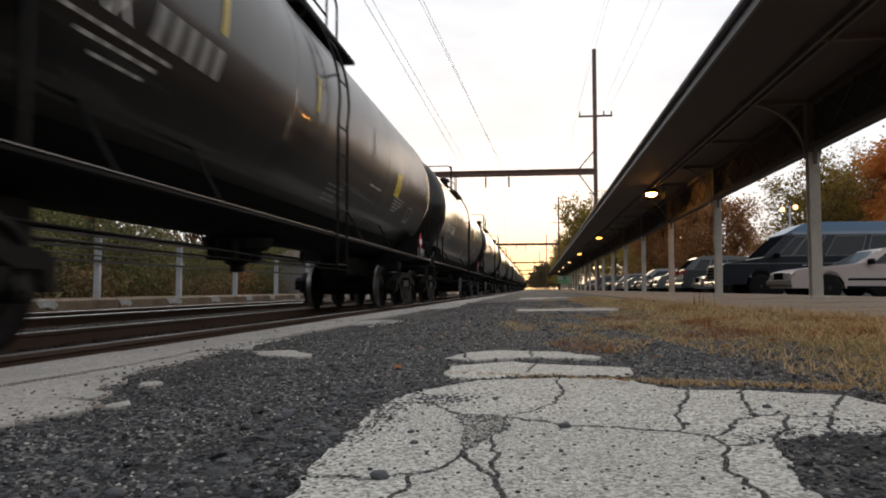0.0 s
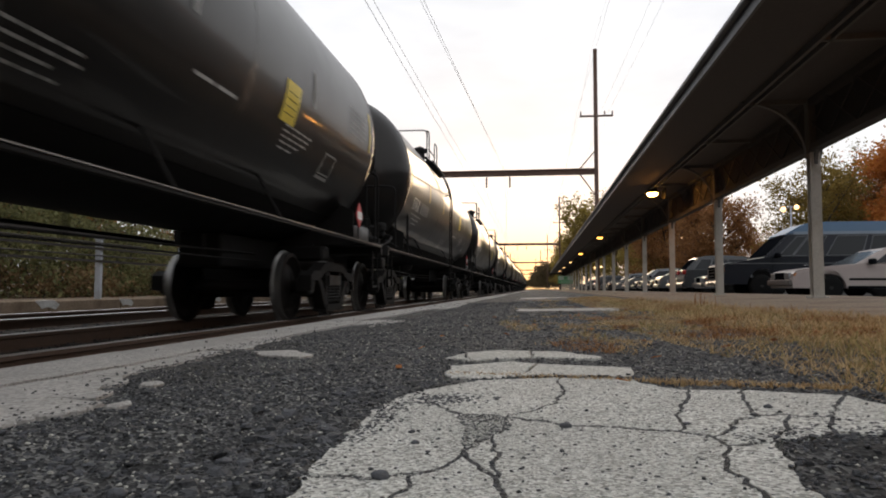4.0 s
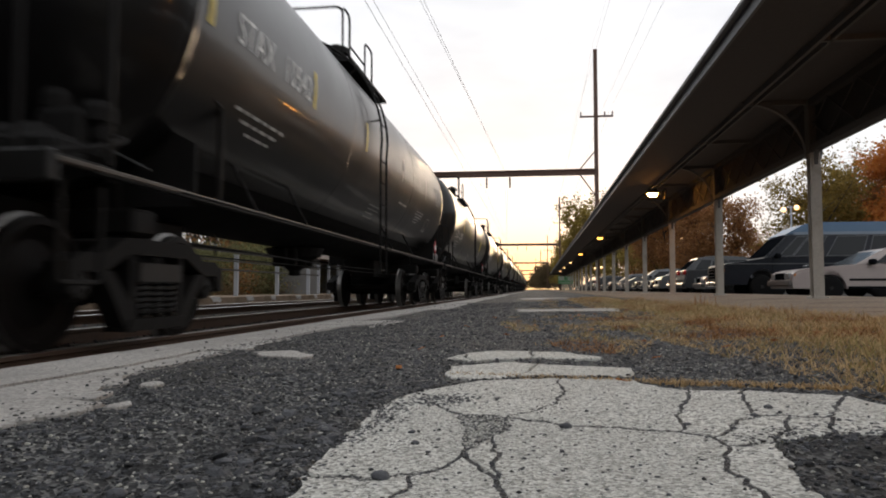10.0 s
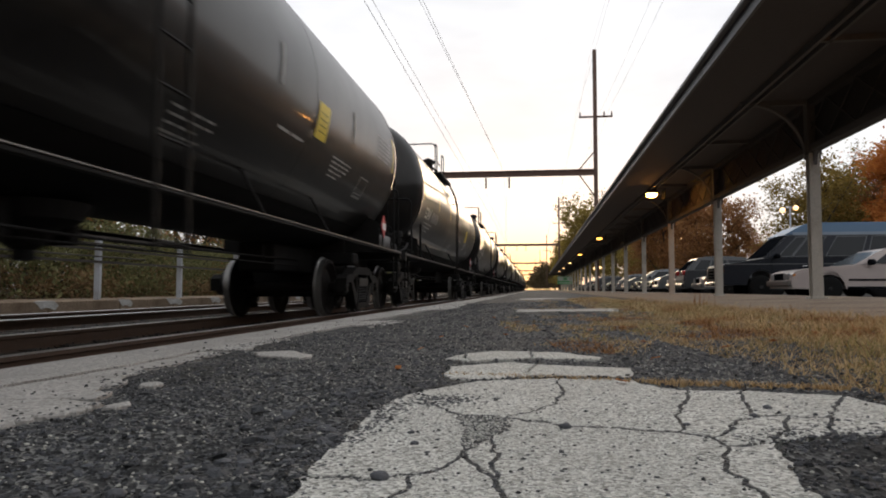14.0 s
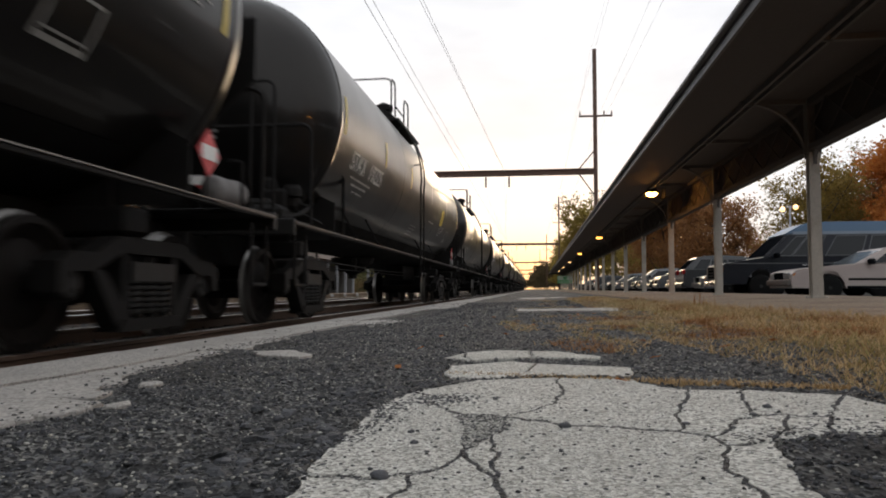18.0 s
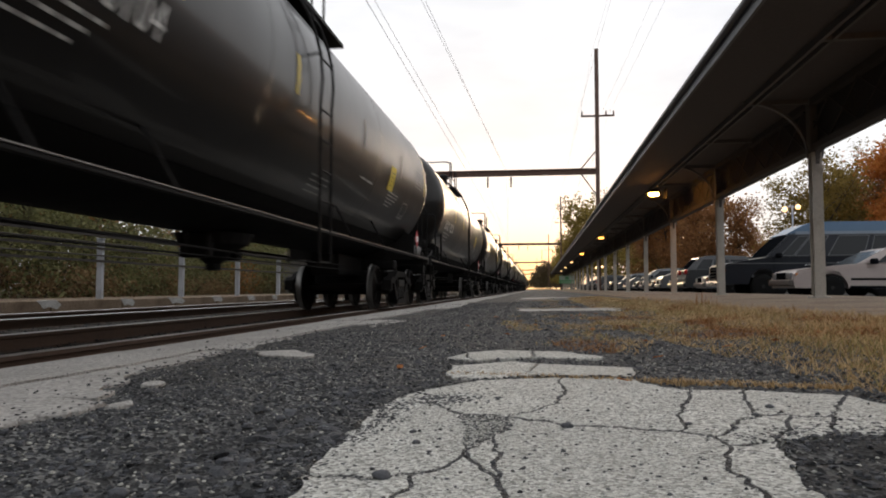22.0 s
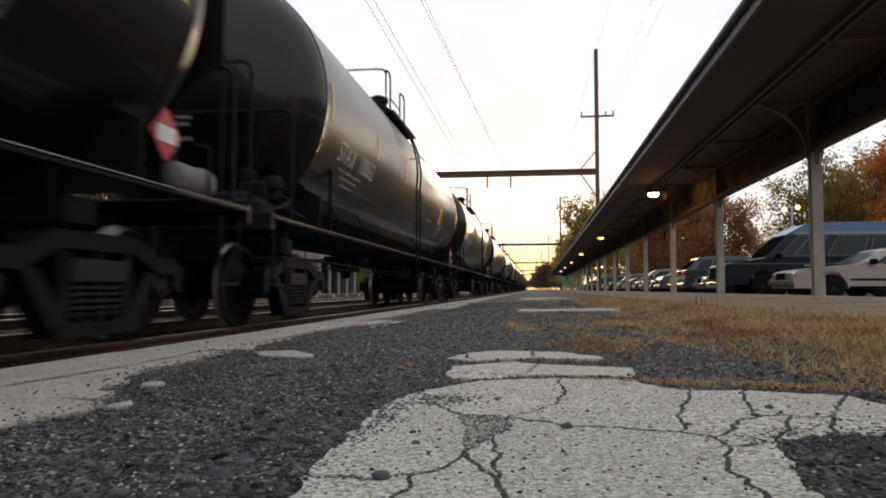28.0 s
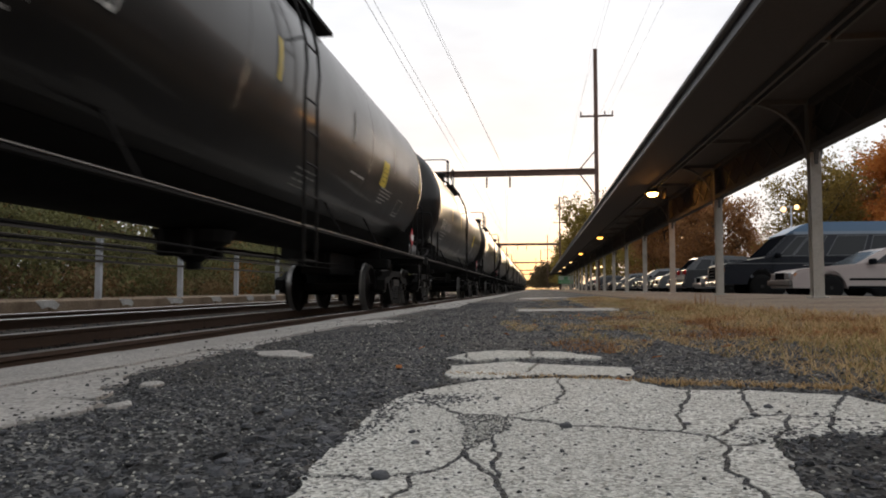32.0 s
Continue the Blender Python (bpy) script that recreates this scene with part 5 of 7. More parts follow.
def tank_car(far=False):
    car = thing("tank_car", "black railway tank car, far down the approaching train" if far else "black railway tank car, dusty and grimy, rolling on the near track", "tank car", group="tank cars of the train")
    P = lambda name, me, material=None, label="", at=None, parent=None, smooth=False: None if far and name in SMALL else part(name, me, material, parent or car, label, smooth, at)
    tank = P("tank", tank_mesh(), label="glossy black dusty tank shell")
    P("belly_coating", belly_mesh(), label="near-black sheet with the underside's shade put into its colour", parent=tank)
    ring = ring_mesh()
    for y in (-HALF, HALF):
        P("jacket_band", ring, at=pose(0, y, 0), parent=tank)
    # pale welded seam glint and the saddle plates
    for y in (-2.4, 2.4):
        P("shell_seam", shared("seam", lambda: mesh_of(revolve(bmesh.new(), [(TANK_R - 0.01, -0.014), (TANK_R + 0.0018, -0.008), (TANK_R + 0.0018, 0.008), (TANK_R - 0.01, 0.014)], "Y", 64, (0, 0, TANK_Z)), "shell_seam", M["tank"], True)), at=pose(0, y, 0), parent=tank)
    for s in (-1, 1):
        P("stub_sill", boxes((-0.28, 0.28, min(s * 4.6, s * 8.525), max(s * 4.6, s * 8.525), 0.70, 1.12), bevel=0.02), M["under"])
        P("body_bolster", boxes((-1.0, 1.0, s * TRUCK_Y - 0.18, s * TRUCK_Y + 0.18, 0.84, 1.06), bevel=0.03), M["under"])
        bm = bmesh.new()
        prism(bm, [(-0.8, 0.9), (0.8, 0.9), (0.80, 1.34), (0.6, 1.24), (0, 1.13), (-0.6, 1.24), (-0.80, 1.34)], s * TRUCK_Y - 0.09, s * TRUCK_Y + 0.09, "Y")
        P("saddle", bm, M["under"])
        web = [(-1.42, 1.08), (1.42, 1.08), (1.42, 1.58), (1.22, 1.68), (0.85, 1.37), (0.45, 1.19), (0.0, 1.14), (-0.45, 1.19), (-0.85, 1.37), (-1.22, 1.68), (-1.42, 1.58)]
        P("bolster_web", prism(bmesh.new(), web, s * TRUCK_Y - 0.012, s * TRUCK_Y + 0.012, "Y"), M["under"], "black steel bolster web under the shell")
        P("end_platform", boxes((-1.45, 1.45, min(s * 7.775, s * 8.345), max(s * 7.775, s * 8.345), 1.14, 1.19), bevel=0.01), M["under"])
        P("end_sill", boxes((-1.47, 1.47, min(s * 8.315, s * 8.395), max(s * 8.315, s * 8.395), 1.02, 1.20), bevel=0.01), M["steel_dark"], "scuffed end sill")
        P("coupler", boxes((-0.12, 0.12, min(s * 8.345, s * 8.705), max(s * 8.345, s * 8.705), 0.72, 0.98), bevel=0.04), M["rust"], "rusty knuckle coupler")
        P("draft_box", boxes((-0.22, 0.22, min(s * 8.025, s * 8.415), max(s * 8.025, s * 8.415), 0.66, 1.06), bevel=0.03), M["under"])
        P("air_hose", tubes(0.03, [(0.3, s * 8.345, 0.85), (0.34, s * 8.525, 0.62), (0.30, s * 8.625, 0.50)], seg=6), M["rubber"])
        for x in (-1.42, 1.42):
            P("sill_step", bent_rail([(x, s * 8.225, 1.05), (x, s * 8.225, 0.46), (x, s * 7.845, 0.46), (x, s * 7.845, 1.05)], 0.018, rad=0.05), M["under"])
            P("corner_post", bent_rail([(x, 7.62, 1.16), (x, 7.62, 1.60), (x * 0.9, 7.62, 1.60)], 0.016, rad=0.05) if s > 0 else bent_rail([(x, -6.20, 1.16), (x, -6.20, 1.98), (x, -6.75, 2.08)], 0.026, rad=0.05), M["under"])
    # side running sills with their diagonal braces
    for x in (-1.45, 1.45):
        P("side_sill", boxes((x - 0.025, x + 0.025, -8.025, 8.025, 1.115, 1.15), bevel=0.006), M["under"], "black steel side sill")
        P("sill_edge", boxes((x - 0.034, x + 0.034, -7.975, 7.975, 1.152, 1.163)), M["steel"], "bright worn upper edge of the sill")
        for s in (-1, 1):
            P("platform_side", boxes((x - 0.03, x + 0.035, min(s * 6.975, s * 8.325), max(s * 6.975, s * 8.325), 1.132, 1.167), bevel=0.008), M["scuffed"], "scuffed tan steel edge of the end platform")
        for y in (-5.3, -3.75, 1.4, 3.65) if x > 0 else ():
            P("sill_strut", tubes(0.017, [(x * 0.98, y, 1.13), (x * 0.80, y - 0.12, 1.66)], seg=6), M["under"])
    # front end: handrails, placard, lettering
    for s in (-1, 1):
        P("end_handrail", bent_rail([(1.50, s * 7.90, 1.18), (1.50, s * 7.90, 2.36), (-1.50, s * 7.90, 2.36), (-1.50, s * 7.90, 1.18)], 0.021), M["under"])
        P("end_handhold", bent_rail([(1.20, s * 8.315, 1.18), (1.20, s * 8.315, 2.78), (0.5, s * 8.1, 2.84)], 0.02), M["under"])
    P("brake_panel", prism(bmesh.new(), [(0.5, 1.5), (1.06, 1.5), (1.04, 1.9), (1.10, 2.06), (1.48, 2.40), (1.48, 3.0), (0.5, 3.0)], 7.72, 7.76, "Y"), M["under"], "flat black brake wheel housing")
    bm = bmesh.new()
    revolve(bm, [(0.26, -0.02), (0.30, -0.02), (0.30, 0.02), (0.26, 0.02)], "Y", 20, (-0.4, 8.425, 2.4))
    P("brake_wheel", bm, M["under"])
    valve = P("control_valve", boxes((0.72, 1.08, -7.58, -7.28, 1.30, 1.66), (0.84, 1.20, -7.50, -7.34, 1.40, 1.58), (0.78, 1.0, -7.66, -7.5, 1.22, 1.40), bevel=0.045), M["under"], "grimy cast brake control valve")
    if valve:
        for x_, z_ in ((1.10, 1.62), (0.80, 1.72)):
            P("valve_cap", revolve(bmesh.new(), [(0.02, 0.10), (0.10, 0.09), (0.12, 0.04), (0.12, -0.05), (0.02, -0.06)], "Z", 14, (x_, -7.42, z_)), M["under"], parent=valve)
        P("valve_pipe", bent_rail([(1.14, -7.44, 1.48), (1.34, -7.44, 1.44), (1.36, -7.86, 1.30), (1.30, -8.20, 1.22)], 0.022, rad=0.08), M["under"], parent=valve)
        P("valve_pipe", bent_rail([(0.9, -7.60, 1.32), (0.9, -7.9, 1.40), (0.5, -8.1, 1.30), (0.4, -8.3, 1.0)], 0.020, rad=0.08), M["under"], parent=valve)
        P("valve_pipe", bent_rail([(1.0, -7.3, 1.5), (1.0, -7.12, 1.46), (1.0, -7.1, 1.2)], 0.024, rad=0.06), M["under"], parent=valve)
    P("release_rod", tubes(0.012, [(1.2, -7.45, 1.38), (1.47, -7.40, 1.24)], seg=5), M["steel_dark"])
    P("brake_gear", boxes((0.5, 0.95, -7.425, -7.775, 1.20, 1.52), (0.75, 1.15, -7.975, -7.575, 1.2, 1.42), bevel=0.06), M["under"], "grimy brake valve and cylinder")
    bm = bmesh.new()
    revolve(bm, [(0.02, 7.30), (0.09, 7.31), (0.125, 7.36), (0.125, 7.74), (0.14, 7.75), (0.14, 7.80), (0.06, 7.84)], "Y", 18, (1.26, 0, 1.31))
    P("brake_cylinder", bm, M["dusty"], "dusty grey brake cylinder on the end platform", smooth=True)
    P("brake_reservoir", revolve(bmesh.new(), [(0.02, -0.42), (0.16, -0.38), (0.2, -0.3), (0.2, 0.3), (0.16, 0.38), (0.02, 0.42)], "X", 16, (0.55, -7.425, 1.36)), M["under"], smooth=True)
    # placards
    def diamond(size, inner):
        bm = bmesh.new()
        prism(bm, [(-size, 0), (0, -size), (size, 0), (0, size)], 0, 0.01, "Y")
        return bm
    for (x, y, z, rz), k in (((1.44, 6.90, 1.54, 90), 0.20), ((0.02, -7.70, 1.76, 0), 0.12)):
        pl = P("placard", diamond(k, 0), M["red"], "red diamond placard with a white centre", at=pose(x, y, z, 0, 0, rz))
        P("placard_panel", boxes((-0.13, 0.13, -0.006, 0.0, -0.06, 0.06)), M["white"], at=pose(0, -0.002, 0), parent=pl)
        P("placard_post", boxes((-0.02, 0.02, 0.012, 0.03, -0.40, 0.1)), M["under"], parent=pl)
    for z, words in ((2.34, (0.2, 0.12, 0.22)), (2.26, (0.3, 0.26)), (2.18, (0.12, 0.3)), (2.10, (0.24, 0.14, 0.16))):
        x, bm = -0.36, bmesh.new()
        for w in words:
            q = [(x, z), (x + w, z), (x + w, z + 0.04), (x, z + 0.04)]
            bm.faces.new([bm.verts.new((a, -HALF - 0.006 - 0.78 * math.sqrt(max(0.0, 1 - (a * a + (b - TANK_Z) ** 2) / TANK_R ** 2)), b)) for a, b in q])
            x += w + 0.04
        P("head_stencil", bm, M["faded"], "small white stencilled lines on the tank head", parent=tank)
    # markings on the near side
    for y, z, h, words in ((-6.0, 2.03, 0.03, (0.16, 0.1, 0.2, 0.12, 0.2, 0.14)), (-5.8, 1.95, 0.03, (0.2, 0.12, 0.18, 0.2)), (-5.6, 1.87, 0.026, (0.16, 0.2, 0.12)), (1.47, 2.09, 0.03, (0.34, 0.38)), (-0.40, 1.84, 0.022, (0.2, 0.26, 0.18)), (-0.38, 1.78, 0.022, (0.3, 0.2, 0.16)), (-0.36, 1.72, 0.022, (0.16, 0.3)), (-0.34, 1.66, 0.022, (0.26, 0.14, 0.12)), (3.42, 2.14, 0.02, (0.16, 0.10, 0.2, 0.14, 0.12)), (3.42, 2.085, 0.02, (0.22, 0.14, 0.18, 0.16)), (3.44, 2.03, 0.02, (0.12, 0.2, 0.12, 0.22)), (3.46, 1.975, 0.02, (0.2, 0.12, 0.16)), (3.48, 1.92, 0.02, (0.16, 0.2)),
                           (5.62, 2.90, 0.02, (0.2, 0.3, 0.16, 0.2)), (5.62, 2.83, 0.02, (0.3, 0.22, 0.3)), (5.62, 2.76, 0.02, (0.16, 0.3, 0.34)), (5.62, 2.69, 0.02, (0.4, 0.2, 0.2)),
                           (5.62, 2.62, 0.02, (0.26, 0.2, 0.36)), (5.62, 2.55, 0.02, (0.3, 0.4))):
        P("stencil_line", bars([(y, z, h, words)]), M["stencil" if 1 < y < 5 or y < -5 else "faded"], "faded white stencilled lettering", parent=tank)
    frame_bm = bmesh.new()
    for y0, y1, z, h in ((4.90, 5.36, 1.83, 0.04), (4.90, 5.36, 2.11, 0.022), (4.90, 4.93, 1.83, 0.33), (5.335, 5.36, 1.83, 0.33), (4.95, 5.32, 1.885, 0.018)):
        decal(y0, y1, z, h, 0.012, frame_bm)
    P("placard_frame", frame_bm, M["faded"], "white square placard holder", parent=tank)
    for y, h in ((-6.8, 0.5), (-4.2, 0.42), (-1.68, 0.42), (1.26, 0.42), (4.1, 0.42), (6.78, 0.6)):
        P("reflective_strip", decal(y - 0.045, y + 0.045, 2.48, h, 0.008), M["yellow" if y < -1 or y > 5 else "faded"], "vertical reflective tape strip", parent=tank)
    # top fittings: manway housing, platform, safety rails
    zt = TANK_Z + TANK_R
    P("manway_housing", revolve(bmesh.new(), [(0.34, zt - 0.12), (0.34, zt + 0.20), (0.30, zt + 0.25), (0.05, zt + 0.27)], "Z", 24, (0, 0.9, 0)), M["under"], "round manway housing")
    P("valve_bonnet", revolve(bmesh.new(), [(0.16, zt - 0.40), (0.16, zt + 0.16), (0.22, zt + 0.16), (0.22, zt + 0.26), (0.05, zt + 0.34)], "Z", 16, (0.68, -0.1, 0)), M["under"])
    for x in (-1.05, 1.05):
        P("top_platform", boxes((x - 0.2, x + 0.22, -1.3, 1.3, zt - 0.36, zt - 0.31)), M["under"], "grated walkway on the tank top")
        P("safety_rail", bent_rail([(x, -1.05, zt - 0.36), (x, -1.05, zt + 0.62), (x, -0.62, zt + 0.62), (x, -0.62, zt - 0.36)], 0.02), M["under"])
        P("safety_rail", bent_rail([(x, 0.45, zt - 0.36), (x, 0.45, zt + 0.55), (x, 1.0, zt + 0.55), (x, 1.0, zt - 0.36)], 0.019), M["under"])
        P("safety_rail", tubes(0.017, [(x, -0.62, zt + 0.12), (x, 0.45, zt + 0.12)], seg=6), M["under"])
    P("safety_rail", bent_rail([(1.05, -1.05, zt + 0.4), (1.05, -1.05, zt + 0.62), (-1.05, -1.05, zt + 0.62), (-1.05, -1.05, zt - 0.36)], 0.02), M["under"])
    stile = shared("stile", ladder_stile)
    rung = shared("rung", lambda: mesh_of(tubes(0.013, [(0, 0, 0), (0, 0.42, 0)], seg=5), "ladder_rung", M["under"]))
    clip_bar = shared("clip_bar", lambda: mesh_of(tubes(0.014, [(TANK_R - 0.02, 0, 0), (TANK_R + 0.14, 0, 0)], seg=5), "ladder_bracket", M["under"]))
    lad = P("side_ladder", stile, label="black side ladder curving over the shell", at=pose(0, -1.29, 0))
    P("ladder_stile", stile, at=pose(0, 0.42, 0), parent=lad)
    for x, z in LADDER_RUNGS:
        P("ladder_rung", rung, at=pose(x, 0, z), parent=lad)
    for a in (10, 40, 65):
        P("ladder_bracket", clip_bar, at=pose(0, 0, TANK_Z, 0, -a, 0), parent=lad)
    # under the belly
    P("bottom_outlet", revolve(bmesh.new(), [(0.50, 1.12), (0.44, 0.98), (0.24, 0.90), (0.16, 0.78), (0.10, 0.74), (0.10, 0.66), (0.04, 0.65)], "Z", 20, (0, -0.2, 0)), M["under"])
    for y in (-0.75, 0.1):
        P("outlet_skid", boxes((-0.2, 0.2, y, y + 0.16, 0.80, 1.12), bevel=0.03), M["under"])
    P("brake_pipe", tubes(0.014, [(0.55, -5.6, 0.90), (0.55, -1.5, 0.86), (0.30, 0.5, 0.86), (0.30, 5.6, 0.90)], seg=6), M["under"])
    P("brake_rod", tubes(0.011, [(0.35, -5.9, 0.80), (0.35, 5.9, 0.80)], seg=5), M["under"])
    for y in (-4.0, -1.6, 1.6, 4.0):
        P("rod_hanger", tubes(0.016, [(0.35, y, 0.82), (0.35, y, 1.06)], seg=5), M["under"])
    # trucks
    sf, sp, ws, bc = side_frame(), springs(), wheelset(), bearing()
    wheels = []
    for s in (-1, 1):
        y = s * TRUCK_Y
        P("truck_bolster", boxes((-1.0, 1.0, y - 0.17, y + 0.17, 0.44, 0.80), bevel=0.03), M["under"])
        for x in (-1.0, 1.0):
            fr = P("side_frame", sf, label="cast steel truck side frame", at=pose(x * 1.05, y, 0))
            P("spring_nest", sp, label="coil springs between frame and bolster", at=pose(0, 0, 0), parent=fr)
        for d in (-0.40, 0.34):
            P("brake_beam", boxes((-0.75, 0.75, y + d, y + d + 0.06, 0.30, 0.40)), M["under"])
        for a in (-AXLE, AXLE):
            w = P("wheelset", ws, label="pair of railway wheels on an axle, rims polished", at=pose(0, y + a, 0.457))
            P("bearing_cap", bc, at=pose(0, 0, 0), parent=w)
            P("bearing_cap", bc, at=pose(0, 0, 0, 0, 0, 180), parent=w)
            wheels.append(w)
    return car


def sticker(car, y=2.34, z=2.46, size=0.46):
    t = next(c for c in car.children if c.name.startswith("tank"))
    part("sticker", decal(y, y + size, z, size, 0.010), M["sticker"], t, "yellow square warning sticker")
    for i in range(4):
        part("sticker_line", bars([(y + 0.06, z + 0.08 + 0.07 * i, 0.010, (0.12, 0.14))], 0.014), M["under"], t)


# where the lead car's centre stands, in metres along the line, at each time
TRAVEL = [(0.0, 0.0), (1.0, 10.36), (2.0, 20.40), (6.0, 60.72), (9.0, 91.22), (12.0, 121.95), (14.0, 142.55), (19.0, 194.35), (22.0, 225.70), (24.0, 246.72), (28.0, 288.5), (32.0, 330.0)]


def travelled(t):
    for (a, p), (b, q) in zip(TRAVEL, TRAVEL[1:]):
        if t <= b:
            return p + (q - p) * (t - a) / (b - a)
    return TRAVEL[-1][1]


FIRST_REAR = 16.55          # rear shell band of the car beside the camera, at the start
N_CARS, N_NEAR, CARS_PASSED = 46, 25, 2
MARKS = {3: "10768", 4: "10734", 6: "10179", 7: "10633", 8: "10542", 9: "10545", 10: "10420", 12: "10230", 13: "10225", 14: "10291", 15: "10104", 16: "10205", 17: "10094", 19: "10062", 20: "10045", 21: "10083"}


STICKER_AT = {3: (2.50, 2.44, 0.44), 5: (2.38, 2.38, 0.44), 6: (3.54, 2.14, 0.42), 7: (2.52, 2.44, 0.44), 10: (2.50, 2.22, 0.42), 20: (2.74, 2.08, 0.62)}
TEXT_AT = {4: (-6.3, 2.52), 8: (-6.3, 2.52), 14: (-6.3, 2.40), 17: (-6.55, 2.12)}


def car_pose(y):
    dx, h = bend(y)
    return pose(TRACK_X + dx, y, RAIL_Z, 0, 0, -math.degrees(h))


car0, far0 = tank_car(), tank_car(far=True)
train = []
for k in range(N_CARS):
    y0 = FIRST_REAR - HALF + (k - CARS_PASSED) * CAR_L
    src = car0 if k < N_NEAR else far0
    c = src if k in (0, N_NEAR) else copy_thing(src, car_pose(y0))
    c.matrix_basis = car_pose(y0)
    train.append((c, y0))
for k, (c, y0) in enumerate(train[:N_NEAR]):
    t_ = next(o for o in c.children if o.name.startswith("tank"))
    ty0, tz0 = TEXT_AT.get(k, (-6.22, 2.13))
    part("reporting_mark", letters("STAX", ty0, tz0, 0.38), M["white"], t_, "white stencilled reporting mark")
    if k in MARKS:
        part("car_number", letters(MARKS[k], ty0 + 1.10, tz0, 0.38), M["white"], t_, "white stencilled car number")
    else:
        for i in range(5):
            part("number_bar", decal(ty0 + 1.08 + 0.22 * i, ty0 + 1.22 + 0.22 * i, tz0, 0.25), M["faded"], t_)
    if k not in (8, 14):
        sticker(c, *STICKER_AT.get(k, (3.22, 2.16, 0.42)))


def motions():
    for c, y0 in train:
        rows, t = [], 0.0
        for i in range(65):
            t = i * 0.5
            rows.append((t, car_pose(y0 - travelled(t))))
        walk(c, rows)
        near = [f for f in range(0, 961) if -11.0 < y0 - travelled(f / 30) < 48.0]
        wheels = [o for o in c.children if o.name.startswith("wheelset")]
        for w in wheels:
            loc = w.matrix_basis.translation.copy()
            if not near:
                walk(w, [(0.0, pose(*loc)), (32.0, pose(*loc, 60))])
                continue
            fs = sorted(set([0, 960] + near))
            start = travelled(near[0] / 30)
            rows = []
            for f in fs:
                p = min(max(travelled(f / 30), start), travelled(near[-1] / 30)) - start
                rows.append((f / 30, pose(*loc, math.degrees(p / 0.457))))
            walk(w, rows)


# ---- fence and shelter on the far platform ----
FENCE_X, FENCE_P = -10.75, 4.01
fence = thing("platform_fence", "pale metal fence posts with dark rails along the far platform", "fence")
post = mesh_of(boxes((-0.075, 0.075, -0.05, 0.05, 0, 1.46), bevel=0.008), "post", M["fence"])
cap = mesh_of(boxes((-0.09, 0.09, -0.065, 0.065, 1.46, 1.49), bevel=0.006), "post_cap", M["fence"])
for k in range(36):
    y = -11.92 + FENCE_P * k
    if 34 < y < 43:
        continue
    p_ = part("post", post, None, fence, at=pose(FENCE_X, y, 0.058))
    part("post_cap", cap, None, p_)
for z in (0.98, 1.29, 1.60):
    part("fence_rail", boxes((FENCE_X + 0.076, FENCE_X + 0.116, -14, 33.5, z - 0.03, z + 0.03)), M["fence_bar"], fence)
    part("fence_rail", boxes((FENCE_X + 0.076, FENCE_X + 0.116, 43.5, 128, z - 0.03, z + 0.03)), M["fence_bar"], fence)
for z in (0.98, 1.29):
    for y0, y1 in ((-14, -4), (6, 18)):
        part("pipe_rail", tubes(0.02, [(FENCE_X + 0.14, y0, z + 0.13), (FENCE_X + 0.14, y1, z + 0.13)], seg=6), M["fence_bar"], fence)

shelter = thing("platform_shelter", "small grey wooden waiting shelter with a hipped roof and cupola", "shelter", pose(-12.1, 38.5, 0.058))
wallm = mat("grey_board_wall", (0.20, 0.195, 0.185), 0.8, var=0.2, scale=3, fine=30, bump=0.2)
roofm = mat("brown_shingle_roof", (0.13, 0.10, 0.08), 0.85, var=0.3, scale=4, fine=30, bump=0.3)
part("rear_wall", boxes((-1.3, -1.2, -3.6, 3.6, 0, 1.75)), wallm, shelter)
part("end_wall", boxes((-1.2, 0.9, 3.5, 3.6, 0, 1.75)), wallm, shelter)
part("end_wall", boxes((-1.2, 0.9, -3.6, -3.5, 0, 1.75)), wallm, shelter)
for y in (-3.5, -1.75, 0, 1.75, 3.5):
    part("post", boxes((0.9, 1.02, y - 0.06, y + 0.06, 0, 1.8)), M["fence"], shelter, "white painted post")
bm = bmesh.new()
v = [bm.verts.new(p) for p in ((-1.6, -4, 1.78), (1.3, -4, 1.78), (1.3, 4, 1.78), (-1.6, 4, 1.78), (-0.15, -2.4, 2.6), (-0.15, 2.4, 2.6))]
for q in ((0, 1, 4), (1, 2, 5, 4), (2, 3, 5), (3, 0, 4, 5), (3, 2, 1, 0)):
    bm.faces.new([v[i] for i in q])
part("roof", bm, roofm, shelter, "brown hipped shingle roof")
part("cupola", boxes((-0.45, 0.15, -0.3, 0.3, 2.5, 2.95)), M["fence"], shelter, "small white cupola")
bm = bmesh.new()
prism(bm, [(-0.42, 2.95), (0.42, 2.95), (0.0, 3.3)], -0.6, 0.3, "X")
part("cupola_roof", bm, roofm, shelter)


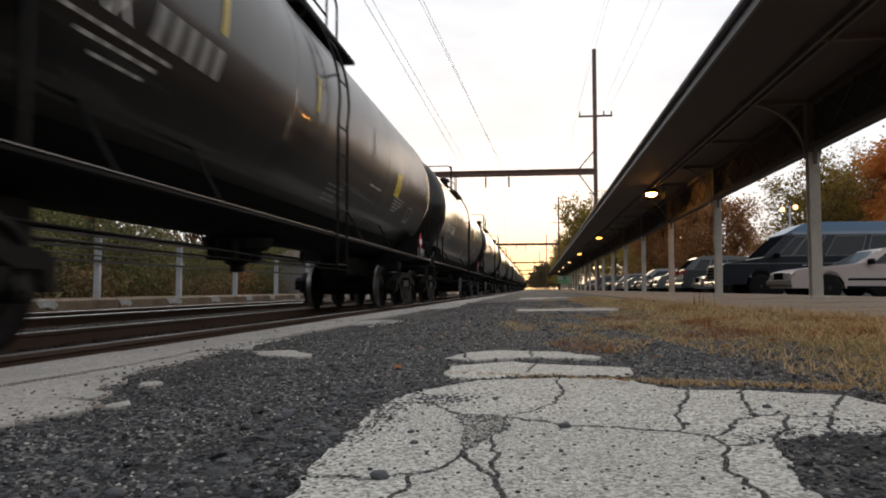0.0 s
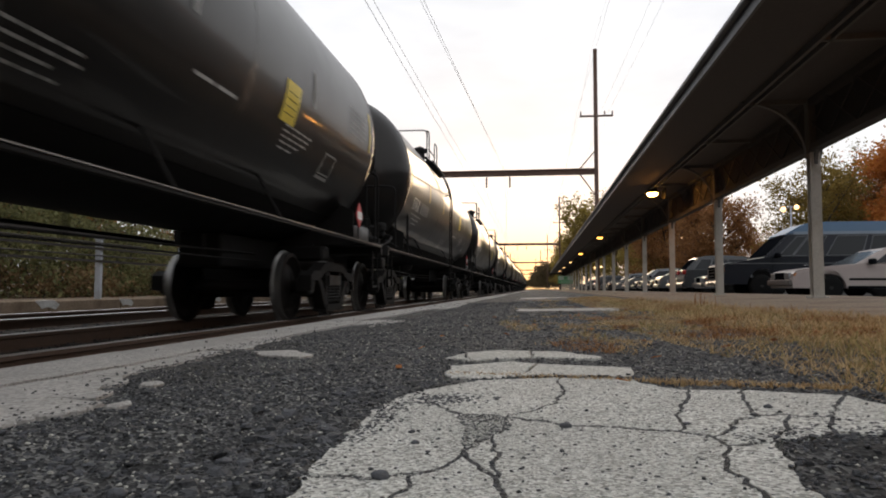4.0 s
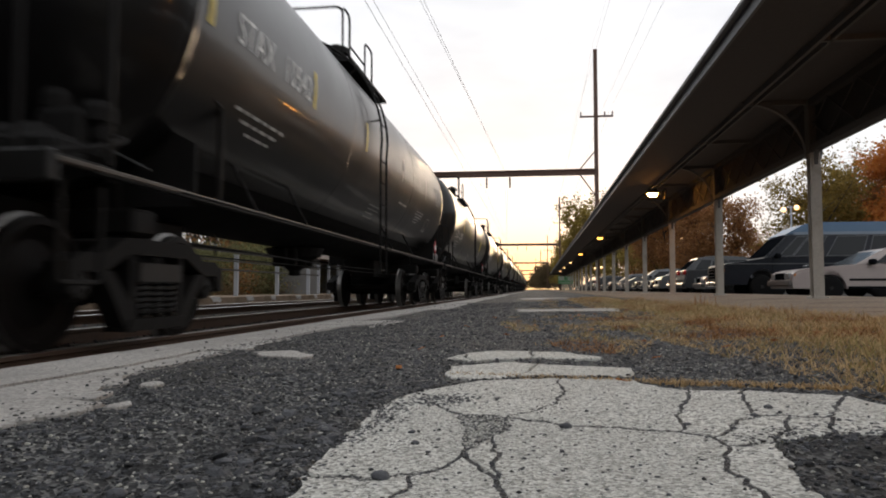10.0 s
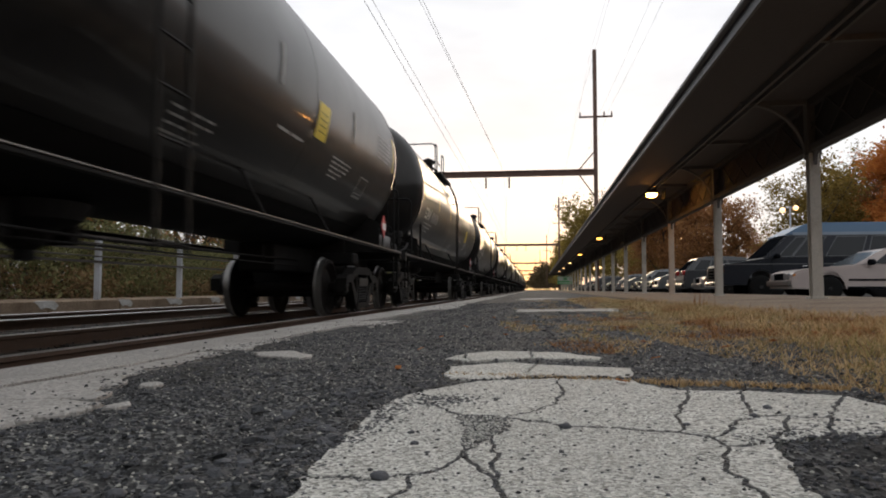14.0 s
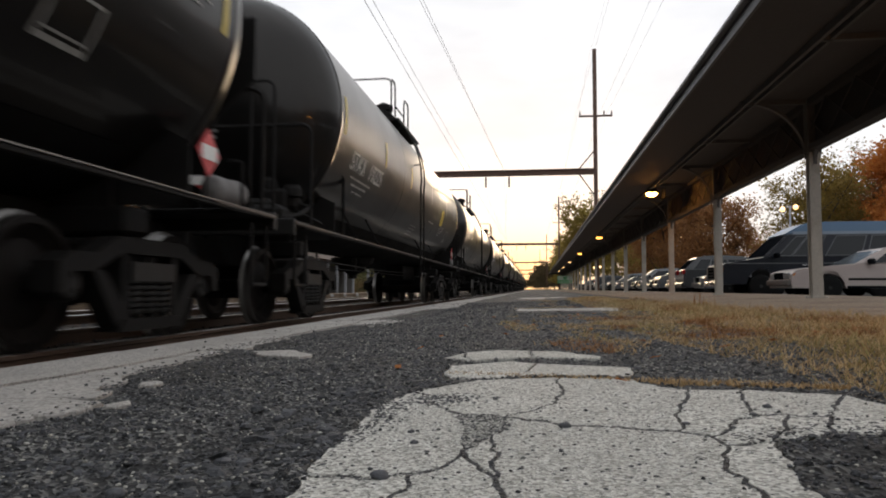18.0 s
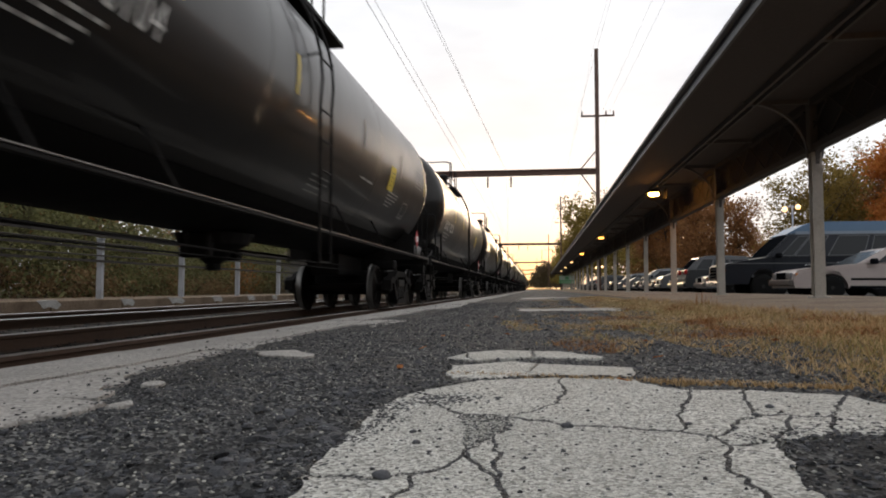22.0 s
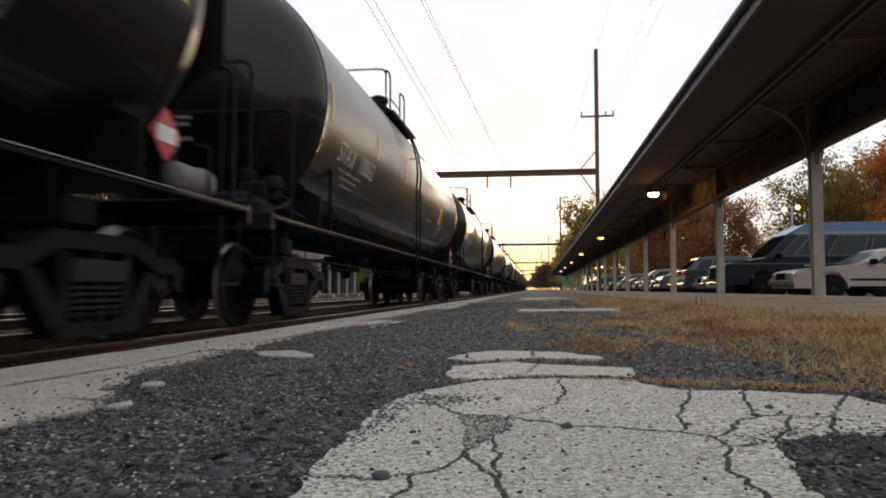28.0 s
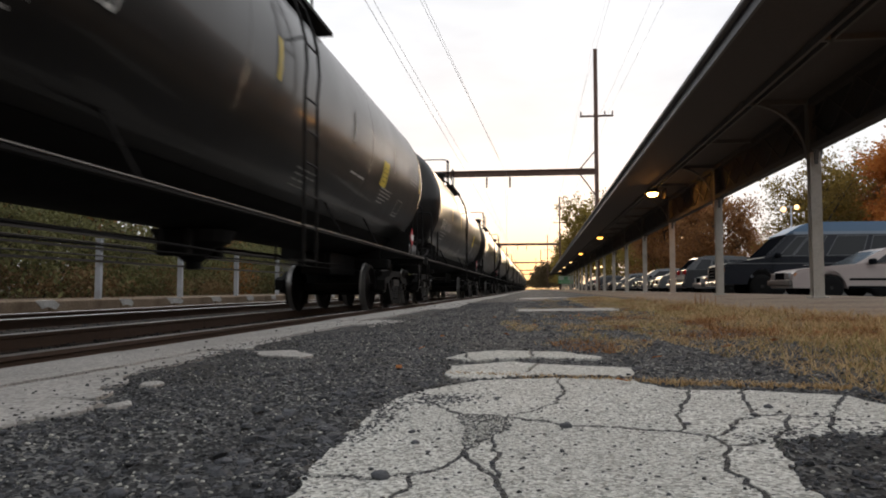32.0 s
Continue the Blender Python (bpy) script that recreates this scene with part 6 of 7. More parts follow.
# ---- trees, bushes, woods ----
def leaf_mesh(name, centres, per, spread, size, material, seed):
    """Many small leaf clumps scattered round the ends of branches."""
    r = np.random.RandomState(seed)
    c = np.repeat(np.array(centres), per, axis=0)
    n_ = len(c)
    pos = c + r.normal(size=(n_, 3)) * np.array(spread)
    s = size * r.uniform(0.5, 1.4, (n_, 1))
    a = r.normal(size=(n_, 3))
    a /= np.linalg.norm(a, axis=1, keepdims=True)
    b = np.cross(a, r.normal(size=(n_, 3)))
    b /= np.linalg.norm(b, axis=1, keepdims=True)
    verts = np.stack([pos - a * s, pos + b * s * 0.55, pos + a * s, pos - b * s * 0.55], axis=1).reshape(-1, 3)
    faces = np.arange(n_ * 4).reshape(-1, 4)
    return quads(name, verts.tolist(), faces.tolist(), material)


def tree(label, h, crown_r, material, seed, bare=0.28, per=26, size=0.20, limbs=9, name="tree", dense=1.0):
    r = random.Random(seed)
    t = thing(name, label, "tree", group="trees round the station")
    trunk_top = h * r.uniform(0.62, 0.72)
    bm = bmesh.new()
    lean = r.uniform(-0.4, 0.4)
    pts = [(lean * (i / 6) ** 2 + 0.08 * math.sin(i * 2 + seed), 0.06 * math.cos(i * 3 + seed), trunk_top * i / 6 - 0.1) for i in range(7)]
    rad = h * 0.016 + 0.03

    def taper(pts, r0, r1, seg=6):
        rings = []
        for i, p in enumerate(pts):
            rr = r0 + (r1 - r0) * i / (len(pts) - 1)
            rings.append([bm.verts.new((p[0] + rr * math.cos(k * math.tau / seg), p[1] + rr * math.sin(k * math.tau / seg), p[2])) for k in range(seg)])
        for a, b in zip(rings, rings[1:]):
            for k in range(seg):
                bm.faces.new((a[k], a[(k + 1) % seg], b[(k + 1) % seg], b[k]))
    taper(pts, rad, rad * 0.35, 8)
    part("trunk", bm, M["bark"], t, smooth=True)
    bm = bmesh.new()
    tips = []
    for i in range(limbs):
        z0 = h * (bare + (0.66 - bare) * i / limbs)
        a = i * 2.4 + r.uniform(-0.4, 0.4)
        reach = crown_r * r.uniform(0.6, 1.05) * (1 - 0.35 * abs(i / limbs - 0.4))
        up_ = h * r.uniform(0.10, 0.30)
        line = [(lean * 0.5 + math.cos(a) * reach * q, math.sin(a) * reach * q, z0 + up_ * q ** 1.2 + 0.15 * math.sin(5 * q + i)) for q in (0, 0.3, 0.6, 0.85, 1.0)]
        taper(line, rad * 0.42, rad * 0.08, 5)
        for q in line[2:]:
            tips.append(q)
            for _ in range(4):
                e = (q[0] + r.uniform(-1, 1) * crown_r * 0.33, q[1] + r.uniform(-1, 1) * crown_r * 0.33, q[2] + r.uniform(-0.3, 0.9) * crown_r * 0.3)
                taper([q, ((q[0] + e[0]) / 2, (q[1] + e[1]) / 2, (q[2] + e[2]) / 2 + 0.1), e], rad * 0.10, rad * 0.03, 4)
                tips.append(e)
    for i in range(5):
        e = (lean + r.uniform(-0.4, 0.4) * crown_r, r.uniform(-0.4, 0.4) * crown_r, h * r.uniform(0.82, 1.0))
        taper([(lean, 0, trunk_top * 0.95), ((lean + e[0]) / 2, e[1] / 2, (trunk_top + e[2]) / 2), e], rad * 0.3, rad * 0.05, 5)
        tips += [e, ((lean + e[0]) / 2, e[1] / 2, (trunk_top + e[2]) / 2)]
    part("bough", bm, M["bark"], t)
    part("crown", leaf_mesh("crown", tips, int(per * dense), (crown_r * 0.105, crown_r * 0.105, crown_r * 0.085), size, material, seed), None, t)
    return t


def bush(label, h, w, material, seed, n=60, per=26, size=0.11):
    r = random.Random(seed)
    b = thing("bush", label, "bush", group="bushes behind the far platform")
    bm = bmesh.new()
    tips = []
    for i in range(12):
        a = i * 2.4
        e = (math.cos(a) * w * r.uniform(0.2, 0.9), math.sin(a) * w * r.uniform(0.2, 0.9), h * r.uniform(0.5, 1.0))
        tube(bm, [(0, 0, -0.05), (e[0] * 0.4, e[1] * 0.4, e[2] * 0.6), e], 0.02, 4)
    for i in range(n):
        tips.append((r.uniform(-w, w), r.uniform(-w, w), h * r.uniform(0.08, 1.0) ** 0.8))
    part("stem", bm, M["bark"], b)
    part("foliage", leaf_mesh("foliage", tips, per, (w * 0.18, w * 0.18, h * 0.09), size, material, seed), None, b)
    return b


def spread(template, spots):
    """Sets the template at the first spot and copies at the others: x, y, z, turn, scale."""
    for i, (x, y, z, a, s) in enumerate(spots):
        if i == 0:
            template.scale = (s, s, s)
            template.matrix_basis = pose(x, y, z, 0, 0, a) @ Matrix.Diagonal((s, s, s, 1))
        else:
            o = copy_thing(template, pose(x, y, z, 0, 0, a))
            o.scale = (s, s, s)


G = -0.42
spread(tree("tall oak with orange autumn leaves behind the parking lot", 13.5, 5.2, M["leaf_orange"], 4, 0.10, 90, 0.13, 18, dense=1.4),
       [(31.5, 56.0, G, 20, 0.95), (36.0, 60.0, G, 130, 1.1), (38.0, 50.0, G, 70, 1.1), (45, 56, G, 240, 1.1), (35, 66, G, 280, 1.2)])
spread(tree("tall green and yellow tree with gaps of sky behind the lot", 14.0, 4.6, M["leaf_olive"], 9, 0.14, 50, 0.14, 16),
       [(24.6, 66.0, G, 0, 0.92), (31.5, 76.0, G, 90, 1.1), (28.5, 72.0, G, 200, 0.85)])
spread(tree("brown-leaved oak behind parked cars, with added copies out of view", 13.5, 5.0, M["leaf_brown"], 14, 0.08, 70, 0.15, 18, dense=1.1),
       [(20.6, 88.0, G, 0, 1.0), (17.0, 98.0, G, 140, 1.0), (20.0, 110.0, G, 300, 1.1), (34, 72, G, 20, 0.8), (40, 78, G, 100, 1.0), (25.5, 120, G, 200, 0.55), (30, 118, G, 90, 0.6), (35, 116, G, 40, 0.7),
        # unseen oaks behind and beside the camera, added to darken reflections
        (-30, -46, G, 10, 1.1), (-14, -52, G, 60, 1.2), (-3, -60, G, 200, 1.2), (10, -58, G, 90, 1.1), (22, -50, G, 30, 1.2), (34, -44, G, 140, 1.1), (42, -30, G, 170, 1.1), (46, -12, G, 10, 1.0), (46, 8, G, 70, 1.0),
        (45, 26, G, 300, 1.0), (-24, -34, G, 100, 1.0)])
spread(tree("yellowing tree beyond the lot", 12.0, 4.2, M["leaf_yellow"], 23, 0.14, 50, 0.15, 12),
       [(18.0, 122.0, G, 0, 1.0), (14.5, 134.0, G, 120, 1.1), (20, 140, G, 200, 1.2), (26, 150, G, 50, 0.9), (16.5, 106, G, 250, 0.7)])
spread(tree("tall dusky tree beside the line beyond the canopy", 22.0, 5.5, M["leaf_yellow"], 31, 0.12, 26, 0.30, 18),
       [(11.5, 172.0, G, 0, 1.1), (15.5, 184.0, G, 90, 1.2), (11.0, 196.0, G, 200, 0.85), (19, 176, G, 30, 1.0), (10.0, 232.0, G, 310, 0.85), (13.0, 250.0, G, 80, 0.95), (9.0, 282.0, G, 160, 0.8), (11, 310, G, 20, 0.9)])
spread(tree("dark leafy tree in the woods along the line", 13.0, 4.8, M["leaf_far"], 37, 0.08, 30, 0.28, 14),
       [(-17.0 - 4 * (k % 3) - 0.5 * math.sin(k * 3.1), -14 + 9.5 * k, G, 47 * k, 0.85 + 0.25 * math.sin(k * 1.9) ** 2) for k in range(27)]
       + [(8.0 + bend(320 + 26 * k)[0] + 4 * (k % 2), 325 + 26 * k, G, 61 * k, 1.0 + 0.2 * math.sin(k)) for k in range(12)]
       + [(-24 + bend(640)[0] + 6.5 * k, 640 + 8 * math.sin(k * 2), G, 40 * k, 0.8) for k in range(12)])
spread(tree("thin half-bare tree with dark branches behind the far fence", 9.0, 3.4, M["leaf_brown"], 53, 0.10, 5, 0.10, 20),
       [(-16.0 - 1.4 * (k % 2), -3 + 4.3 * k, G, 67 * k, 0.8 + 0.3 * math.sin(k * 2.3) ** 2) for k in range(14)])
spread(bush("tangled dark green bush behind the far fence, with added copies out of view", 2.6, 1.9, M["leaf_bush"], 41, 150, 60, 0.055),
       [(-14.6 - 0.7 * (k % 2), -9 + 2.6 * k, G + 0.1, 83 * k, 0.85 + 0.3 * math.sin(k * 2.7) ** 2) for k in range(38)]
       # unseen oversize bushes at the camera's back, added to block bright sky reflections
       + [(6.5 + 3.4 * k, -20 - 2 * (k % 2), G, 31 * k, 2.1) for k in range(9)] + [(-18 + 3.6 * k, -26 - 2 * (k % 2), G, 53 * k, 2.3) for k in range(7)])
spread(bush("russet undergrowth behind the far fence", 1.25, 1.5, M["leaf_russet"], 43, 110, 40, 0.045),
       [(-13.9 - 0.5 * (k % 3), -8 + 2.9 * k, G + 0.1, 37 * k, 0.8 + 0.4 * math.sin(k * 1.3) ** 2) for k in range(34)])
spread(bush("small bush with orange leaves behind the far fence", 2.0, 1.0, M["leaf_orange"], 47, 60, 36, 0.05),
       [(-13.8, 8.0, G + 0.1, 0, 1.0), (-14.6, 10.8, G + 0.1, 50, 1.1), (-13.9, 31.0, G + 0.1, 90, 0.9)])


# ---- parked cars, each nose-in towards the walkway ----
def arch_outline(pts, arches, z_low):
    """The side outline from the nose over the top to the tail, then back along the sill with round wheel arches."""
    out = list(pts)
    for x, r in sorted(arches, reverse=True):
        out.append((x + r, z_low))
        for i in range(1, 8):
            a = math.pi * i / 8
            out.append((x + r * math.cos(a), z_low + (r * 1.02) * math.sin(a)))
        out.append((x - r, z_low))
    return out


# hub metal darkened to include the shade inside the wheel arch
M["hub"] = mat("arch_shaded_wheel", (0.032, 0.031, 0.030), 0.5, metal=0.4, var=0.3, scale=20, fine=60, bump=0.1)


def car_wheel(r=0.31, w=0.2):
    bm = bmesh.new()
    revolve(bm, [(r * 0.6, -w / 2), (r * 0.92, -w / 2), (r, -w * 0.35), (r, w * 0.35), (r * 0.92, w / 2), (r * 0.6, w / 2)], "Y", 24)
    rim = bmesh.new()
    revolve(rim, [(0.03, -w * 0.50), (r * 0.16, -w * 0.50), (r * 0.22, -w * 0.40), (r * 0.50, -w * 0.30), (r * 0.56, -w * 0.44), (r * 0.60, -w * 0.44), (r * 0.62, w * 0.4), (0.04, w * 0.4)], "Y", 16)
    return mesh_of(bm, "tyre", M["rubber"], True), mesh_of(rim, "rim", M["hub"])


def vehicle(name, label, category, body, roof, glass, wheels, width, body_mat, roof_mat=None, low=0.30, roof_in=0.16, wheel_r=0.31, extra=None, arches=0.37, windscreen="pale_glass"):
    """body: side outline; roof: greenhouse outline as base front, top front, top rear, base rear; glass: side panes in fractions."""
    v = thing(name, label, category, group="parked cars")
    hw = width / 2
    bm = bmesh.new()
    prism(bm, arch_outline(body, [(x, arches) for x in wheels], low), -hw, hw, "Y")
    bmesh.ops.bevel(bm, geom=[e for e in bm.edges if abs(abs(e.verts[0].co.y) - hw) < 1e-5 and abs(e.verts[0].co.y - e.verts[1].co.y) < 1e-5 and min(e.verts[0].co.z, e.verts[1].co.z) > low + 0.2], offset=0.055, segments=2, affect="EDGES")
    part("body", bm, body_mat, v)
    (x0, z0), (x1, z1), (x2, z2), (x3, z3) = roof[0], roof[1], roof[-2], roof[-1]
    bm = bmesh.new()
    hb, ht = hw - 0.04, hw - roof_in
    z_hi = max(z1, z2)
    rows_ = []
    for x, z in roof:
        h_ = hb + (ht - hb) * min(1.0, (z - z0) / (z_hi - z0)) - 0.5 * max(0.0, z - z_hi)
        rows_.append((bm.verts.new((x, -h_, z)), bm.verts.new((x, h_, z))))
    for p_, q_ in zip(rows_, rows_[1:]):
        bm.faces.new((p_[0], p_[1], q_[1], q_[0]))
    bm.faces.new((rows_[-1][0], rows_[-1][1], rows_[0][1], rows_[0][0]))
    bm.faces.new([r_[0] for r_ in rows_])
    bm.faces.new([r_[1] for r_ in rows_][::-1])
    bmesh.ops.recalc_face_normals(bm, faces=bm.faces[:])
    bmesh.ops.bevel(bm, geom=[e for e in bm.edges if e.calc_face_angle(0) > 0.5], offset=0.035, segments=2, affect="EDGES")
    part("cabin", bm, roof_mat or body_mat, v)

    def pane(a0, a1, lo, hi, s):
        """A side window between fractions along the cabin, lo..hi up it."""
        out = []
        for a, h_ in ((a0, lo), (a0, hi), (a1, hi), (a1, lo)):
            xb, xt = x0 + (x3 - x0) * a, x1 + (x2 - x1) * a
            zb, zt_ = z0 + (z3 - z0) * a, z1 + (z2 - z1) * a
            out.append((xb + (xt - xb) * h_, s * (hb + (ht - hb) * h_ + 0.006), zb + (zt_ - zb) * h_))
        b2 = bmesh.new()
        f0 = [b2.verts.new(p) for p in out]
        f1 = [b2.verts.new((p[0], p[1] - s * 0.012, p[2])) for p in out]
        b2.faces.new(f0)
        b2.faces.new(f1[::-1])
        for i in range(4):
            b2.faces.new((f0[i], f1[i], f1[(i + 1) % 4], f0[(i + 1) % 4]))
        bmesh.ops.recalc_face_normals(b2, faces=b2.faces[:])
        return b2
    for s in (-1, 1):
        for a0, a1 in glass:
            if (extra or {}).get("frames"):
                part("window_frame", pane(a0 - 0.008, a1 + 0.008, 0.09, 0.91, s), M["trim_grey"], v, "dull grey window surround")
            part("side_window", pane(a0, a1, 0.12, 0.88, s * 1.004), M[(extra or {}).get("glass", "grey_glass")], v)
    for (xa, za), (xb, zb), nm, mt in (((x0, z0), (x1, z1), "windscreen", windscreen), ((x3, z3), (x2, z2), "rear_window", "glass")):
        b2 = bmesh.new()
        s = -1 if nm == "windscreen" else 1
        o = 0.008 * s
        p0 = [(xa + (xb - xa) * h_ + o, y_ * (hb + (ht - hb) * h_ - 0.10), za + (zb - za) * h_ + 0.008) for h_, y_ in ((0.08, -1), (0.08, 1), (0.90, 1), (0.90, -1))]
        f0 = [b2.verts.new(p) for p in p0]
        f1 = [b2.verts.new((p[0] - 1.6 * o, p[1], p[2] - 0.012)) for p in p0]
        b2.faces.new(f0)
        b2.faces.new(f1[::-1])
        for i in range(4):
            b2.faces.new((f0[i], f1[i], f1[(i + 1) % 4], f0[(i + 1) % 4]))
        bmesh.ops.recalc_face_normals(b2, faces=b2.faces[:])
        part(nm, b2, M[mt], v)
    ty, rm = shared("tyre%.2f" % wheel_r, lambda: car_wheel(wheel_r))
    for x in wheels:
        for s in (-1, 1):
            w_ = part("wheel", ty, None, v, "black tyre", at=pose(x, s * (hw - 0.11), wheel_r, 0, 0, 0 if s < 0 else 180))
            part("rim", rm, None, w_)
    nose, tail = min(p[0] for p in body), max(p[0] for p in body)
    zl = extra.get("lamp_z", 0.62) if extra else 0.62
    part("front_bumper", boxes((nose - 0.09, nose + 0.05, -hw + 0.04, hw - 0.04, 0.36, 0.52), bevel=0.03), (extra or {}).get("bumper", body_mat), v)
    part("rear_bumper", boxes((tail - 0.05, tail + 0.09, -hw + 0.04, hw - 0.04, 0.36, 0.54), bevel=0.03), (extra or {}).get("bumper", body_mat), v)
    part("grille", boxes((nose - 0.02, nose + 0.03, -0.42, 0.42, zl - 0.09, zl + 0.09)), M["glass"], v)
    for s in (-1, 1):
        part("headlamp", boxes((nose - 0.025, nose + 0.06, s * (hw - 0.36) - 0.17, s * (hw - 0.36) + 0.17, zl - 0.08, zl + 0.08), bevel=0.015), M["lens"], v, "clear headlamp")
        part("side_marker", boxes((nose + 0.06, nose + 0.24, s * hw - 0.03 * s - 0.02, s * hw - 0.03 * s + 0.02 + 0.016 * s, zl - 0.06, zl + 0.06)), M["amber"], v, "amber corner lens")
        tz = (extra or {}).get("tail_z", zl + 0.10)
        part("tail_lamp", boxes((tail - 0.10, tail + 0.02, s * (hw - 0.28) - 0.22, s * (hw - 0.28) + 0.22, tz - 0.09, tz + 0.09), bevel=0.02), M["tail"], v, "red tail lamp")
        part("door_mirror", boxes((x0 + 0.32, x0 + 0.46, min(s * (hw - 0.04), s * (hw + 0.17)), max(s * (hw - 0.04), s * (hw + 0.17)), z0 + 0.02, z0 + 0.16), bevel=0.03), M["glass"], v)
        xd = x0 + (x3 - x0) * 0.50
        part("door_handle", boxes((xd - 0.22, xd - 0.06, s * hw - 0.012, s * hw + 0.012, z0 - 0.16, z0 - 0.12)), M["chrome"], v)
        part("door_seam", boxes((xd - 0.006, xd + 0.006, s * hw - 0.004, s * hw + 0.002, low + 0.16, z0 - 0.02)), M["glass"], v)
    return v


P_WHITE, P_SILVER, P_NAVY, P_BLUE = paint("off_white_car_paint", (0.43, 0.365, 0.34)), paint("silver_car_paint", (0.13, 0.135, 0.14), 0.3, 0.35), paint("dark_navy_car_paint", (0.010, 0.012, 0.018), 0.35, 0.12), paint("faded_blue_roof_paint", (0.11, 0.18, 0.27), 0.45)
P_BLACK, P_GREY = paint("black_car_paint", (0.008, 0.008, 0.009), 0.3, 0.35), paint("mid_grey_car_paint", (0.045, 0.047, 0.05), 0.3, 0.35)
SEDAN = [(0.0, 0.30), (-0.03, 0.50), (0.0, 0.66), (0.08, 0.74), (0.30, 0.80), (0.85, 0.865), (1.45, 0.905), (4.1, 0.94), (4.75, 0.90), (4.85, 0.60), (4.82, 0.30)]
SEDAN_ROOF = [(1.50, 0.89), (2.28, 1.31), (2.55, 1.365), (2.95, 1.385), (3.25, 1.37), (3.48, 1.31), (4.14, 0.92)]
SUV = [(0.0, 0.34), (-0.03, 0.58), (0.0, 0.80), (0.10, 0.90), (0.35, 0.965), (0.75, 1.02), (1.2, 1.055), (4.45, 1.06), (4.55, 0.7), (4.52, 0.34)]
SUV_ROOF = [(1.05, 1.03), (1.78, 1.55), (2.1, 1.64), (2.8, 1.69), (3.6, 1.67), (3.98, 1.58), (4.50, 1.05)]
LOT = 0.02
sedan = vehicle("sedan", "off-white older sedan parked nose-in beside the canopy", "car", SEDAN, SEDAN_ROOF, ((0.16, 0.50), (0.53, 0.84)), (0.92, 3.72), 1.78, P_WHITE, windscreen="sky_glass", extra={"bumper": paint("grey_bumper_plastic", (0.16, 0.145, 0.135), 0.6, 0.0)})
for s in (-1, 1):
    part("side_trim", boxes((1.35, 3.25, s * 0.89 - 0.012, s * 0.89 + 0.012, 0.50, 0.555), bevel=0.006), M["glass"], sedan, "dark rubbing strip along the doors")
    part("sill_panel", boxes((1.32, 3.30, s * 0.885 - 0.012, s * 0.885 + 0.008, 0.30, 0.36)), M["glass"], sedan, "dark lower sill")
sedan.matrix_basis = pose(6.5, 20.1, LOT)
VAN = [(-0.42, 0.42), (-0.44, 0.70), (-0.42, 0.98), (-0.34, 1.05), (-0.1, 1.10), (0.82, 1.23), (5.25, 1.26), (5.32, 0.9), (5.3, 0.42)]
van = vehicle("conversion_van", "dark navy conversion van with a raised faded-blue roof", "van", VAN, [(0.78, 1.21), (1.55, 1.96), (5.20, 1.98), (5.28, 1.24)], ((0.09, 0.165), (0.185, 0.31), (0.40, 0.62), (0.67, 0.93)), (0.72, 4.15), 2.0, P_NAVY,
              low=0.42, roof_in=0.11, wheel_r=0.36, arches=0.43, windscreen="glass", extra={"lamp_z": 0.84, "bumper": M["chrome"], "glass": "grey_glass", "frames": True})
van.matrix_basis = pose(6.05, 23.65, LOT)
bm = bmesh.new()
q = [(1.42, 1.93), (2.0, 2.26), (2.35, 2.33), (4.9, 2.33), (5.2, 2.24), (5.24, 1.95)]
prism(bm, q, -0.87, 0.87, "Y")
bmesh.ops.bevel(bm, geom=bm.edges[:], offset=0.05, segments=2, affect="EDGES")
part("raised_roof", bm, P_BLUE, van, "faded blue fibreglass raised roof")
part("grille", boxes((-0.47, -0.43, -0.66, 0.66, 0.62, 0.96), bevel=0.01), M["glass"], van, "black grille")
for z in (0.60, 0.69, 0.79, 0.89, 0.975):
    part("grille_bar", boxes((-0.485, -0.465, -0.68, 0.68, z - 0.009, z + 0.009)), M["trim_grey"], van)
for s in (-1, 1):
    part("body_moulding", boxes((-0.30, 5.2, s * 1.0 - 0.012, s * 1.0 + 0.012, 1.045, 1.075)), M["trim_grey"], van, "thin grey side moulding")
    part("body_moulding", boxes((1.3, 3.6, s * 1.0 - 0.012, s * 1.0 + 0.012, 0.60, 0.64)), M["trim_grey"], van)
    part("door_seam", boxes((1.02, 1.032, s * 1.0 - 0.004, s * 1.0 + 0.003, 0.5, 1.22)), M["glass"], van)
    part("door_seam", boxes((2.14, 2.152, s * 1.0 - 0.004, s * 1.0 + 0.003, 0.5, 1.22)), M["glass"], van)
    part("door_handle", boxes((1.9, 2.06, s * 1.0 - 0.02, s * 1.0 + 0.02, 0.98, 1.01), bevel=0.006), M["chrome"], van)
part("drip_rail", boxes((1.5, 5.24, -0.90, -0.885, 1.925, 1.945)), M["trim_grey"], van)
for s in (-1, 1):
    part("roof_stripe", boxes((1.7, 5.2, s * 0.885 - 0.008, s * 0.885 + 0.008, 1.93, 2.03)), paint("grey_blue_stripe", (0.22, 0.26, 0.31)), van)

silver_suv = vehicle("suv", "silver compact suv parked nose-in", "car", SUV, SUV_ROOF, ((0.14, 0.44), (0.47, 0.70), (0.73, 0.90)), (0.86, 3.55), 1.8, P_SILVER, low=0.34, wheel_r=0.34, arches=0.40)
silver_suv.matrix_basis = pose(6.1, 37.6, LOT)
red_suv = vehicle("suv", "dark grey suv with its red tail lamps to the walkway", "car", SUV, SUV_ROOF, ((0.14, 0.44), (0.47, 0.70), (0.73, 0.90)), (0.86, 3.55), 1.8, P_GREY, low=0.34, wheel_r=0.34, arches=0.40, extra={"tail_z": 0.98, "lamp_z": 0.72})
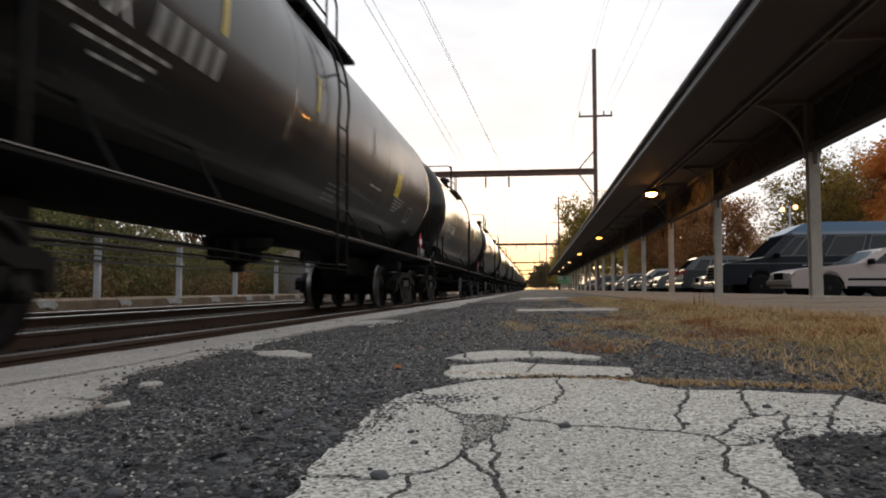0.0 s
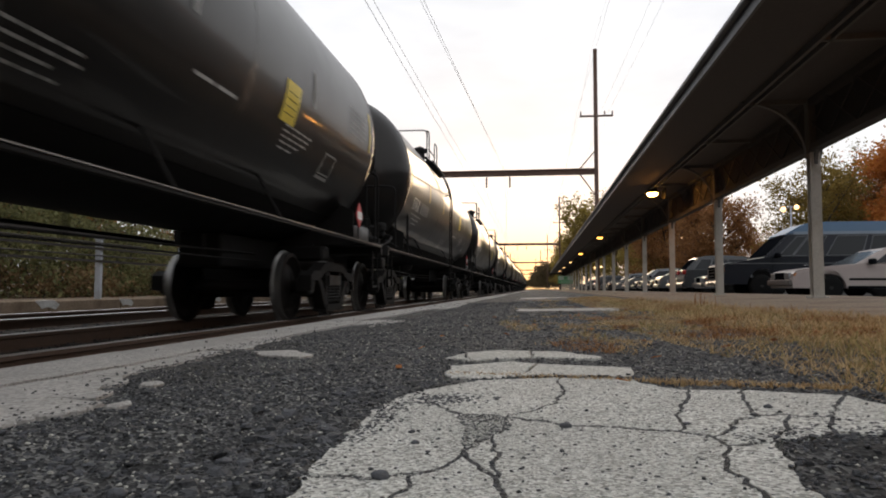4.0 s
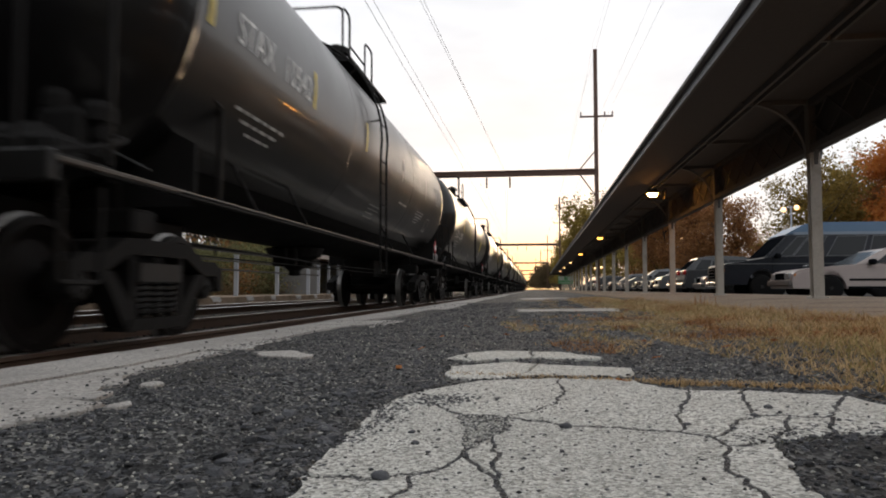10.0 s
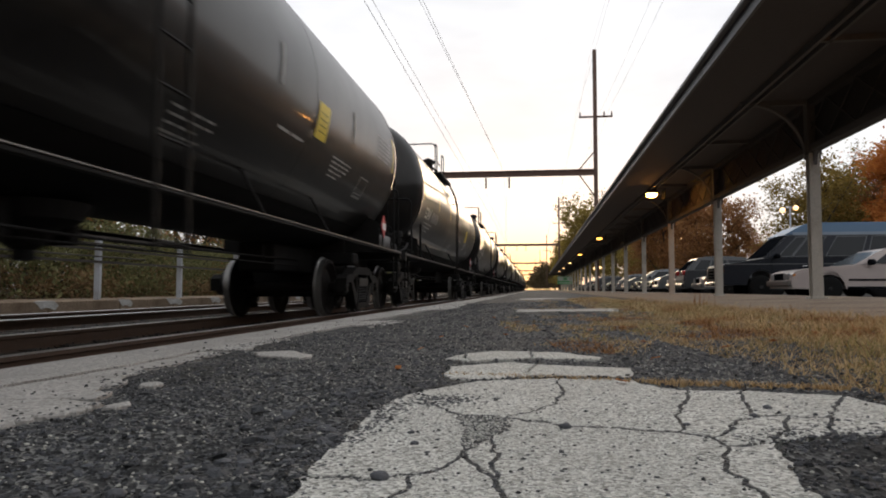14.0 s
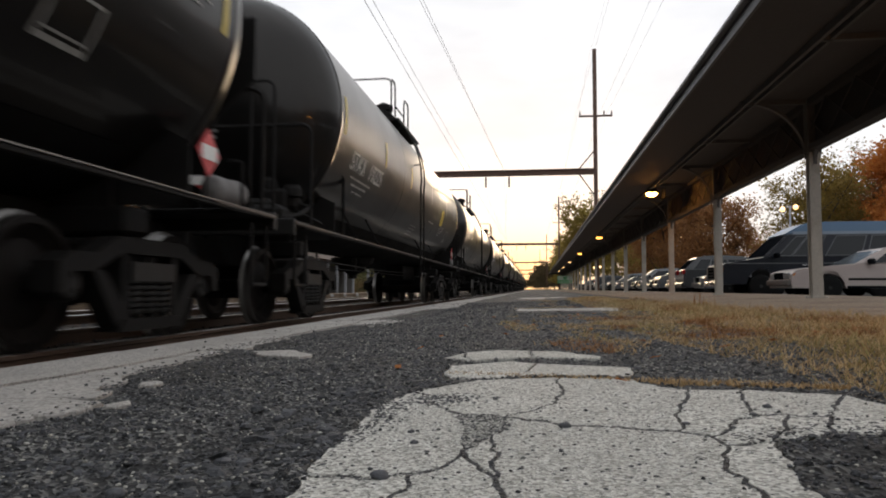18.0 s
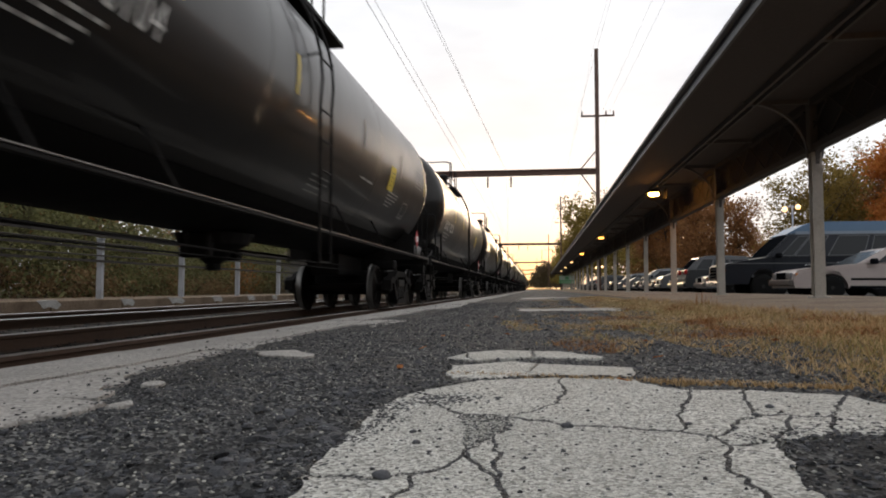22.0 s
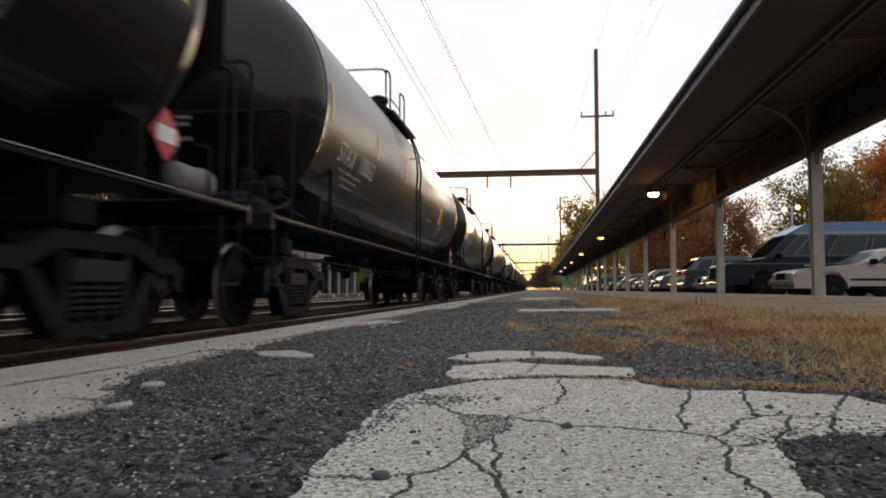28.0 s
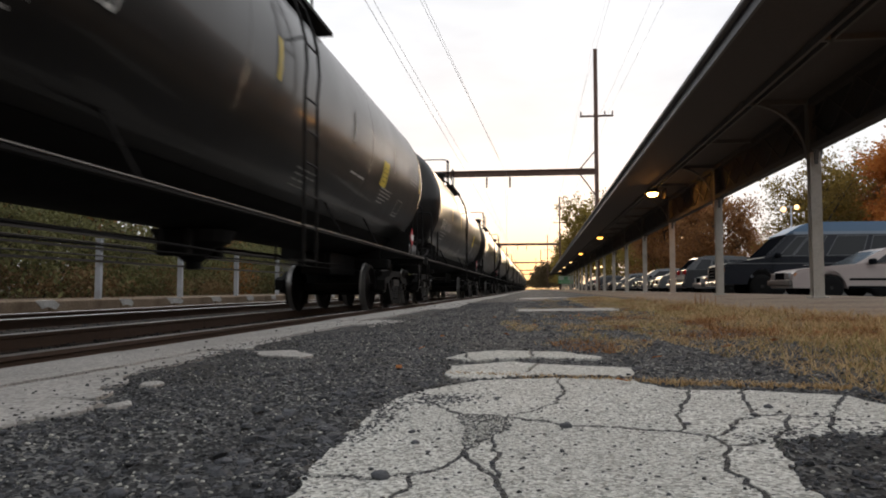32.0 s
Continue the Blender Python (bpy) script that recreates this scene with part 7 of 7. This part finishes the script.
red_suv.matrix_basis = pose(10.6, 31.5, LOT, 0, 0, 180)
silver = vehicle("sedan", "silver sedan parked nose-in", "car", SEDAN, SEDAN_ROOF, ((0.16, 0.50), (0.53, 0.84)), (0.92, 3.72), 1.76, P_SILVER)
silver.matrix_basis = pose(6.2, 28.5, LOT)
black = vehicle("sedan", "black sedan parked nose-in", "car", SEDAN, SEDAN_ROOF, ((0.16, 0.50), (0.53, 0.84)), (0.92, 3.72), 1.76, P_BLACK)
black.matrix_basis = pose(6.2, 40.8, LOT)
grey = vehicle("sedan", "grey sedan parked nose-in", "car", SEDAN, SEDAN_ROOF, ((0.16, 0.50), (0.53, 0.84)), (0.92, 3.72), 1.76, P_GREY)
grey.matrix_basis = pose(6.2, 34.4, LOT)
order = [silver, black, silver_suv, grey, silver, sedan, black, silver_suv, silver, grey, red_suv, silver, black, silver_suv, grey, silver, sedan, silver_suv, black, silver, grey, silver, silver_suv, black, silver]
for k, src in enumerate(order):
    y = 44.0 + 3.1 * k
    copy_thing(src, pose(10.4 if src is red_suv else 6.15 + 0.2 * math.sin(k * 3.0), y, LOT, 0, 0, 180 if src is red_suv else 0))
for k, src in enumerate((silver_suv, black, silver, grey, silver_suv, silver, sedan, black)):
    copy_thing(src, pose(24.0, 36 + 3.3 * k, LOT, 0, 0, 180))

# ---- parking-lot lamps ----
def lot_lamp(x, y, h):
    l_ = thing("parking_lot_lamp", "tall pole with two glowing globe lamps over the lot", "street lamp", pose(x, y, LOT), group="lamps in the parking lot")
    part("pole", tubes(0.07, [(0, 0, 0), (0, 0, h)], seg=8), M["fence"], l_)
    part("arm", tubes(0.035, [(-0.55, 0, h - 0.1), (0.42, 0, h - 0.1)], seg=6), M["fence"], l_)
    for dx, dz in ((-0.55, -0.28), (0.42, -0.12)):
        bm = bmesh.new()
        bmesh.ops.create_uvsphere(bm, u_segments=14, v_segments=10, radius=0.19, matrix=Matrix.Translation((dx, 0, h + dz)))
        part("globe", bm, M["lamp_pale"], l_, "glowing globe", smooth=True)


lot_lamp(19.25, 57.0, 6.66)
lot_lamp(19.0, 100.0, 7.4)
lot_lamp(9.8, 118.0, 4.0)

# ---- signs ----
sign = thing("station_sign", "large green station sign board on two posts", "sign", pose(3.95, 104.0, 0.163))
part("board", boxes((-1.08, 1.08, -0.06, 0.06, 0.92, 2.05), bevel=0.02), M["green"], sign, "green sign face")
part("sign_panel", boxes((-1.0, 1.0, -0.075, -0.06, 1.42, 1.98)), M["sign_pale"], sign, "pale upper panel of the sign")
part("sign_emblem", boxes((-0.25, 0.30, -0.085, -0.075, 1.50, 1.90)), M["green"], sign)
part("sign_band", boxes((-0.8, 0.8, -0.075, -0.06, 1.10, 1.18)), M["sign_pale"], sign, "pale worn lettering band")
for x in (-0.9, 0.9):
    part("post", boxes((x - 0.05, x + 0.05, -0.05, 0.05, 0, 0.92)), M["under"], sign)


motions()
